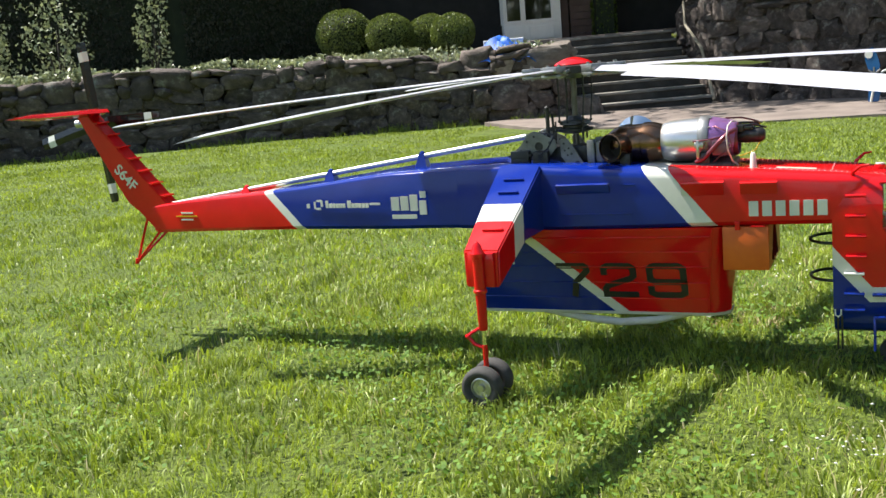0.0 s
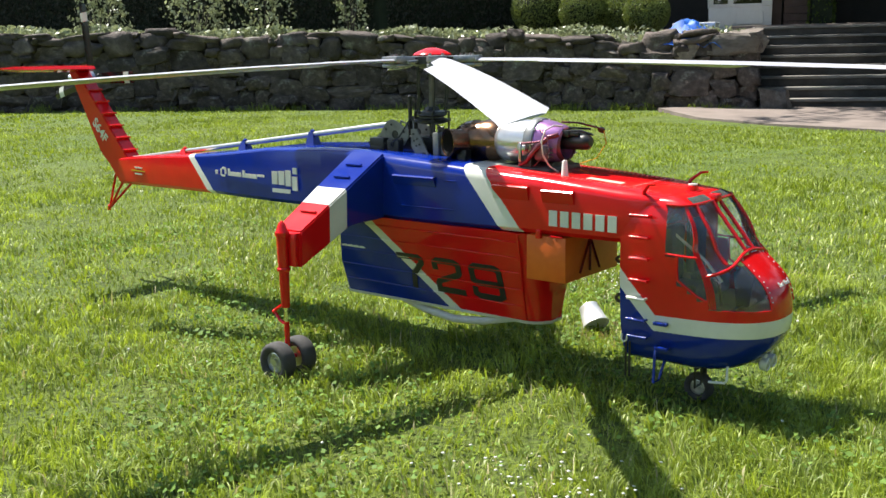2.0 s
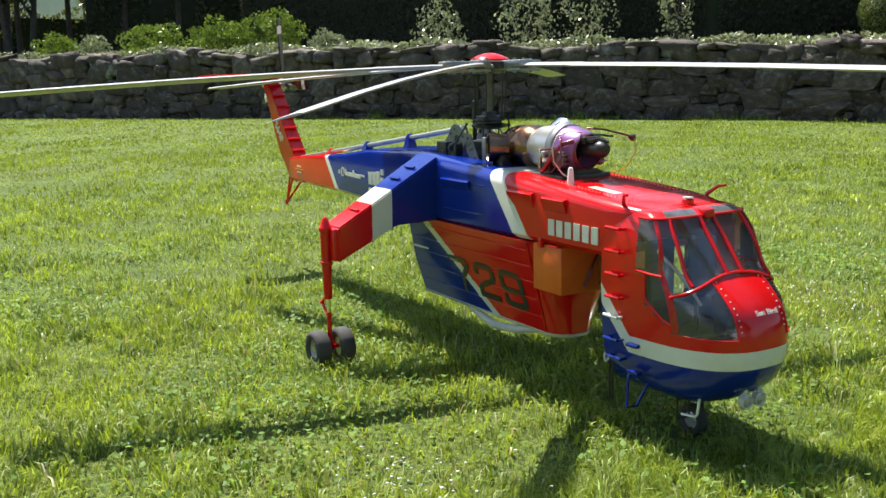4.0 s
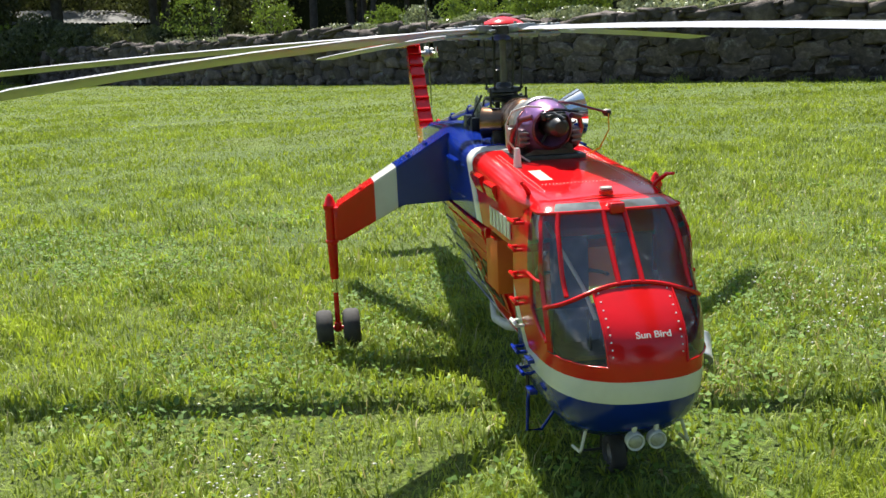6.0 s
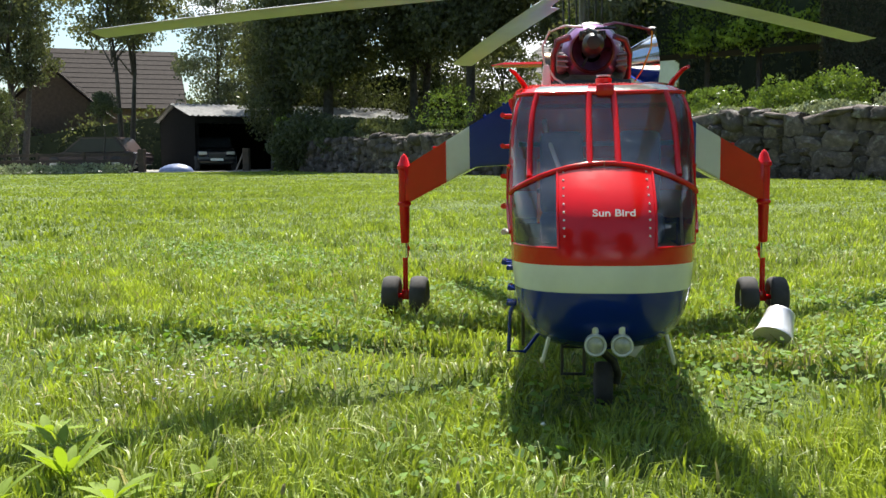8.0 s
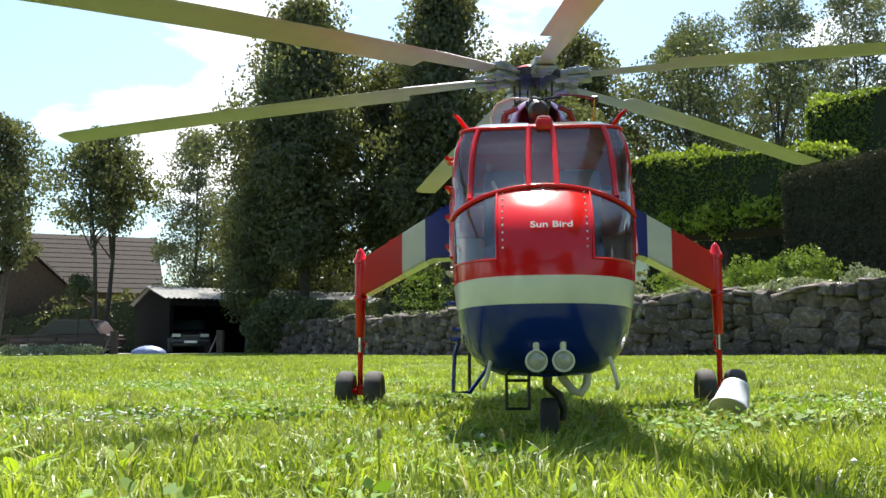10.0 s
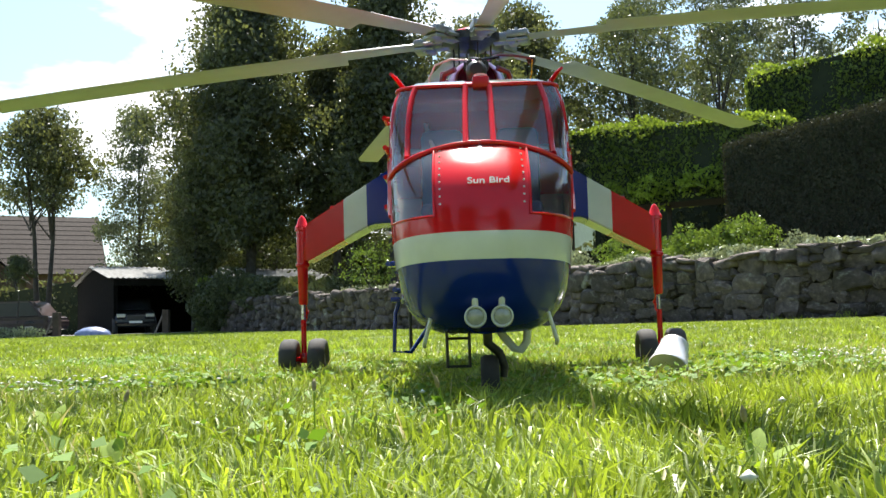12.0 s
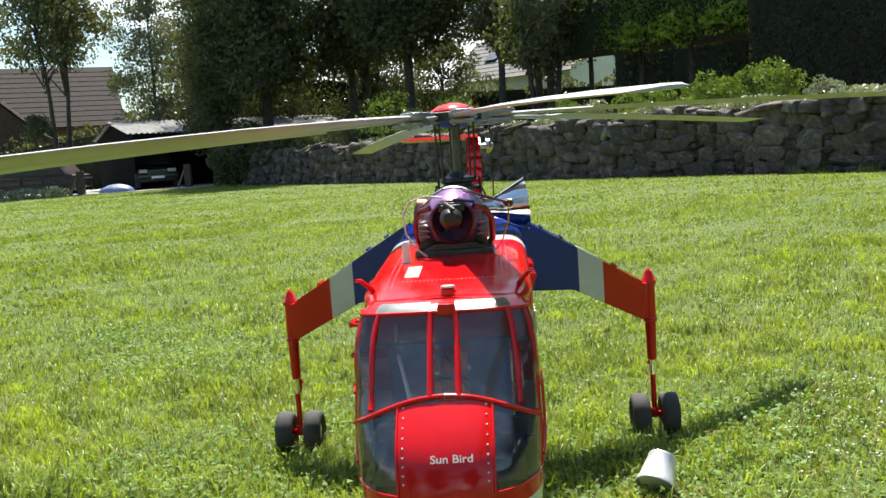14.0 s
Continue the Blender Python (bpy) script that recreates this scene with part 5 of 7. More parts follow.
# longer tufts left standing along the foot of the wall
for k in range(80):
    f = rng.uniform(0, 0.72) * 5.999
    a, b = WALL[int(f)], WALL[int(f) + 1]
    f -= int(f)
    tx, ty = a[0] + (b[0] - a[0]) * f, a[1] + (b[1] - a[1]) * f
    v, fc = blades(rng, tx + rng.normal(0.08, 0.10, 26), ty + rng.normal(-0.14, 0.08, 26), rng.uniform(0.06, 0.19), 0.010, 0.8)
    gv.append(v)
    gf.append(fc + count)
    count += len(v)
tagged(bulk_mesh("lawn_grass", np.concatenate(gv), np.concatenate(gf), M_MOWN), "even mown grass with tufts along the wall foot", "grass", kind="stuff")

# clover and broad leaves lying low in patches
n = 60000
px, py = rng.uniform(-2.5, 2.7, n), rng.uniform(-2.6, 2.8, n)
ok = np.sin(px * 2.3 + 1.7 * np.sin(py * 1.9)) * np.sin(py * 2.7 + 1.1 * np.sin(px * 1.3)) + rng.normal(0, 0.25, n) > 0.30
px, py = px[ok], py[ok]
n = len(px)
d = rng.normal(size=(n, 3)) * np.array([0.45, 0.45, 0.1]) + np.array([0, 0, 1.0])
d /= np.linalg.norm(d, axis=1, keepdims=True)
s = np.cross(d, rng.normal(size=(n, 3)))
s /= np.linalg.norm(s, axis=1, keepdims=True)
t_ = np.cross(d, s)
c = np.stack([px, py, lawn_z(px, py) + rng.uniform(0.012, 0.036, n)], -1)
L = rng.uniform(0.004, 0.011, n)[:, None]
v = np.stack([c - t_ * L, c + s * L * 0.8 - d * L * 0.2, c + t_ * L * 0.9, c - s * L * 0.8 - d * L * 0.2], 1).reshape(-1, 3)
tagged(bulk_mesh("clover_leaves", v, np.arange(n * 4).reshape(n, 4), leafy("clover_green", (0.05, 0.125, 0.012), (0.19, 0.32, 0.045), (1.1, 1.1, 0.5), 0.7, 2.0, 0.35)), "low clover leaves among the grass", "clover", kind="stuff")

# dry blades and small white clover heads in the lawn
gv, gf, count = [], [], 0
sow(-2.5, 2.7, -2.6, 3.0, 200, 0.055, 0.0036)
sow(-0.5, 0.6, 0.75, 1.55, 900, 0.050, 0.0040)
sow(0.55, 1.15, -0.95, -0.45, 900, 0.055, 0.0030)
tagged(bulk_mesh("dry_grass", np.concatenate(gv), np.concatenate(gf), leafy("straw", (0.34, 0.30, 0.13), (0.55, 0.50, 0.28), (1, 0.95, 0.7), 0.6, 2.0, 0.3)), "scattered dry straw-coloured grass blades", "grass", kind="stuff")
cl = [(rng.uniform(-12, 2.6), rng.uniform(-4, 7)) for _ in range(300)] + [(rng.normal(2.0, 0.35), rng.normal(-0.95, 0.25)) for _ in range(60)] + [(rng.normal(0.0, 0.30), rng.normal(1.12, 0.20)) for _ in range(260)] + [(rng.normal(-5.6, 0.25), rng.normal(1.4, 0.35)) for _ in range(60)]
ico = [Vector(v) for v in ((0, 0, 1), (0.9, 0, 0.3), (0, 0.9, 0.3), (-0.9, 0, 0.3), (0, -0.9, 0.3), (0, 0, -0.5))]
cv, cf = [], []
for x, y in cl:
    r, z, b0 = rng.uniform(0.003, 0.0065), float(lawn_z(x, y)) + rng.uniform(0.022, 0.042), len(cv)
    cv += [(x + r * v.x, y + r * v.y, z + r * v.z) for v in ico]
    cf += [(b0, b0 + 1, b0 + 2), (b0, b0 + 2, b0 + 3), (b0, b0 + 3, b0 + 4), (b0, b0 + 4, b0 + 1), (b0 + 5, b0 + 2, b0 + 1), (b0 + 5, b0 + 3, b0 + 2), (b0 + 5, b0 + 4, b0 + 3), (b0 + 5, b0 + 1, b0 + 4)]
tagged(bulk_mesh("clover_flowers", np.array(cv), np.array(cf), mottled("clover_white", (0.62, 0.62, 0.52), (0.78, 0.78, 0.70), 60, 0.8, bump_d=0)), "tiny white clover heads in the lawn", "flowers", kind="stuff")

# a drift of small white daisies with dry stalks, and broad-leaved weeds in the lawn
cv, cf = [], []
for k in range(75):
    x, y = rng.normal(0.86, 0.12), rng.normal(-0.70, 0.075)
    r, z, b0 = rng.uniform(0.003, 0.0065), rng.uniform(0.038, 0.060), len(cv)
    cv += [(x + r * v.x, y + r * v.y, z + 0.5 * r * v.z) for v in ico]
    cf += [(b0, b0 + 1, b0 + 2), (b0, b0 + 2, b0 + 3), (b0, b0 + 3, b0 + 4), (b0, b0 + 4, b0 + 1), (b0 + 5, b0 + 2, b0 + 1), (b0 + 5, b0 + 3, b0 + 2), (b0 + 5, b0 + 4, b0 + 3), (b0 + 5, b0 + 1, b0 + 4)]
tagged(bulk_mesh("daisies", np.array(cv), np.array(cf), mottled("daisy_white", (0.55, 0.55, 0.48), (0.72, 0.72, 0.66), 60, 0.8, bump_d=0)), "small drift of white daisies in the lawn", "flowers", kind="stuff")
M_WEED = leafy("weed_leaves", (0.15, 0.24, 0.025), (0.36, 0.48, 0.065), (1.2, 1.2, 0.4), 0.75, 3.0, 0.45)
for k, (x, y, n, L) in enumerate(((1.30, -0.70, 11, 0.085), (1.38, -0.60, 9, 0.075), (1.20, -0.76, 8, 0.07), (1.42, -0.73, 9, 0.08), (1.12, -0.82, 8, 0.065), (1.34, -0.50, 7, 0.06), (1.60, -0.33, 6, 0.05), (1.75, 0.17, 5, 0.05))):
    weed = thing("weed", "broad-leaved green weed standing in the lawn", "weed", (x, y, 0), k * 40, "weeds in the lawn")
    for j in range(n):
        a, ln, tilt_ = j * 2.4 + k, L * rng.uniform(0.7, 1.2), rng.uniform(0.35, 1.0)
        c_, s_ = math.cos(a), math.sin(a)
        bm = bm_new()
        rows_ = []
        for u, w_ in ((0.0, 0.15), (0.3, 0.8), (0.55, 1.0), (0.8, 0.65), (1.0, 0.05)):
            d_, h_, hw_ = ln * u * math.cos(tilt_), 0.008 + ln * (u * math.sin(tilt_) - 0.25 * u * u), 0.0075 * w_
            rows_.append([bm.verts.new((d_ * c_ - hw_ * s_, d_ * s_ + hw_ * c_, h_ + 0.25 * hw_)), bm.verts.new((d_ * c_, d_ * s_, h_)), bm.verts.new((d_ * c_ + hw_ * s_, d_ * s_ - hw_ * c_, h_ + 0.25 * hw_))])
        for r0, r1 in zip(rows_, rows_[1:]):
            bm.faces.new([r0[0], r0[1], r1[1], r1[0]])
            bm.faces.new([r0[1], r0[2], r1[2], r1[1]])
        part("leaf", bm, M_WEED, weed, smooth=60)
# seed heads of plantain on thin stalks
M_SEED = mottled("plantain_head", (0.16, 0.13, 0.06), (0.34, 0.30, 0.16), 60, 0.9)
for k in range(5):
    x, y, h = rng.uniform(1.45, 1.80), rng.uniform(-0.45, 0.32), rng.uniform(0.046, 0.068)
    sd = thing("plantain_stalk", "thin plantain stalk with a brown seed head", "seed head", (x, y, 0), 0, "plantain stalks")
    lx, ly = rng.uniform(-0.012, 0.012), rng.uniform(-0.012, 0.012)
    bm = bm_new()
    tube(bm, [(0, 0, 0), (lx * 0.4, ly * 0.4, h * 0.6), (lx, ly, h)], 0.0009, 5)
    part("stalk", bm, M_WEED, sd)
    bm = bm_new()
    revolve(bm, (lx, ly, h - 0.002), (lx * 3, ly * 3, 0.1), [(0, 0), (0.001, 0.0016), (0.005, 0.0026), (0.010, 0.0020), (0.014, 0)], 7)
    part("seed_head", bm, M_SEED, sd)

# a trodden, bleached patch beside the engine can
gv, gf, count = [], [], 0
sow(0.25, 0.62, 0.28, 0.60, 6500, 0.034, 0.0040, lambda x, y: (x - 0.42) ** 2 + ((y - 0.44) * 1.1) ** 2 < 0.027)
tagged(bulk_mesh("straw_patch", np.concatenate(gv), np.concatenate(gf), leafy("straw_patch_blades", (0.30, 0.24, 0.11), (0.50, 0.42, 0.24), (1, 0.9, 0.7), 0.7, 2.0, 0.25)), "small patch of bleached dry grass", "grass", kind="stuff")

# polished exhaust can lying in the grass
M_TIN = mottled("bright_tin", (0.86, 0.86, 0.86), (0.94, 0.94, 0.94), 20, 0.42, 0.6, bump_scale=30, bump_d=0.0006)
can = thing("exhaust_can", "polished metal exhaust can lying in the grass", "metal can", (0.304, 0.390, 0.060), 4)
can.matrix_world = pose(0.298, 0.412, 0.052, 0, 43, -30) @ Matrix.Diagonal((0.80, 1.0, 1.0, 1))
bm = bm_new()
revolve(bm, (0, 0, 0), (1, 0, 0), [(-0.042, 0), (-0.042, 0.027), (-0.040, 0.0305), (-0.037, 0.0315), (-0.033, 0.0308), (-0.005, 0.0345), (0.034, 0.0395), (0.038, 0.0418), (0.043, 0.0418), (0.046, 0.0435), (0.050, 0.0428), (0.046, 0.0395), (0.02, 0.034), (0.02, 0)], 40)
part("can_shell", bm, M_TIN, can, smooth=40)
bm = bm_new()
revolve(bm, (0.043, 0, 0), (1, 0, 0), [(0, 0), (0.001, 0.0385), (0.002, 0)], 24)
part("can_inside", bm, M_TIN, can)

# ---- dry stone walls ----
def rock_material(name, c1, c2, c3):
    m, n, l, b = mat_base(name, 0.85)
    oi = n.new("ShaderNodeObjectInfo")
    geo = n.new("ShaderNodeNewGeometry")
    big, fine, lich = noise_node(n, l, 5.0, 6.0, 0.65), noise_node(n, l, 38.0, 5.0), noise_node(n, l, 2.3, 6.0, 0.7)
    r = ramp(n, l, big.outputs["Fac"], [(0.3, c1), (0.55, c2), (0.8, c3)])
    ad = n.new("ShaderNodeMath")
    ad.operation = "ADD"
    l.new(oi.outputs["Random"], ad.inputs[0])
    l.new(geo.outputs["Random Per Island"], ad.inputs[1])
    fr = n.new("ShaderNodeMath")
    fr.operation = "FRACT"
    l.new(ad.outputs[0], fr.inputs[0])
    tone = ramp(n, l, fr.outputs[0], [(0.0, (0.55, 0.53, 0.52)), (0.5, (0.95, 0.92, 0.9)), (1.0, (1.35, 1.3, 1.25))])
    c = mix_color(n, l, r.outputs["Color"], tone.outputs["Color"], 1.0, "MULTIPLY")
    pale = ramp(n, l, lich.outputs["Fac"], [(0.58, (0, 0, 0)), (0.72, (1, 1, 1))])
    c = mix_color(n, l, c, (0.30, 0.30, 0.26), pale.outputs["Color"])
    l.new(c, b.inputs["Base Color"])
    ad2 = mix_color(n, l, big.outputs["Fac"], fine.outputs["Fac"], 0.4)
    bump(n, l, b, ad2, 1.0, 0.05)
    return m


M_ROCK = rock_material("field_stone", (0.038, 0.031, 0.028), (0.108, 0.088, 0.080), (0.235, 0.195, 0.178))
M_PALEROCK = rock_material("pale_boulder", (0.11, 0.095, 0.085), (0.21, 0.185, 0.165), (0.32, 0.29, 0.26))
M_GAP_SHADE = mottled("wall_gap_shade", (0.012, 0.011, 0.009), (0.035, 0.030, 0.024), 6, 0.95, bump_scale=20, bump_d=0.03, bump_s=0.8)


def rock_mesh(seed):
    """A rounded, uneven field stone within a unit cube."""
    r = random.Random(seed)
    bm = bm_new()
    bmesh.ops.create_cube(bm, size=1.0)
    bmesh.ops.subdivide_edges(bm, edges=bm.edges[:], cuts=3, use_grid_fill=True)
    sh = Vector((r.uniform(0, 50), r.uniform(0, 50), r.uniform(0, 50)))
    shear = r.uniform(-0.22, 0.22)
    for v in bm.verts:
        p = v.co.copy()
        q = p.normalized() * 0.60
        p = p.lerp(q, 0.46)
        p.x += shear * p.z
        p += 0.19 * noise.noise_vector(p * 1.9 + sh) + 0.085 * noise.noise_vector(p * 4.6 + sh)
        v.co = p
    me = bpy.data.meshes.new("stone")
    bm.to_mesh(me)
    bm.free()
    me.materials.append(M_ROCK)
    me.shade_smooth()
    me.set_sharp_from_angle(angle=radians(28))
    return me


ROCKS = [rock_mesh(i) for i in range(16)]


def pack_wall(rnd, length, height_at, wmin, wmax):
    """Stones as (s, z, width, height): each is laid on the lowest free stretch."""
    step = 0.05
    n = int(length / step)
    sky = [rnd.uniform(-0.08, 0.02) for _ in range(n)]
    out = []
    for _ in range(9000):
        open_cols = [k for k in range(n) if sky[k] < height_at(k * step) - 0.06]
        if not open_cols:
            break
        k = min(open_cols, key=lambda c: sky[c])
        w = rnd.uniform(wmin, wmax) * rnd.choice((0.7, 1.0, 1.0, 1.35))
        j = k
        while j > 0 and sky[j - 1] <= sky[k] + 0.03 and (k - j) * step < w:
            j -= 1
        e = j
        while e < n and (e - j) * step < w and sky[e] <= sky[k] + 0.07:
            e += 1
        wid = max((e - j) * step, 0.08)
        h = min(wid * rnd.uniform(0.5, 0.95), rnd.uniform(0.2, 0.42))
        h = max(h, 0.09)
        top = max(height_at(j * step), 0.2)
        if sky[k] + h > top + 0.05:
            h = max(0.09, top + rnd.uniform(-0.04, 0.07) - sky[k])
        base = min(sky[j:e] or [sky[k]])
        out.append((j * step + wid / 2, base + h / 2, wid, h))
        for c in range(j, max(e, j + 1)):
            sky[c] = base + h
    return out


def stone_wall(name, label, path, height, seed, wmin, wmax, detailed, depth=0.5, base_z=None):
    """A dry wall along a line on the ground; its stones are pieces of their own up to the detailed length."""
    rnd = random.Random(seed)
    pts = [Vector((x, y)) for x, y in path]
    cum = [0.0]
    for a, b in zip(pts, pts[1:]):
        cum.append(cum[-1] + (b - a).length)

    def along(s):
        s = min(max(s, 0.0), cum[-1] - 1e-4)
        k = max(i for i in range(len(cum) - 1) if cum[i] <= s)
        f = (s - cum[k]) / (cum[k + 1] - cum[k])
        p, d = pts[k].lerp(pts[k + 1], f), (pts[k + 1] - pts[k]).normalized()
        return p, d

    hts = [(cum[i], h) for i, h in enumerate(height)]
    h_at = lambda s: lerp1(s, hts) + 0.05 * math.sin(s * 2.1) + 0.04 * math.sin(s * 5.3 + 1)
    zat = (lambda x, y: base_z) if base_z is not None else (lambda x, y: float(lawn_z(x, y)))
    # backing body coloured near black as the shade in gaps between stones
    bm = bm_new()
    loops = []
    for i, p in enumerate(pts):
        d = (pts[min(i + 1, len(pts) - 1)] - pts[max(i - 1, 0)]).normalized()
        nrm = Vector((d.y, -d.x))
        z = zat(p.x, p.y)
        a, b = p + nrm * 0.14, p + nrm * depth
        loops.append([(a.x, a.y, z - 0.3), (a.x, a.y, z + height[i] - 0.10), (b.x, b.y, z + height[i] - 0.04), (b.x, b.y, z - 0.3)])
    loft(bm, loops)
    wall = part(name, bm, M_GAP_SHADE)
    tagged(wall, label, "stone wall", kind="structure")
    rest_v, rest_f, rn = [], [], 0
    made = 0
    tmpl = []
    for me in ROCKS:
        co = np.empty(len(me.vertices) * 3, np.float32)
        me.vertices.foreach_get("co", co)
        fc = np.array([list(p.vertices) for p in me.polygons])
        tmpl.append((co.reshape(-1, 3), fc))
    for s, z, w, h in pack_wall(rnd, cum[-1], h_at, wmin, wmax):
        p, d = along(s)
        nrm = Vector((d.y, -d.x))
        dep = rnd.uniform(0.30, 0.46)
        c = p + nrm * (0.12 + rnd.uniform(-0.05, 0.05))
        rz = math.degrees(math.atan2(d.y, d.x)) + rnd.choice((0, 180)) + rnd.uniform(-7, 7)
        m = pose(c.x, c.y, zat(p.x, p.y) + z, rnd.uniform(-9, 9), rnd.uniform(-10, 10), rz) @ Matrix.Diagonal((w * 1.10, dep, h * 1.12, 1))
        k = rnd.randrange(len(ROCKS))
        if detailed[0] <= s <= detailed[1] and made < 300:
            st = new("stone", ROCKS[k])
            st.parent = wall
            st.matrix_world = m
            made += 1
        else:
            co, fc = tmpl[k]
            mm = np.array(m)
            rest_v.append(co @ mm[:3, :3].T + mm[:3, 3])
            rest_f.append(fc + rn)
            rn += len(co)
    if rest_v:
        r = bulk_mesh("distant_stones", np.concatenate(rest_v), np.concatenate(rest_f), M_ROCK, wall, True)
        tagged(r, kind="stuff")
    return wall


stone_wall("wall_garden", "long dry stone retaining wall of dark rounded field stones", WALL, [1.05, 1.12, 1.17, 1.22, 1.21, 1.21, 1.26, 1.17, 1.16], 3, 0.26, 0.62, (0.0, 17.5))


# ---- planting ----
M_LEAF_DARK = leafy("dark_tree_leaves", (0.027, 0.034, 0.020), (0.125, 0.142, 0.076), (1.3, 1.25, 0.55), 0.4, 0.5, 0.5)
M_LEAF_MID = leafy("tree_leaves", (0.034, 0.046, 0.022), (0.114, 0.132, 0.066), (1.2, 1.2, 0.6), 0.4, 0.5, 0.4)
M_LEAF_LIGHT = leafy("birch_leaves", (0.062, 0.080, 0.046), (0.185, 0.205, 0.125), (1.1, 1.1, 0.7), 0.35, 0.5, 0.4)
M_SHRUB = leafy("shrub_leaves", (0.055, 0.095, 0.018), (0.19, 0.27, 0.06), (1.1, 1.1, 0.5), 0.4, 1.0, 0.4)
M_COVER = leafy("ground_cover_leaves", (0.045, 0.070, 0.022), (0.42, 0.46, 0.30), (1, 1, 0.7), 0.35, 2.2, 0.25)
M_HEDGE = leafy("hedge_leaves", (0.070, 0.110, 0.022), (0.200, 0.275, 0.070), (1.4, 1.35, 0.45), 0.5, 0.8, 0.58)
M_YEW = leafy("yew_leaves", (0.026, 0.026, 0.017), (0.058, 0.059, 0.038), (1, 1, 0.5), 0.9, 0.8, 0.2)
M_BOXBALL = leafy("box_leaves", (0.080, 0.110, 0.020), (0.21, 0.26, 0.06), (1, 1, 0.5), 0.45, 3.0, 0.25)
M_YOUNG = leafy("young_leaves", (0.16, 0.24, 0.03), (0.36, 0.48, 0.08), (1.3, 1.3, 0.45), 0.4, 1.5, 0.6)
M_BARK = mottled("bark", (0.030, 0.025, 0.020), (0.085, 0.075, 0.062), 6, 0.9, bump_scale=16, bump_d=0.02, bump_s=0.8)
# near-black green put on the cores as the shade deep among leaves
M_INNER_SHADE = mottled("hedge_inner_shade", (0.012, 0.018, 0.007), (0.026, 0.036, 0.014), 5, 0.95, bump_d=0)
M_SOIL = mottled("planting_soil", (0.030, 0.024, 0.016), (0.075, 0.062, 0.042), 3, 0.95, bump_scale=20, bump_d=0.02)


def leaf_quads(rng, pos, size, up=0.35):
    """Leaves of four corners at the given places, turned every way."""
    n = len(pos)
    d = rng.normal(size=(n, 3))
    d[:, 2] = np.abs(d[:, 2]) * up + d[:, 2] * 0.3
    d /= np.linalg.norm(d, axis=1, keepdims=True) + 1e-9
    r = rng.normal(size=(n, 3))
    s = np.cross(d, r)
    s /= np.linalg.norm(s, axis=1, keepdims=True) + 1e-9
    t = np.cross(d, s)
    L = (size * rng.uniform(0.6, 1.3, n))[:, None]
    W = L * rng.uniform(0.45, 0.7, n)[:, None]
    v = np.stack([pos - t * L * 0.5, pos + s * W * 0.5 + d * L * 0.08, pos + t * L * 0.5, pos - s * W * 0.5 + d * L * 0.08], 1)
    f = np.arange(n * 4).reshape(n, 4)
    return v.reshape(-1, 3), f


def crown_places(rng, clumps, per, spread):
    """Leaf places in loose clumps."""
    c = np.repeat(np.array(clumps), per, axis=0)
    sp = np.repeat(np.array(spread), per)[:, None]
    d = rng.normal(size=c.shape)
    d /= np.linalg.norm(d, axis=1, keepdims=True) + 1e-9
    return c + d * sp * rng.uniform(0.25, 1.0, (len(c), 1)) ** 0.6 * np.array([1, 1, 0.75])


def tree(name, label, at, height, crown_r, crown_base, material, seed, leaves=9000, leaf=0.20, clump=0.75, trunks=1, trunk_r=0.16, gap=0.0, taper=0.0):
    """Tapered trunk with limbs, and a crown of leaf clumps of uneven outline."""
    rng = np.random.default_rng(seed)
    t = thing(name, label, "tree", at)
    clumps, spread = [], []
    n_cl = max(20, leaves // 130)
    for k in range(n_cl):
        u = rng.uniform(0.0, 1.0)
        z = crown_base + (height - crown_base) * u
        prof = math.sin(math.pi * min(0.98, 0.14 + 0.82 * u)) ** 0.7 * (1.0 - taper * u)
        a = rng.uniform(0, math.tau)
        lump = 1.0 + 0.30 * math.sin(3 * a + seed + 9 * u) + 0.24 * math.sin(5 * a - 15 * u)
        r = crown_r * prof * lump * math.sqrt(rng.uniform(gap, 1.0))
        clumps.append((r * math.cos(a), r * math.sin(a), z))
        spread.append(clump * rng.uniform(0.6, 1.3))
    bm = bm_new()
    for k in range(trunks):
        a0 = k * math.tau / trunks + seed
        b = (0.25 * math.cos(a0) * (trunks > 1), 0.25 * math.sin(a0) * (trunks > 1))
        top = (b[0] * 3 + 0.15 * math.cos(seed), b[1] * 3 + 0.15 * math.sin(seed), height * 0.86)
        mid = ((b[0] + top[0]) / 2 + 0.12 * math.sin(seed * 2 + k), (b[1] + top[1]) / 2 + 0.1, height * 0.45)
        tube(bm, [(b[0] * 0.5, b[1] * 0.5, -0.3), (b[0], b[1], 0.6), mid, top], [trunk_r * 1.3, trunk_r, trunk_r * 0.6, trunk_r * 0.12], 9)
        for c in clumps[k::max(1, n_cl // 12)][:14]:
            h = max(crown_base * 0.7, c[2] * 0.72)
            f = h / (height * 0.86)
            p = Vector((b[0], b[1], 0)).lerp(Vector(top), f)
            tube(bm, [(p.x, p.y, h), ((p.x + c[0]) / 2, (p.y + c[1]) / 2, (h + c[2]) / 2 + 0.2), c], [trunk_r * 0.35, trunk_r * 0.22, 0.015], 6)
    part("trunk", bm, M_BARK, t, "dark bark trunk with thin limbs", 60)
    pos = crown_places(rng, clumps, leaves // n_cl, spread)
    v, f = leaf_quads(rng, pos, leaf)
    bulk_mesh("crown", v, f, material, t)
    return t


def gz(x, y):
    """The ground's level: the terrace behind the wall, else the lawn."""
    return terrace_z(max(x, -46.0)) if not behind(x, y) and y > -9.6 else float(lawn_z(x, y))


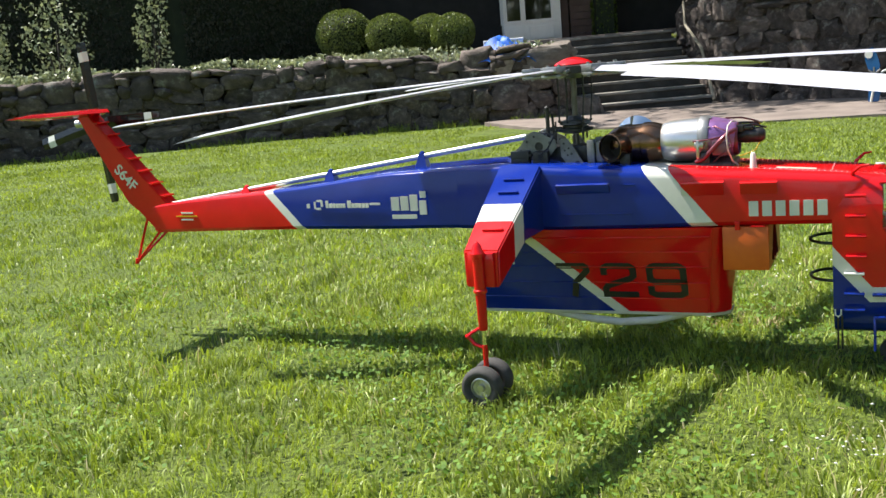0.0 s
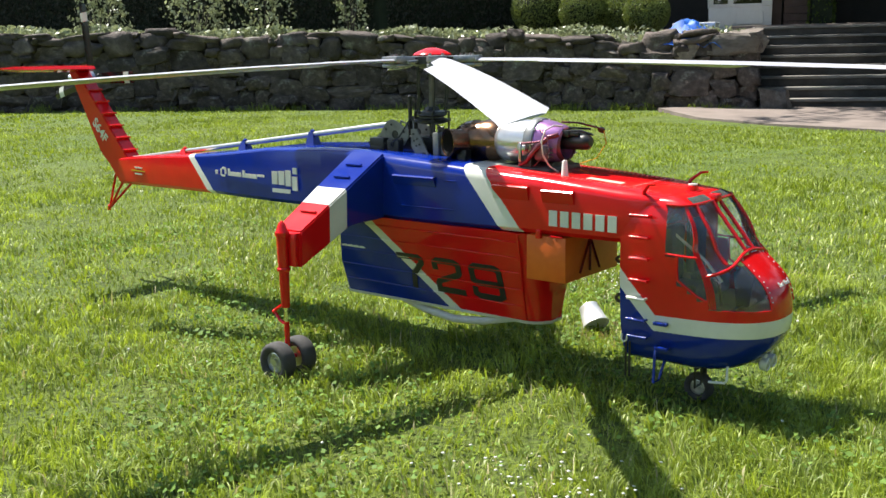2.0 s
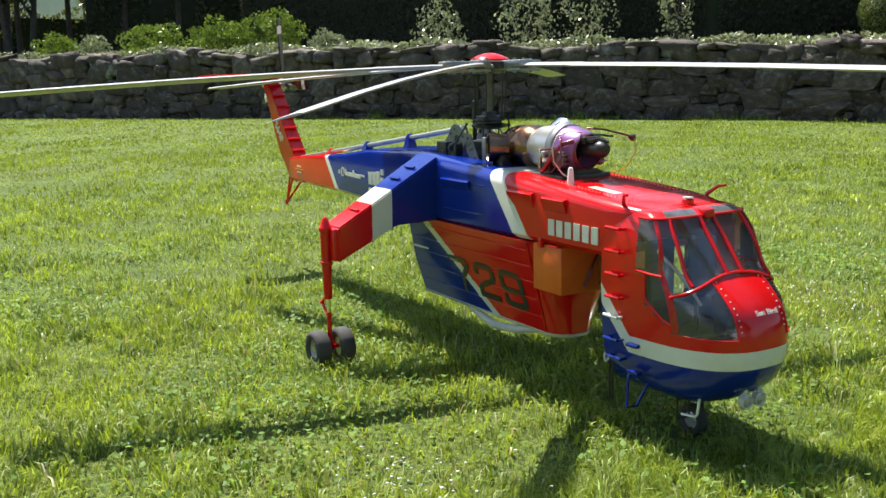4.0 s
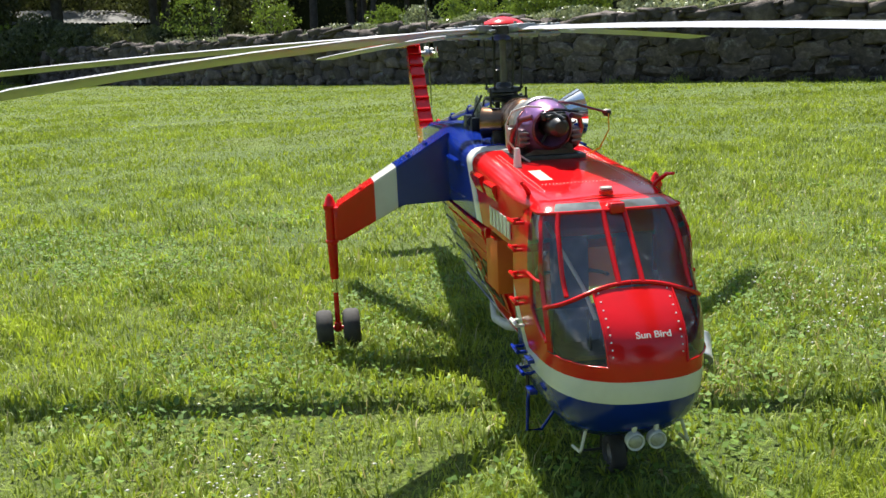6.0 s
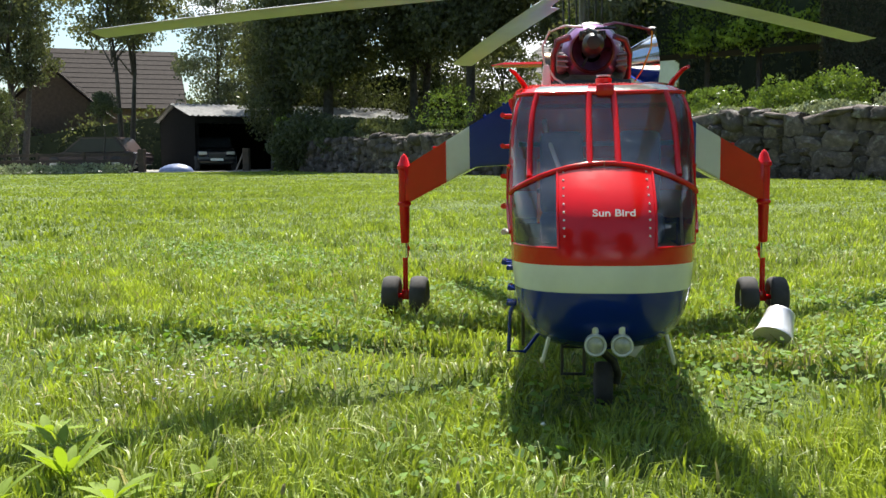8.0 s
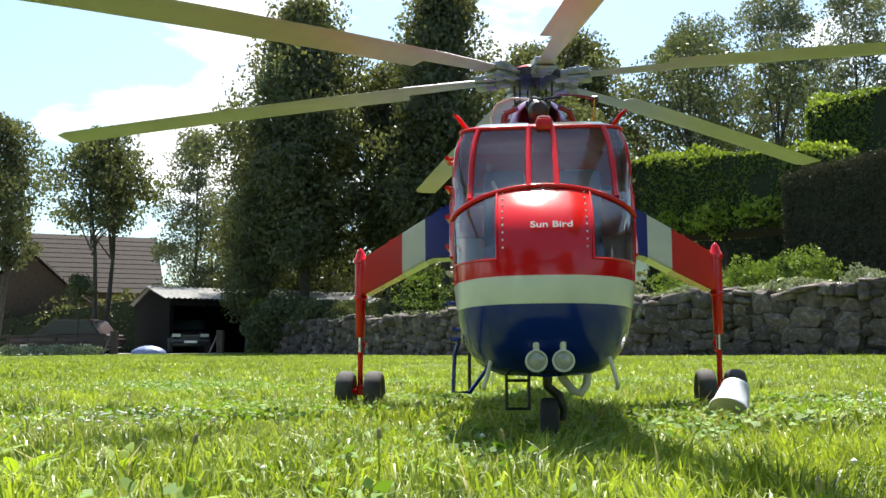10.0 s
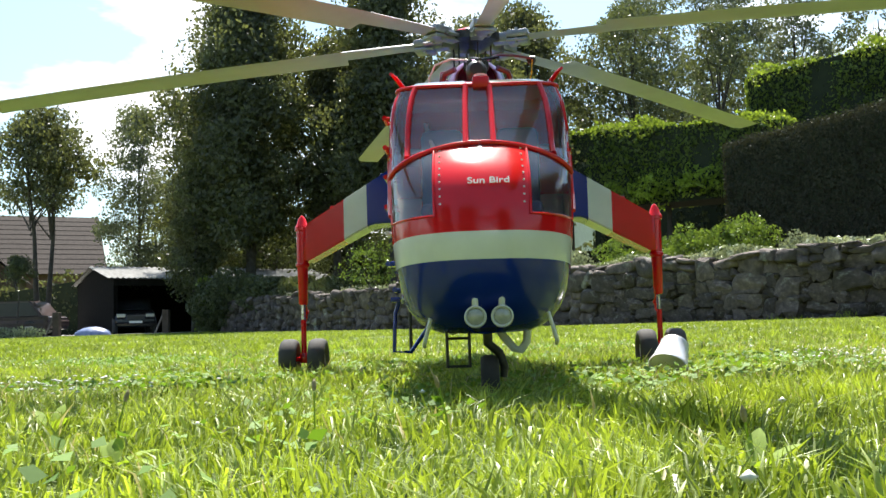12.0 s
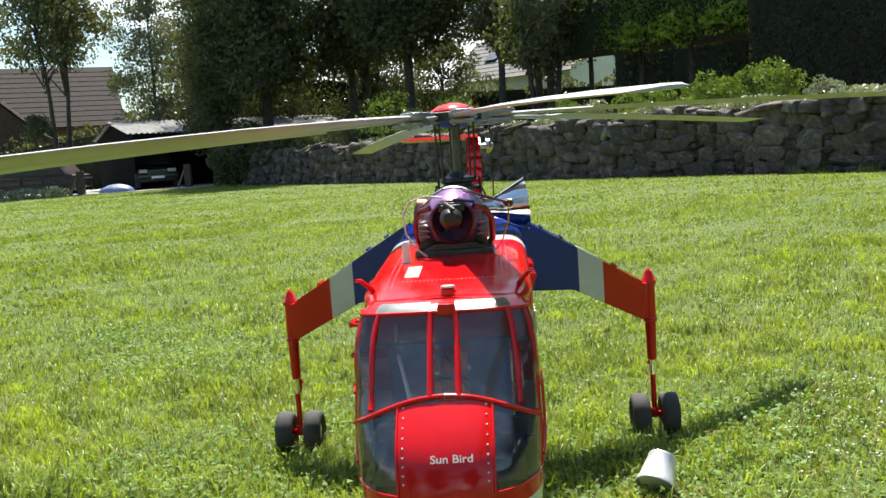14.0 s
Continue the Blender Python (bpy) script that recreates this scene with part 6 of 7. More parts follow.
def bush(name, label, at, rx, ry, rz, material, seed, leaves, leaf, category="shrub", tight=0.35):
    """A shrub: short stems and a rounded, uneven mass of leaves."""
    rng = np.random.default_rng(seed)
    t = thing(name, label, category, at)
    bm = bm_new()
    for k in range(5):
        a = k * 1.26 + seed
        tube(bm, [(0, 0, -0.05), (0.3 * rx * math.cos(a), 0.3 * ry * math.sin(a), rz * 0.7), (0.6 * rx * math.cos(a), 0.6 * ry * math.sin(a), rz * 1.3)], [0.02, 0.012, 0.004], 5)
    part("woody_base", bm, M_BARK, t)
    d = rng.normal(size=(leaves, 3))
    d /= np.linalg.norm(d, axis=1, keepdims=True)
    lump = 1 + tight * (np.sin(d[:, 0] * 5 + seed) * np.sin(d[:, 1] * 4.3 + 2 * seed) + 0.6 * np.sin(d[:, 2] * 7 + d[:, 0] * 6))
    pos = d * np.array([rx, ry, rz]) * lump[:, None] * rng.uniform(0.55, 1.0, (leaves, 1)) ** 0.4 + np.array([0, 0, rz])
    v, f = leaf_quads(rng, pos, leaf)
    bulk_mesh("foliage", v, f, material, t)
    return t


def ball(at, r, seed):
    """A clipped box ball: a painted-shade core under a dense skin of small leaves."""
    rng = np.random.default_rng(seed)
    t = thing("topiary_ball", "clipped round green box ball on the terrace", "topiary", at, 0, "box balls on the terrace")
    bm = bm_new()
    bmesh.ops.create_icosphere(bm, subdivisions=3, radius=r * 0.93)
    for v in bm.verts:
        v.co *= 1 + 0.05 * noise.noise(v.co * 3 / r + Vector((seed, 0, 0)))
        v.co.z *= 0.86
    part("shade_core", bm, M_INNER_SHADE, t, smooth=60)
    d = rng.normal(size=(9000, 3))
    d /= np.linalg.norm(d, axis=1, keepdims=True)
    rr = r * (0.95 + 0.06 * rng.uniform(size=9000) + 0.035 * np.sin(d[:, 0] * 6 + seed) * np.sin(d[:, 1] * 5))
    v, f = leaf_quads(rng, d * rr[:, None] * np.array([1, 1, 0.87]), 0.036)
    bulk_mesh("foliage", v, f, M_BOXBALL, t)


def hedge(name, label, path, width, height, material, seed, leaf=0.12, density=60, base=0.0, wavy=0.12):
    """A clipped hedge along a line: painted-shade core, leafy sides and top."""
    rng = np.random.default_rng(seed)
    t = thing(name, label, "hedge", (0, 0, 0))
    pts = [Vector((x, y)) for x, y in path]
    loops, vs = [], []
    for i, p in enumerate(pts):
        d = (pts[min(i + 1, len(pts) - 1)] - pts[max(i - 1, 0)]).normalized()
        nr = Vector((d.y, -d.x)) * width / 2
        h = height[i]
        z0 = gz(p.x, p.y) + base
        a, b = p - nr * 0.92, p + nr * 0.92
        loops.append([(a.x, a.y, z0), (a.x, a.y, z0 + h * 0.97), (b.x, b.y, z0 + h * 0.97), (b.x, b.y, z0)])
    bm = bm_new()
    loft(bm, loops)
    part("shade_core", bm, M_INNER_SHADE, t)
    pos = []
    for i in range(len(pts) - 1):
        a, b = pts[i], pts[i + 1]
        L = (b - a).length
        d = (b - a) / L
        nr = Vector((d.y, -d.x)) * width / 2
        n = int(L * (height[i] * 2 + width) * density)
        s = rng.uniform(0, 1, n)
        z0, h = gz(a.x, a.y) + base, height[i] + (height[i + 1] - height[i]) * s
        side = rng.uniform(0, 1, n) * (2 * h + width)
        w = wavy * (np.sin(s * L * 1.7 + seed) + 0.7 * np.sin(s * L * 4.1 + side * 2)) * 0.5 + rng.normal(0, 0.05, n)
        zz_ = np.where(side < h, side, np.where(side < h + width, h + w, 2 * h + width - side))
        off = np.where(side < h, -1.0 - w / width, np.where(side < h + width, (side - h) / width * 2 - 1, 1.0 + w / width))
        pos.append(np.stack([a.x + d.x * L * s + nr.x * off, a.y + d.y * L * s + nr.y * off, z0 + zz_], -1))
    p0, p1 = pts[0], pts[-1]
    for p, q in ((p0, pts[1]), (p1, pts[-2])):           # leafy ends
        d = (q - p).normalized()
        nr = Vector((d.y, -d.x)) * width / 2
        h = height[0] if p is p0 else height[-1]
        n = int(width * h * density * 1.5)
        o, z = rng.uniform(-1, 1, n), rng.uniform(0, h, n)
        pos.append(np.stack([p.x + nr.x * o - d.x * 0.05, p.y + nr.y * o - d.y * 0.05, gz(p.x, p.y) + base + z], -1))
    v, f = leaf_quads(rng, np.concatenate(pos), leaf)
    bulk_mesh("foliage", v, f, material, t)
    return t


# terrace behind the long wall
def offset_line(path, dist):
    pts = [Vector(p) for p in path]
    out = []
    for i, p in enumerate(pts):
        d = (pts[min(i + 1, len(pts) - 1)] - pts[max(i - 1, 0)]).normalized()
        out.append(p + Vector((d.y, -d.x)) * dist)
    return out


bm = bm_new()
wall_top = [0.95, 1.0, 1.05, 1.07, 1.05, 1.03, 1.0, 0.9, 0.8]
rows = []
for dist, lift in ((0.40, 0.0), (1.2, 0.12), (4.0, 0.20), (14.0, 0.25)):
    rows.append([bm.verts.new((p.x, p.y, terrace_z(w[0]) + h + lift)) for p, w, h in zip(offset_line(WALL, dist), WALL, wall_top)])
for r0, r1 in zip(rows, rows[1:]):
    for k in range(len(r0) - 1):
        bm.faces.new([r0[k], r0[k + 1], r1[k + 1], r1[k]])
tagged(part("terrace_bed", bm, M_SOIL, smooth=60), "raised soil bed behind the stone wall", "planting bed", kind="structure")

# low pale ground cover spilling over the wall's top
rng = np.random.default_rng(11)
pos = []
for i in range(len(WALL) - 1):
    a, b = Vector(WALL[i]), Vector(WALL[i + 1])
    L = (b - a).length
    d = (b - a) / L
    nr = Vector((d.y, -d.x))
    n = int(L * (1150 if i < 6 else 300) * (0.35 if i == 0 else 1.0))
    s, o = rng.uniform(0, 1, n), 0.12 + 1.5 * rng.uniform(0, 1, n) ** 1.5
    lump = 0.5 + 0.5 * np.sin(s * L * 2.3 + i) * np.sin(s * L * 0.9 + o * 2)
    z = terrace_z(a.x) + (terrace_z(b.x) - terrace_z(a.x)) * s + wall_top[i] + (wall_top[i + 1] - wall_top[i]) * s + 0.02 + rng.uniform(0, 1, n) * (0.06 + 0.22 * lump)
    pos.append(np.stack([a.x + d.x * L * s + nr.x * o, a.y + d.y * L * s + nr.y * o, z], -1))
v, f = leaf_quads(rng, np.concatenate(pos), 0.080, 0.9)
tagged(bulk_mesh("ground_cover", v, f, M_COVER), "pale variegated ground cover along the wall top", "ground cover", kind="stuff")

for (x, y), r, s in (((-8.6, 13.6), 0.56, 1), ((-7.62, 13.55), 0.46, 2), ((-7.0, 14.0), 0.43, 3), ((-6.32, 13.5), 0.40, 4)):
    ball((x, y, gz(x, y) + 1.20 + r * 0.8), r, s)
for k, (x, y, rx, rz_, mat, n) in enumerate(((-17.6, 4.5, 0.55, 0.38, M_SHRUB, 1500), (-17.3, 5.5, 0.62, 0.46, M_SHRUB, 1800), (-16.2, 6.3, 0.35, 0.26, M_COVER, 600), (-18.6, 3.4, 0.6, 0.36, M_SHRUB, 1100),
                                             (-14.4, 7.9, 0.40, 0.50, M_COVER, 420), (-13.0, 9.0, 0.55, 0.65, M_COVER, 520), (-11.9, 9.6, 0.45, 0.80, M_COVER, 380), (-10.6, 10.5, 0.30, 0.75, M_COVER, 260),
                                             (-21.5, 1.9, 0.45, 0.3, M_SHRUB, 700), (-20.0, 2.4, 0.3, 0.28, M_COVER, 400), (-24.5, -0.9, 0.6, 0.5, M_SHRUB, 700), (-27.5, -3.2, 0.8, 0.7, M_SHRUB, 900))):
    bush("shrub", "loose leafy green shrub on the planted terrace", (x, y, gz(x, y) + 1.02), rx, rx, rz_, mat, 20 + k, int(n * 1.9), 0.075)

hedge("yew_hedge", "tall dense clipped dark yew hedge", [(-22.5, 7.2), (-17.3, 9.9), (-12.0, 12.9), (-9.9, 15.2)], 1.6, [3.42, 3.40, 3.8, 4.2], M_YEW, 5, 0.075, 700, 0.9, 0.03)
hedge("pleached_hedge", "high clipped hornbeam hedge with sunlit top", [(-28.4, 0.9), (-26.4, 4.0), (-24.4, 7.6), (-23.7, 8.8)], 1.6, [2.35, 2.35, 2.15, 2.0], M_HEDGE, 6, 0.12, 330, 3.15, 0.3)
hedge("pleached_hedge", "high clipped hornbeam hedge with sunlit top", [(-26.6, 8.6), (-25.4, 11.6), (-22.0, 17.5)], 1.8, [1.75, 2.2, 2.6], M_HEDGE, 7, 0.12, 300, 5.2, 0.35)
for k, (x, y, r, hz) in enumerate(((-34.0, -9.9, 0.95, 0.86), (-33.6, -9.0, 1.1, 0.98), (-32.3, -7.4, 1.05, 0.84), (-31.0, -6.0, 0.95, 0.76), (-29.8, -4.8, 0.85, 0.70))):
    bush("garden_bush", "dense rounded green bush at the end of the stone wall", (x, y, gz(x, y) + 0.12), r, r, hz, M_LEAF_MID, 140 + k, 6500, 0.12, "bush", 0.18)
for k, (x, y, h) in enumerate(((-28.9, 1.9, 3.6), (-27.7, 3.1, 3.6), (-26.4, 4.4, 3.6), (-25.4, 5.7, 3.6), (-26.4, 9.4, 5.2), (-25.6, 11.4, 5.2))):
    tr = thing("hedge_trunk", "slim bare trunk carrying the pleached hedge", "trunk", (x, y, gz(x, y) + 0.8), 0, "pleached hedge trunks")
    bm = bm_new()
    tube(bm, [(0, 0, -0.2), (0.04, 0.03 * (k % 3), h * 0.5), (0.0, 0.05, h)], [0.09, 0.075, 0.06], 8)
    for j in range(3):
        tube(bm, [(0, 0.02, h * (0.62 + 0.1 * j)), (0.15, 0.5 * (-1) ** j, h * (0.85 + 0.08 * j))], [0.035, 0.015], 6)
    part("trunk", bm, M_BARK, tr, smooth=60)
for k, (x, y, z, r) in enumerate(((-24.9, 5.2, 3.6, 0.62), (-24.3, 6.3, 3.75, 0.55), (-25.6, 4.1, 3.6, 0.50))):
    bush("leafy_suckers", "bright young leaves sprouting under the pleached hedge", (x, y, z), r, r, r * 0.6, M_YOUNG, 170 + k, 1100, 0.12, "shoots", 0.5)
hedge("laurel_hedge", "dark laurel hedge behind the pleached trees", [(-33.5, 5.0), (-30.0, 8.5), (-25.0, 13.0)], 1.4, [3.2, 3.6, 4.2], M_LEAF_DARK, 43, 0.17, 70, 0.8, 0.5)
hedge("backdrop_hedge", "dark hedge behind the upper garden", [(5.0, 15.2), (1.0, 16.6), (-1.6, 17.8)], 1.4, [3.6, 3.6, 3.4], M_YEW, 9, 0.12, 60, 1.0, 0.1)
hedge("boundary_hedge", "dark overgrown hedge along the far boundary", [(-49.0, -32.0), (-48.5, -16.0), (-47.5, -8.0), (-46.0, -3.0), (-43.0, 6.0), (-36.0, 20.0)], 2.0, [1.5, 3.6, 4.6, 3.4, 3.0, 3.6], M_LEAF_DARK, 41, 0.22, 42, 0.0, 0.9)
bush("shrub", "leafy hedge shrub by the garden gate", (-34.6, -9.9, gz(-35, -11)), 0.9, 0.9, 0.95, M_HEDGE, 60, 2500, 0.13)

TREES = [  # x, y, height, crown radius, crown base, leaf material, leaves, leaf size, clump, trunk radius, gap
    (-39.0, -18.8, 9.6, 1.85, 5.5, M_LEAF_DARK, 4200, 0.21, 0.8, 0.13, 0.1), (-44.5, -16.5, 10.9, 1.9, 2.2, M_LEAF_LIGHT, 8500, 0.19, 0.8, 0.12, 0.1),
    (-37.0, -9.2, 14.3, 3.5, 3.5, M_LEAF_DARK, 17000, 0.24, 1.05, 0.24, 0.0), (-38.5, -5.6, 11.9, 2.0, 4.2, M_LEAF_DARK, 10000, 0.22, 0.85, 0.20, 0.0),
    (-36.0, -3.2, 14.4, 2.5, 4.4, M_LEAF_DARK, 13000, 0.24, 1.05, 0.22, 0.0), (-40.5, -12.0, 9.9, 1.7, 3.0, M_LEAF_DARK, 6500, 0.21, 0.8, 0.18, 0.0),
    (-37.4, 2.2, 12.6, 2.7, 3.8, M_LEAF_DARK, 9000, 0.21, 0.8, 0.18, 0.0), (-33.5, 0.4, 11.0, 2.0, 4.4, M_LEAF_DARK, 6000, 0.2, 0.75, 0.16, 0.1),
    (-36.5, 6.6, 12.4, 2.6, 3.8, M_LEAF_MID, 8000, 0.20, 0.8, 0.17, 0.05), (-41.0, 7.9, 14.6, 2.3, 5.0, M_LEAF_LIGHT, 8200, 0.19, 0.7, 0.13, 0.05),
    (-40.4, 11.4, 15.8, 2.6, 4.5, M_LEAF_LIGHT, 10500, 0.19, 0.7, 0.14, 0.05), (-39.8, 14.6, 15.6, 2.5, 4.5, M_LEAF_LIGHT, 10500, 0.19, 0.7, 0.14, 0.0),
    (-38.2, 18.2, 13.8, 2.8, 4.0, M_LEAF_MID, 7000, 0.2, 0.75, 0.15, 0.1), (-33.5, 9.4, 10.6, 2.2, 3.0, M_LEAF_MID, 6000, 0.18, 0.7, 0.14, 0.0),
    (-31.0, 17.5, 11.0, 2.8, 3.0, M_LEAF_DARK, 8000, 0.2, 0.8, 0.18, 0.0), (-45.0, -27.3, 12.0, 2.0, 4.6, M_LEAF_DARK, 7000, 0.22, 0.8, 0.18, 0.1),
    (-46.0, -14.0, 9.4, 1.7, 1.8, M_LEAF_LIGHT, 6500, 0.20, 0.7, 0.12, 0.1), (-47.5, -15.2, 6.4, 2.2, 1.0, M_LEAF_MID, 6000, 0.2, 0.7, 0.12, 0.0),
    (-26.0, 1.6, 6.8, 1.2, 2.6, M_LEAF_DARK, 2600, 0.16, 0.55, 0.10, 0.0), (-36.5, -18.7, 3.0, 0.55, 2.15, M_LEAF_MID, 1500, 0.12, 0.35, 0.045, 0.0), (-36.2, -11.3, 6.4, 1.0, 1.0, M_LEAF_DARK, 3200, 0.17, 0.6, 0.10, 0.0), (-45.2, -10.4, 7.6, 2.3, 0.8, M_LEAF_MID, 8000, 0.2, 0.8, 0.12, 0.0),
    (-45.0, -5.6, 6.6, 2.2, 0.6, M_LEAF_MID, 8000, 0.2, 0.8, 0.12, 0.0), (-42.6, -2.2, 5.2, 1.5, 0.6, M_LEAF_MID, 5000, 0.18, 0.7, 0.10, 0.0), (-36.6, -23.4, 3.2, 0.9, 0.9, M_LEAF_MID, 2600, 0.13, 0.45, 0.06, 0.0),
]
for k, (x, y, h, r, cb, mat, n, lf, cl_, tr, gp) in enumerate(TREES):
    lab = ("tall dark broadleaf garden tree behind the wall" if mat is M_LEAF_DARK else "airy pale-leaved tree with the sky showing through" if mat is M_LEAF_LIGHT else "green broadleaf tree behind the hedges")
    tree("tree", lab, (x, y, gz(x, y) + 0.2), h, r, cb, mat, 100 + k, int(n * (3.4 if mat is M_LEAF_DARK else 2.0)), lf * 0.80, cl_, 1 if k % 3 else 2, tr, gp, 0.40 if h > 14.2 and mat is M_LEAF_DARK else 0.0)

# unseen trees, added so their crowns cast shade on steps, path and upper wall
for k, (x, y, h, r, cb) in enumerate(((-1.9, 14.9, 11.0, 5.2, 4.4), (1.9, 13.4, 10.0, 4.8, 4.4))):
    tree("shade_tree", "tall leafy tree shading the steps and upper wall", (x, y, 1.2), h, r, cb, M_LEAF_DARK, 300 + k, 36000, 0.27, 0.9, 1, 0.13, 0.0)

# trees on the near side of the garden, which the canopy mirrors
for k, (x, y, h, r, cb) in enumerate(((14.0, -9.0, 9.0, 3.0, 1.8), (16.5, -2.8, 9.5, 2.6, 2.0), (17.5, 5.0, 9.0, 2.6, 2.0), (12.0, -14.5, 9.0, 3.2, 1.6))):
    tree("tree", "dark broadleaf tree on the near side of the lawn", (x, y, 0.0), h, r, cb, M_LEAF_DARK, 400 + k, 9000, 0.34, 1.1, 1, 0.2, 0.0)

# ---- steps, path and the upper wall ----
# risers are the same concrete; their shade is put into this darker colour
M_SHADED_RISER = mottled("shaded_riser", (0.030, 0.027, 0.024), (0.085, 0.078, 0.070), 4, 0.95, bump_scale=30, bump_d=0.006)
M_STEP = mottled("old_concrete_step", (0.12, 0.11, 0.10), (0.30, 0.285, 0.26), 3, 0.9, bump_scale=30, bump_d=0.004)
M_PATH = mottled("pale_paving", (0.135, 0.108, 0.095), (0.25, 0.205, 0.18), 2, 0.9, bump_scale=30, bump_d=0.004)
RISE, TREAD = 0.163, 0.36
flight = thing("garden_steps", "flight of eight worn concrete garden steps", "steps", (-2.78, 12.85, 0.02), 24.8)
for k in range(8):
    bm = bm_new()
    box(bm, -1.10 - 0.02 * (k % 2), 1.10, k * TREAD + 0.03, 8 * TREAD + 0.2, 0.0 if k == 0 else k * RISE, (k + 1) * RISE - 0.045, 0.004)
    stair = part("step", bm, M_SHADED_RISER, flight, "concrete riser, coloured dark for its shade", 35)
    bm = bm_new()
    box(bm, -1.12, 1.10, k * TREAD - 0.02 + 0.012 * (k % 3), (k + 1) * TREAD + 0.05, (k + 1) * RISE - 0.043, (k + 1) * RISE, 0.010)
    part("tread", bm, M_STEP, stair, "worn tread, paler than the shade-coloured riser", 35)
bm = bm_new()
box(bm, -1.5, 1.25, 8 * TREAD - 0.06, 8 * TREAD + 1.3, 7.6 * RISE, 8 * RISE + 0.035, 0.01)
part("landing", bm, M_PATH, flight, "pale landing slab", 35)
bm = bm_new()
vs = [[bm.verts.new((x, y, gz(x, y) + dz)) for x, y in PATH_EDGE] for dz in (-0.12, 0.03)]
bm.faces.new(vs[1])
for k in range(len(PATH_EDGE)):
    j = (k + 1) % len(PATH_EDGE)
    bm.faces.new([vs[0][k], vs[0][j], vs[1][j], vs[1][k]])
bmesh.ops.triangulate(bm, faces=bm.faces[:])
tagged(part("path", bm, M_PATH), "pale paved path at the foot of the steps", "path", kind="structure")
stone_wall("wall_upper", "shaded rough stone wall beside the steps", [(7.5, 9.3), (2.0, 11.5), (-0.4, 12.8), (-1.62, 13.45), (-2.75, 15.9)], [1.25, 1.35, 1.55, 1.6, 1.75], 17, 0.22, 0.55, (3.0, 14.0), 0.5)
bm = bm_new()
vs = [bm.verts.new(p) for p in ((7.5, 9.7, 1.25), (2.2, 11.9, 1.35), (-0.2, 13.2, 1.5), (-1.35, 13.8, 1.5), (-2.5, 16.0, 1.36), (-4.6, 16.2, 1.33), (-9.0, 14.6, 1.33), (-10.0, 24.0, 1.45), (8.0, 24.0, 1.5))]
bm.faces.new(vs)
tagged(part("upper_ground", bm, M_SOIL), "level upper garden by the house", "ground", kind="structure")
bm = bm_new()
tube(bm, [(-1.75, 13.3, 0.1), (-2.0, 13.75, 0.95), (-2.35, 14.3, 1.35), (-2.4, 14.5, 1.75)], [0.03, 0.028, 0.024, 0.02], 8)
tagged(part("dead_branch", bm, mottled("pale_dry_wood", (0.22, 0.19, 0.14), (0.36, 0.32, 0.25), 8, 0.9)), "pale dry branch leaning beside the steps", "branch")

# a pale boulder crowning the wall's end and a squared block at its foot
for label, m, k in (("pale flat boulder crowning the end of the wall", pose(-4.12, 12.12, 1.03, 4, -3, 18) @ Matrix.Diagonal((0.86, 0.50, 0.34, 1)), 3),
                    ("squared pale stone block at the foot of the steps", pose(-3.55, 12.28, 0.17, 0, 2, 20) @ Matrix.Diagonal((0.40, 0.40, 0.34, 1)), 7),
                    ("small pale stone under the tarpaulin", pose(-4.78, 11.86, 0.92, 8, 20, 10) @ Matrix.Diagonal((0.34, 0.34, 0.32, 1)), 11)):
    me = ROCKS[k].copy()
    me.materials.clear()
    me.materials.append(M_PALEROCK)
    ob = new("boulder", me)
    ob.matrix_world = m
    tagged(ob, label, "boulder")
# house front above the steps
M_WHITEWOOD = mottled("white_joinery", (0.66, 0.64, 0.60), (0.76, 0.74, 0.70), 4, 0.5, bump_d=0.0005)
M_SIDING = mottled("brown_weatherboard", (0.09, 0.055, 0.045), (0.15, 0.095, 0.08), 5, 0.75, bump_scale=30, bump_d=0.002)
M_UNLIT_ROOM = mottled("unlit_room_black", (0.010, 0.009, 0.008), (0.022, 0.02, 0.018), 4, 0.9, bump_d=0)
house = thing("garden_house", "brown boarded house with a white bay window and entrance", "house", (-4.25, 17.24, 1.34), 24.8)
# near-black sheet stands in for shade inside the house and beside the bay
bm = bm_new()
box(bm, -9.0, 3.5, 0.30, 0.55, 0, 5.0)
part("wall", bm, M_UNLIT_ROOM, house)
for k in range(30):
    bm = bm_new()
    box(bm, -0.96, -0.47, 0.12, 0.31, k * 0.14, k * 0.14 + 0.133, 0.0, Matrix.Identity(4))
    part("weatherboard", bm, M_SIDING, house)
bm = bm_new()
box(bm, -1.20, -1.00, 0.10, 0.31, 0, 4.2)
part("door_frame", bm, M_SIDING, house)
bm = bm_new()
box(bm, -2.37, -1.21, -0.35, 0.31, 0, 0.42, 0.01)
bay = part("bay_base", bm, M_WHITEWOOD, house, "white panelled bay base", 35)
for x0, x1 in ((-2.37, -2.29), (-2.02, -1.92), (-1.40, -1.21)):
    bm = bm_new()
    box(bm, x0, x1, -0.37, -0.25, 0.42, 4.2, 0.01)
    part("bay_post", bm, M_WHITEWOOD, house)
for x0, x1 in ((-2.29, -2.02), (-1.92, -1.40)):
    bm = bm_new()
    box(bm, x0, x1, -0.33, -0.32, 0.42, 4.0)
    part("pane", bm, M_PANE, house, "bay window pane")
    bm = bm_new()
    box(bm, x0, x1, -0.36, -0.28, 0.40, 0.47, 0.005)
    part("sill", bm, M_WHITEWOOD, house)
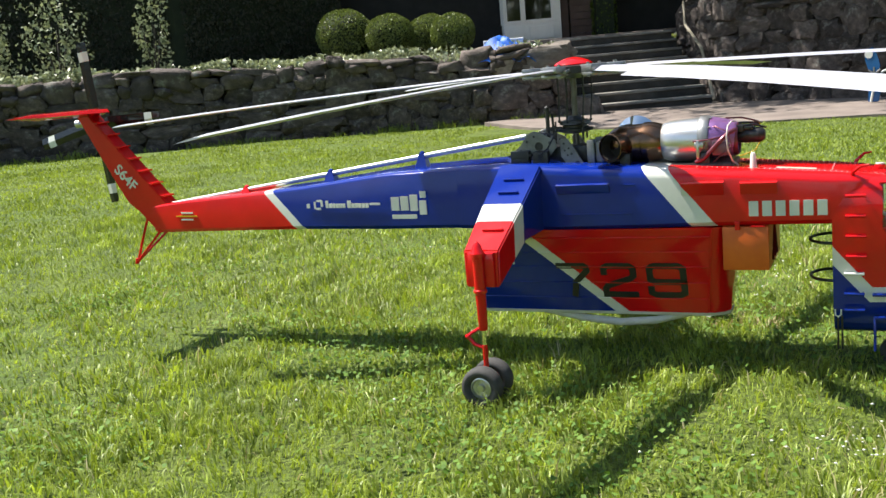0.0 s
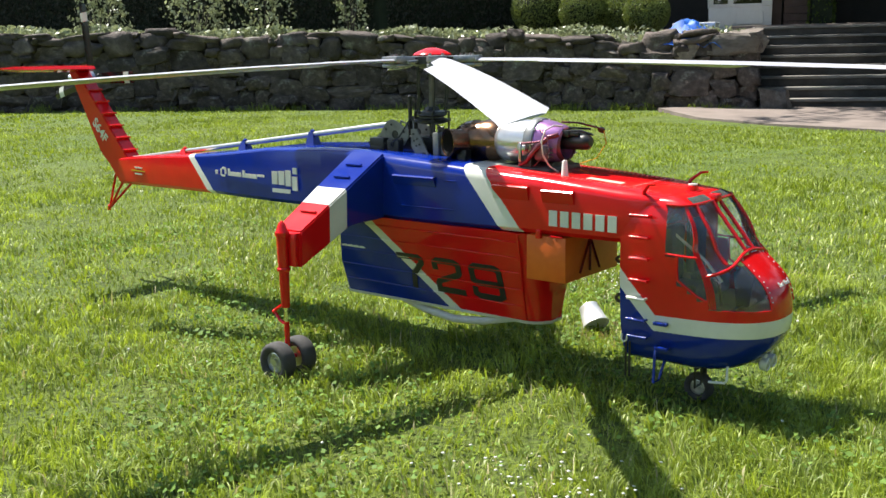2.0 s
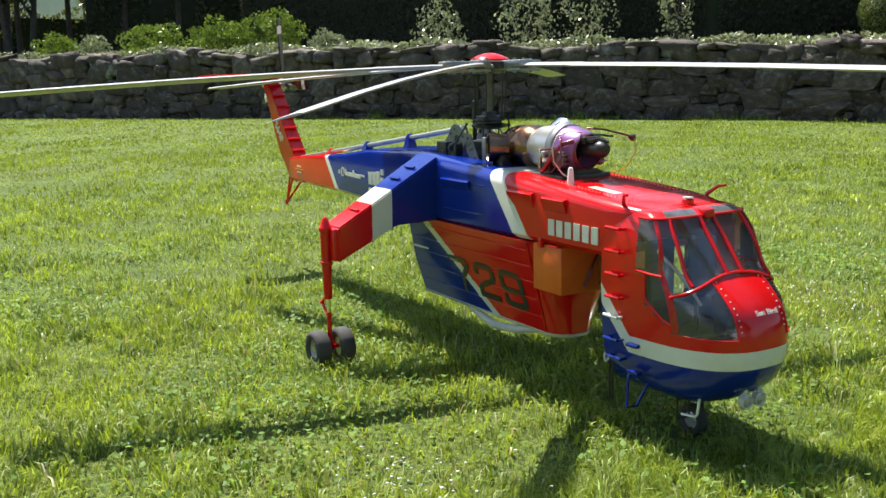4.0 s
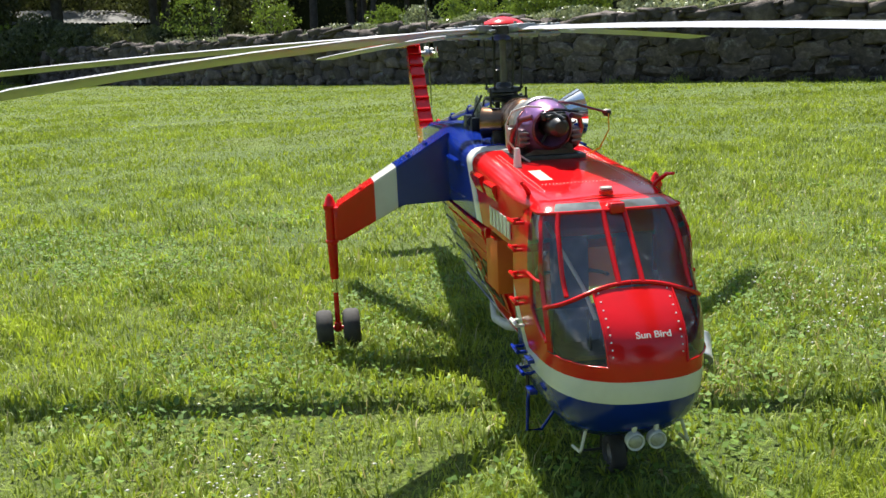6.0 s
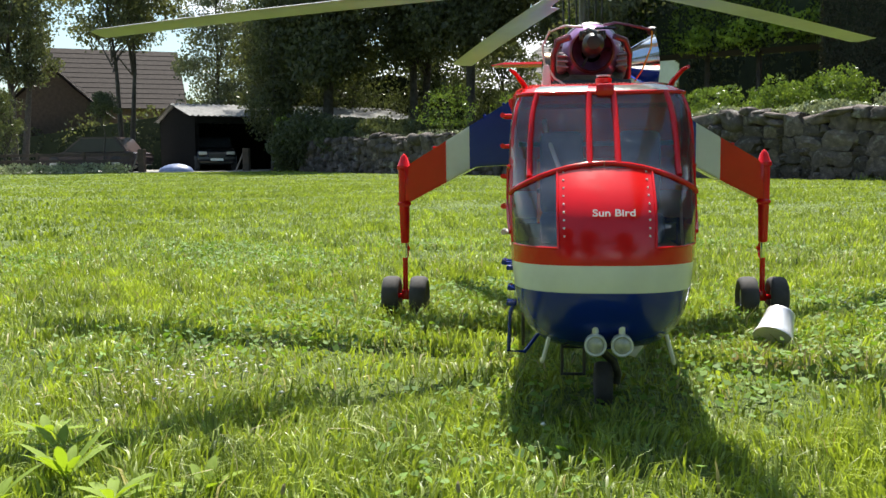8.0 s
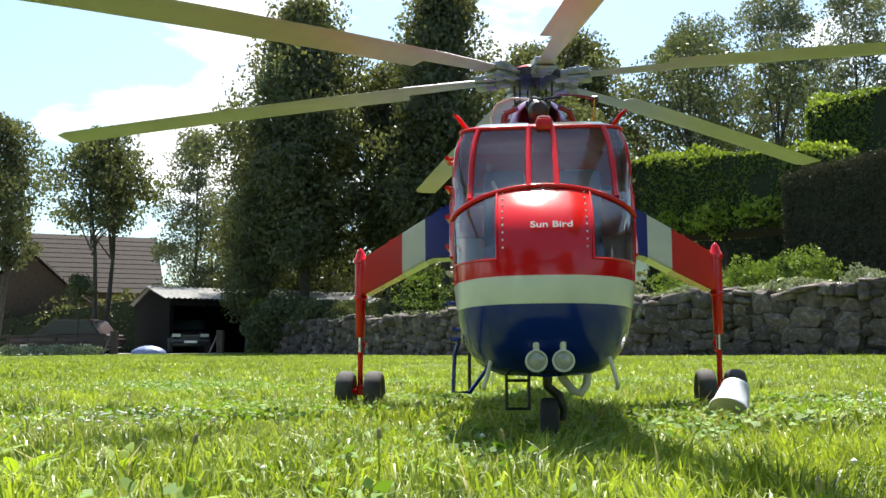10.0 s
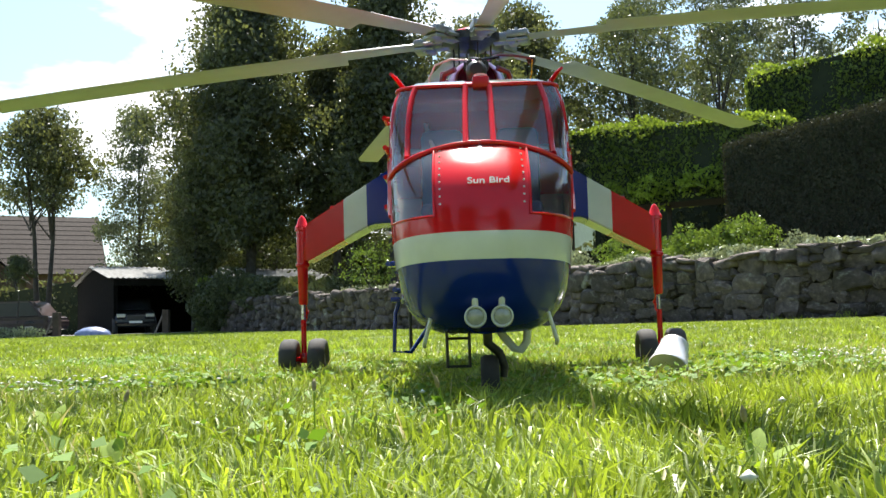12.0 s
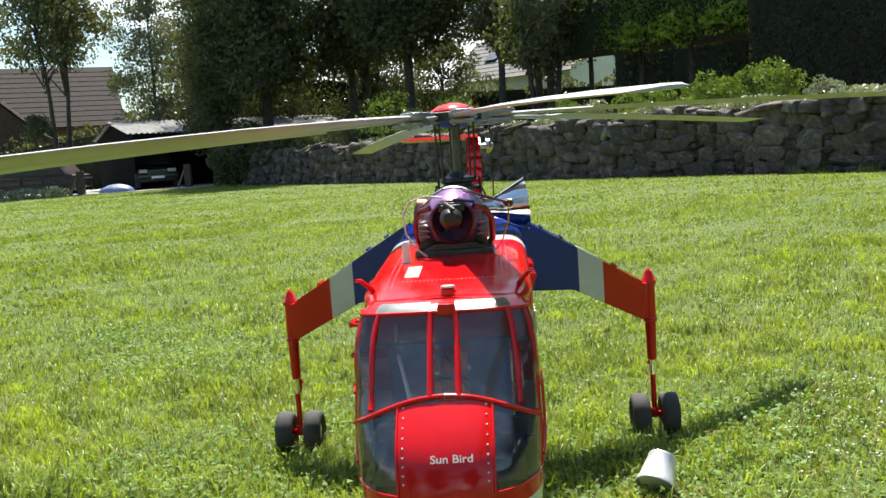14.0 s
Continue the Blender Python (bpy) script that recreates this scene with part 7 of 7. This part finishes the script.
for y0 in (-0.25, -0.05, 0.15):
    bm = bm_new()
    box(bm, -2.39, -2.31, y0, y0 + 0.07, 0.42, 4.2, 0.01)
    part("bay_post", bm, M_WHITEWOOD, house)
bm = bm_new()
box(bm, -1.86, -1.36, -0.375, -0.345, 0.08, 0.34, 0.01)
part("bay_panel", bm, M_WHITEWOOD, house)
hedge("clipped_ivy", "narrow clipped ivy column beside the entrance", [(-4.67, 17.02), (-4.34, 17.17)], 0.4, [3.4, 3.4], M_HEDGE, 31, 0.06, 320, 1.33, 0.03)

# white box with a crumpled blue tarpaulin on the wall
bm = bm_new()
box(bm, -0.34, 0.34, -0.22, 0.22, 0, 0.24, 0.015)
cb = part("storage_box", bm, mottled("pale_grey_plastic", (0.5, 0.5, 0.5), (0.62, 0.62, 0.62), 5, 0.5))
cb.matrix_world = pose(-5.06, 12.78, 1.13, 0, 0, 14)
tagged(cb, "pale plastic storage box on the wall top", "box")
bm = bm_new()
bmesh.ops.create_grid(bm, x_segments=26, y_segments=20, size=0.5)
for v in bm.verts:
    x, y = v.co.x, v.co.y
    q = Vector((x * 5, y * 5, 3.1))
    h = 0.30 * math.exp(-((x / 0.30) ** 2 + (y / 0.34) ** 2)) + 0.10 * abs(noise.noise(q)) + 0.06 * noise.noise(q * 2.3)
    v.co = Vector((x * 0.92 + 0.05 * noise.noise(q + Vector((9, 0, 0))), y * 0.7, h * 0.95 - 0.16 * max(0, abs(x) - 0.34)))
tarp = part("blue_tarpaulin", bm, mottled("blue_tarp_plastic", (0.008, 0.085, 0.45), (0.015, 0.15, 0.60), 6, 0.55, bump_scale=25, bump_d=0.006), None, "", 25)
tarp.matrix_world = pose(-4.92, 12.16, 1.03, 8, 0, 10) @ Matrix.Diagonal((1.42, 1.4, 1.25, 1))
tagged(tarp, "crumpled bright blue plastic tarpaulin on the wall", "tarpaulin")

# second, smaller model helicopter on the path
M_BLUE2 = paint("mid_blue_paint", (0.02, 0.11, 0.30))
M_TEAL = paint("teal_paint", (0.012, 0.07, 0.13))
small = thing("small_model_helicopter", "smaller blue and white model helicopter standing on the path", "model helicopter", (0.63, 10.9, 0.035), -12)
bm = bm_new()
prism_y(bm, [(-0.06, 0.42), (-0.10, 0.56), (-0.09, 0.68), (0.0, 0.71), (0.05, 0.60), (0.09, 0.46), (0.05, 0.40)], -0.02, 0.02)
bmesh.ops.bevel(bm, geom=bm.edges[:], offset=0.008, segments=2, affect="EDGES")
part("tail_fin", bm, M_BLUE2, small, smooth=35)
bm = bm_new()
revolve(bm, (-0.05, -0.022, 0.62), (0, -1, 0), [(0, 0), (0, 0.05), (0.004, 0.05), (0.004, 0)], 20)
part("round_mark", bm, M_WHITE, small)
bm = bm_new()
for k in range(8):
    a = k * math.tau / 8
    tube(bm, [(0.02, -0.05, 0.36), (0.02 + 0.10 * math.cos(a), -0.05, 0.36 + 0.10 * math.sin(a))], 0.011, 6)
revolve(bm, (0.02, -0.08, 0.36), (0, 1, 0), [(0, 0), (0, 0.035), (0.05, 0.035), (0.05, 0)], 16)
part("tail_fan", bm, M_GREY, small, smooth=40)
bm = bm_new()
prism_y(bm, [(-0.06, 0.02), (-0.05, 0.20), (0.03, 0.24), (0.10, 0.18), (0.07, 0.02)], -0.05, 0.03)
bmesh.ops.bevel(bm, geom=bm.edges[:], offset=0.01, segments=2, affect="EDGES")
part("lower_fin", bm, M_BLUE2, small, smooth=35)
bm = bm_new()
tube(bm, [(-0.02, -0.06, 0.02), (0.02, -0.06, 0.22), (0.12, -0.03, 0.40), (0.20, 0, 0.42)], 0.016, 8)
part("tail_strut", bm, M_WHITE, small, smooth=50)
bm = bm_new()
tube(bm, [(0.05, 0, 0.36), (0.7, 0, 0.33), (1.0, 0, 0.34)], [0.02, 0.03, 0.05], 12)
part("tail_boom", bm, M_DARK, small, smooth=50)
bm = bm_new()
bmesh.ops.create_uvsphere(bm, u_segments=24, v_segments=14, radius=1.0, matrix=Matrix.Translation((1.45, 0, 0.33)) @ Matrix.Diagonal((0.54, 0.14, 0.15, 1)))
part("body", bm, M_TEAL, small, "dark teal body", 60)
for sgn in (-1, 1):
    bm = bm_new()
    tube(bm, [(0.95, sgn * 0.2, 0.03), (1.0, sgn * 0.2, 0.012), (1.85, sgn * 0.2, 0.012), (1.95, sgn * 0.2, 0.05)], 0.010, 8)
    for x in (1.2, 1.65):
        tube(bm, [(x, sgn * 0.2, 0.012), (x, sgn * 0.10, 0.20)], 0.008, 6)
    part("landing_skid", bm, M_DARK, small, smooth=50)
bm = bm_new()
tube(bm, [(1.4, 0, 0.45), (1.4, 0, 0.66)], 0.012, 10)
part("rotor_mast", bm, M_ALU, small)
for a in (172, 352):
    bm = bm_new()
    box(bm, 0.04, 0.98, -0.03, 0.03, -0.004, 0.004, 0.002, pose(1.4, 0, 0.655, 0, 0, a))
    part("rotor_blade", bm, M_GREY, small, "pale grey blade")

# ---- beyond the lawn: drive, shed, cars and houses ----
M_DRIVE = mottled("pale_gravel_drive", (0.26, 0.25, 0.23), (0.40, 0.38, 0.35), 1.0, 0.95, bump_scale=30, bump_d=0.01)
bm = bm_new()
vs = [[bm.verts.new((x, y, gz(x, y) + dz)) for x, y in ((-34.6, -11.4), (-34.6, -40.0), (-46.0, -40.0), (-46.0, -11.0))] for dz in (-0.1, 0.03)]
bm.faces.new(vs[1])
for k in range(4):
    bm.faces.new([vs[0][k], vs[0][(k + 1) % 4], vs[1][(k + 1) % 4], vs[1][k]])
tagged(part("drive", bm, M_DRIVE), "pale gravel drive beyond the lawn", "drive", kind="structure")
M_TAR = mottled("black_tarred_boards", (0.006, 0.006, 0.006), (0.014, 0.013, 0.012), 5, 0.95, bump_scale=20, bump_d=0.004)
M_TAR.node_tree.nodes["Principled BSDF"].inputs["Specular IOR Level"].default_value = 0.08
M_CORR = mottled("fibre_cement_roof", (0.15, 0.15, 0.145), (0.27, 0.27, 0.26), 2, 0.8, bump_scale=14, bump_d=0.004)


def shed(at, rz, length, depth, eave, ridge, bays):
    """An open-fronted dark shed with a corrugated roof sloping to the front."""
    s = thing("car_shed", "black boarded open car shed with pale corrugated roof", "shed", at, rz)
    bm = bm_new()
    box(bm, -depth, -depth + 0.12, 0, length, 0, ridge - 0.4)
    part("back_wall", bm, M_TAR, s)
    for y in (0.0, length - 0.12):
        bm = bm_new()
        loft(bm, [[(-depth, y, 0), (0, y, 0), (0, y, eave), (-depth * 0.5, y, ridge), (-depth, y, eave)], [(-depth, y + 0.12, 0), (0, y + 0.12, 0), (0, y + 0.12, eave), (-depth * 0.5, y + 0.12, ridge), (-depth, y + 0.12, eave)]])
        part("side_wall", bm, M_TAR, s)
    for k in range(bays + 1):
        bm = bm_new()
        y = k * (length - 0.16) / bays
        box(bm, -0.16, 0, y, y + 0.16, 0, eave, 0.01)
        part("post", bm, M_TAR, s)
    for x0, x1 in ((0.25, -depth * 0.5), (-depth * 0.5, -depth - 0.25)):
        bm = bm_new()
        n = 2 * int(length / 0.22)
        z0, z1 = (eave - 0.05, ridge) if x0 > -1 else (ridge, eave - 0.05)
        a = [bm.verts.new((x0, -0.25 + (length + 0.5) * i / n, z0 + 0.06 * (i % 2) + 0.05)) for i in range(n + 1)]
        b = [bm.verts.new((x1, -0.25 + (length + 0.5) * i / n, z1 + 0.06 * (i % 2) + 0.05)) for i in range(n + 1)]
        for i in range(n):
            bm.faces.new([a[i], a[i + 1], b[i + 1], b[i]])
        part("roof_sheet", bm, M_CORR, s, "pale corrugated roof sheets")
    bm = bm_new()
    box(bm, 0.0, 0.06, 0, length, eave - 0.28, eave, 0.01)
    part("fascia", bm, M_TAR, s)


shed((-37.0, -14.9, 0.44), 36, 10.4, 6.0, 2.30, 2.95, 3)


def car(label, at, rz, color, length, width, height, tall):
    """A parked car: body, glasshouse, lamps, wheels."""
    c = thing("car", label, "car", at, rz)
    mat = paint("car_paint", color)
    k = length / 4.5
    nose = 0.62 if tall else 0.55
    side = [(-2.2, 0.35), (-2.22, 0.75), (-2.1, 0.98 * nose / 0.6), (1.0, 1.0 * nose / 0.6), (2.0, 0.88 * nose / 0.6), (2.22, 0.70), (2.24, 0.40), (2.1, 0.28), (-2.1, 0.28)]
    bm = bm_new()
    loft(bm, [[(x * k, y, z * height / 1.6) for x, z in side] for y in (-width / 2 + 0.1, width / 2 - 0.1)])
    bmesh.ops.bevel(bm, geom=bm.edges[:], offset=0.09, segments=3, affect="EDGES")
    part("body", bm, mat, c, smooth=40)
    top = height
    belt = 0.98 * nose / 0.6 * height / 1.6
    cab = [(-2.0 if tall else -1.85, belt - 0.05), (-1.75 if tall else -1.3, top - 0.02), (0.25, top), (1.15, belt - 0.05)]
    bm = bm_new()
    loft(bm, [[(x * k, y, z) for x, z in cab] for y in (-width / 2 + 0.16, width / 2 - 0.16)])
    bmesh.ops.bevel(bm, geom=bm.edges[:], offset=0.06, segments=2, affect="EDGES")
    part("roof", bm, mat, c, smooth=40)
    M_TINT = mottled("dark_car_glass", (0.015, 0.018, 0.02), (0.03, 0.034, 0.036), 2, 0.22, bump_d=0)
    for sgn in (-1, 1):
        bm = bm_new()
        prism_y(bm, [(cab[0][0] * k * 0.92, belt + 0.02), (cab[1][0] * k * 0.97, top - 0.10), (0.2 * k, top - 0.09), (0.95 * k, belt + 0.02)], sgn * (width / 2 - 0.165), sgn * (width / 2 - 0.150))
        part("side_window", bm, M_TINT, c)
    bm = bm_new()
    w2 = width / 2 - 0.26
    loft(bm, [[(0.36 * k, -w2, top - 0.07), (0.36 * k, w2, top - 0.07), (0.34 * k, w2, top - 0.09), (0.34 * k, -w2, top - 0.09)], [(1.10 * k, -w2, belt + 0.05), (1.10 * k, w2, belt + 0.05), (1.08 * k, w2, belt + 0.03), (1.08 * k, -w2, belt + 0.03)]])
    part("windscreen", bm, M_TINT, c)
    for sgn in (-1, 1):
        bm = bm_new()
        box(bm, 2.1 * k, 2.235 * k, sgn * (width / 2 - 0.50), sgn * (width / 2 - 0.16), 0.70 * height / 1.6, 0.84 * height / 1.6, 0.02)
        part("headlamp", bm, M_LAMP, c)
    bm = bm_new()
    box(bm, 2.18 * k, 2.245 * k, -0.35, 0.35, 0.60 * height / 1.6, 0.78 * height / 1.6, 0.02)
    part("grille", bm, M_BLACK, c)
    bm = bm_new()
    box(bm, 2.235 * k, 2.26 * k, -0.26, 0.26, 0.44 * height / 1.6, 0.54 * height / 1.6)
    part("plain_plate", bm, M_WHITE, c)
    for x in (-1.35, 1.4):
        for sgn in (-1, 1):
            bm = bm_new()
            revolve(bm, (x * k, sgn * (width / 2 - 0.13), 0.33), (0, 1, 0), [(-0.11, 0.2), (-0.11, 0.30), (-0.07, 0.33), (0.07, 0.33), (0.11, 0.30), (0.11, 0.2)], 24)
            ty = part("tyre", bm, M_RUBBER, c, smooth=50)
            bm = bm_new()
            revolve(bm, (x * k, sgn * (width / 2 - 0.13), 0.33), (0, sgn, 0), [(-0.1, 0), (-0.1, 0.21), (0.08, 0.21), (0.05, 0.12), (0.07, 0)], 16)
            part("rim", bm, M_ALU, ty, smooth=40)


car("black off-road car parked in front of the shed", (-38.7, -14.75, 0.46), 24, (0.010, 0.010, 0.011), 4.2, 1.80, 1.52, True)
car("dark brown estate car parked on the drive", (-38.4, -20.0, 0.46), -96, (0.085, 0.066, 0.066), 4.9, 1.8, 1.52, False)
# covered heap with a blue sheet
bm = bm_new()
bmesh.ops.create_uvsphere(bm, u_segments=28, v_segments=14, radius=1.0)
for v in bm.verts:
    v.co = Vector((v.co.x * 0.50, v.co.y * 0.72, max(0, v.co.z) * 0.34 + 0.04 * noise.noise(v.co * 4)))
hp = part("covered_heap", bm, mottled("pale_blue_sheet", (0.04, 0.07, 0.20), (0.20, 0.26, 0.42), 5, 0.45, bump_scale=12, bump_d=0.02), None, "", 40)
hp.matrix_world = pose(-35.3, -15.1, 0.41)
tagged(hp, "low heap under a pale blue sheet", "covered heap")
# gate posts with braces, rail fence, low planting
M_FENCE = mottled("brown_fence_wood", (0.045, 0.030, 0.022), (0.095, 0.065, 0.048), 6, 0.85, bump_scale=24, bump_d=0.004)
for gx_, y in ((-35.6, -12.25), (-35.0, -16.4)):
    g = thing("gate_post", "brown wooden gate post with a diagonal brace", "gate post", (gx_, y, 0.40), 0, "gate posts")
    bm = bm_new()
    box(bm, -0.13, 0.13, -0.13, 0.13, -0.1, 0.95, 0.02)
    part("post", bm, M_FENCE, g)
    bm = bm_new()
    tube(bm, [(0.05, -0.45, 0.0), (0.05, -0.12, 0.75)], 0.04, 6)
    part("brace", bm, M_PATH, g)
fence = thing("rail_fence", "brown wooden rail fence along the drive", "fence", (-35.2, -25.0, 0.40))
for k in range(5):
    bm = bm_new()
    box(bm, -0.06, 0.06, k * 2.0, k * 2.0 + 0.12, -0.1, 0.85, 0.01)
    part("post", bm, M_FENCE, fence)
for z in (0.25, 0.5, 0.75):
    bm = bm_new()
    box(bm, 0.0, 0.05, 0, 8.2, z - 0.06, z + 0.06, 0.008)
    part("rail", bm, M_FENCE, fence)
for k in range(6):
    bush("border_plant", "low grey-green border planting along the lawn edge", (-34.2, -22.4 + k * 1.05, 0.38), 0.5, 0.6, 0.2, M_COVER, 80 + k, 500, 0.10, "border plant")

M_TILE = mottled("brown_roof_tiles", (0.024, 0.018, 0.016), (0.048, 0.037, 0.032), 4, 0.85, bump_scale=12, bump_d=0.01)
M_TILE.node_tree.nodes["Principled BSDF"].inputs["Specular IOR Level"].default_value = 0.2
M_SLATE = mottled("grey_roof", (0.075, 0.070, 0.066), (0.135, 0.126, 0.12), 2, 0.8, bump_scale=10, bump_d=0.01)
M_PLASTER = mottled("white_house_wall", (0.60, 0.59, 0.56), (0.72, 0.71, 0.68), 2, 0.85, bump_scale=20, bump_d=0.003)
M_BRICK = mottled("brown_brick_wall", (0.12, 0.07, 0.05), (0.20, 0.12, 0.09), 5, 0.9, bump_scale=24, bump_d=0.004)


def cottage(label, at, rz, length, depth, eave, ridge, wall_mat, roof_mat, courses, chimney=True, skylights=0):
    """A pitched-roof house, ridge along y, with courses of tiles, a chimney and windows."""
    h = thing("house", label, "house", at, rz)
    bm = bm_new()
    loft(bm, [[(-depth / 2, y, 0), (depth / 2, y, 0), (depth / 2, y, eave), (0, y, ridge), (-depth / 2, y, eave)] for y in (0, length)])
    part("wall", bm, wall_mat, h)
    for sgn in (-1, 1):
        run = Vector((sgn * (depth / 2 + 0.35), 0, eave - 0.25))
        top = Vector((0, 0, ridge + 0.12))
        for k in range(courses):
            a, b = run.lerp(top, k / courses), run.lerp(top, (k + 1.08) / courses)
            n = Vector((sgn * (ridge - eave), 0, depth / 2)).normalized()
            bm = bm_new()
            loft(bm, [[tuple(a + n * 0.075 + Vector((0, y, 0))), tuple(b + n * 0.05 + Vector((0, y, 0))), tuple(b + Vector((0, y, 0))), tuple(a + n * 0.03 + Vector((0, y, 0)))] for y in (-0.3, length + 0.3)])
            part("tile_course", bm, roof_mat, h)
        for k in range(skylights):
            m = run.lerp(top, 0.55)
            ang = math.degrees(math.atan2(ridge - eave, depth / 2))
            bm = bm_new()
            box(bm, -0.5, 0.5, -0.4, 0.4, 0.10, 0.18, 0.01, Matrix.Translation(m + Vector((0, length * (0.25 + 0.22 * k), 0))) @ pose(0, 0, 0, 0, sgn * ang, 0))
            part("skylight", bm, M_PANE, h)
    if chimney:
        bm = bm_new()
        box(bm, -0.45, 0.45, length * 0.12, length * 0.12 + 0.8, ridge - 0.6, ridge + 1.1, 0.02)
        ch = part("chimney", bm, M_BRICK, h)
        bm = bm_new()
        box(bm, -0.5, 0.5, length * 0.12 - 0.05, length * 0.12 + 0.85, ridge + 1.08, ridge + 1.2, 0.02)
        part("chimney_cap", bm, M_SLATE, ch)
    for k in range(3):
        bm = bm_new()
        box(bm, depth / 2 - 0.04, depth / 2 + 0.03, length * (0.15 + 0.28 * k), length * (0.15 + 0.28 * k) + 1.1, 0.9, 2.1, 0.01)
        wd = part("window", bm, M_WHITEWOOD, h)
        bm = bm_new()
        box(bm, depth / 2 + 0.032, depth / 2 + 0.04, length * (0.15 + 0.28 * k) + 0.08, length * (0.15 + 0.28 * k) + 1.02, 0.98, 2.02)
        part("pane", bm, M_PANE, wd)


cottage("house with a steep brown tiled roof behind trees", (-60.1, -33.9, 0.6), 28, 8.4, 9.0, 4.2, 8.1, M_BRICK, M_TILE, 12, False)
cottage("dark gabled house at the end of the drive", (-55.6, -30.2, 0.6), -70, 6.0, 5.2, 3.4, 5.75, M_FENCE, M_TILE, 12, False)
cottage("white house with a low grey roof and chimney", (-58.0, -0.4, 0.8), -35, 8.2, 7.0, 4.6, 6.9, M_PLASTER, M_SLATE, 10, True, 2)
# far belt of woods that closes the horizon
rng = np.random.default_rng(77)
n = 26000
a = rng.uniform(0, math.tau, n)
rad = rng.uniform(88, 105, n)
hgt = 7.0 + 2.5 * np.sin(a * 9) + 2.0 * np.sin(a * 23 + 1)
v, f = leaf_quads(rng, np.stack([rad * np.cos(a), rad * np.sin(a), hgt * rng.uniform(0, 1, n) ** 0.8], -1), 1.3)
tagged(bulk_mesh("distant_woods", v, f, M_LEAF_DARK), "distant belt of green woods", "woods", kind="stuff")
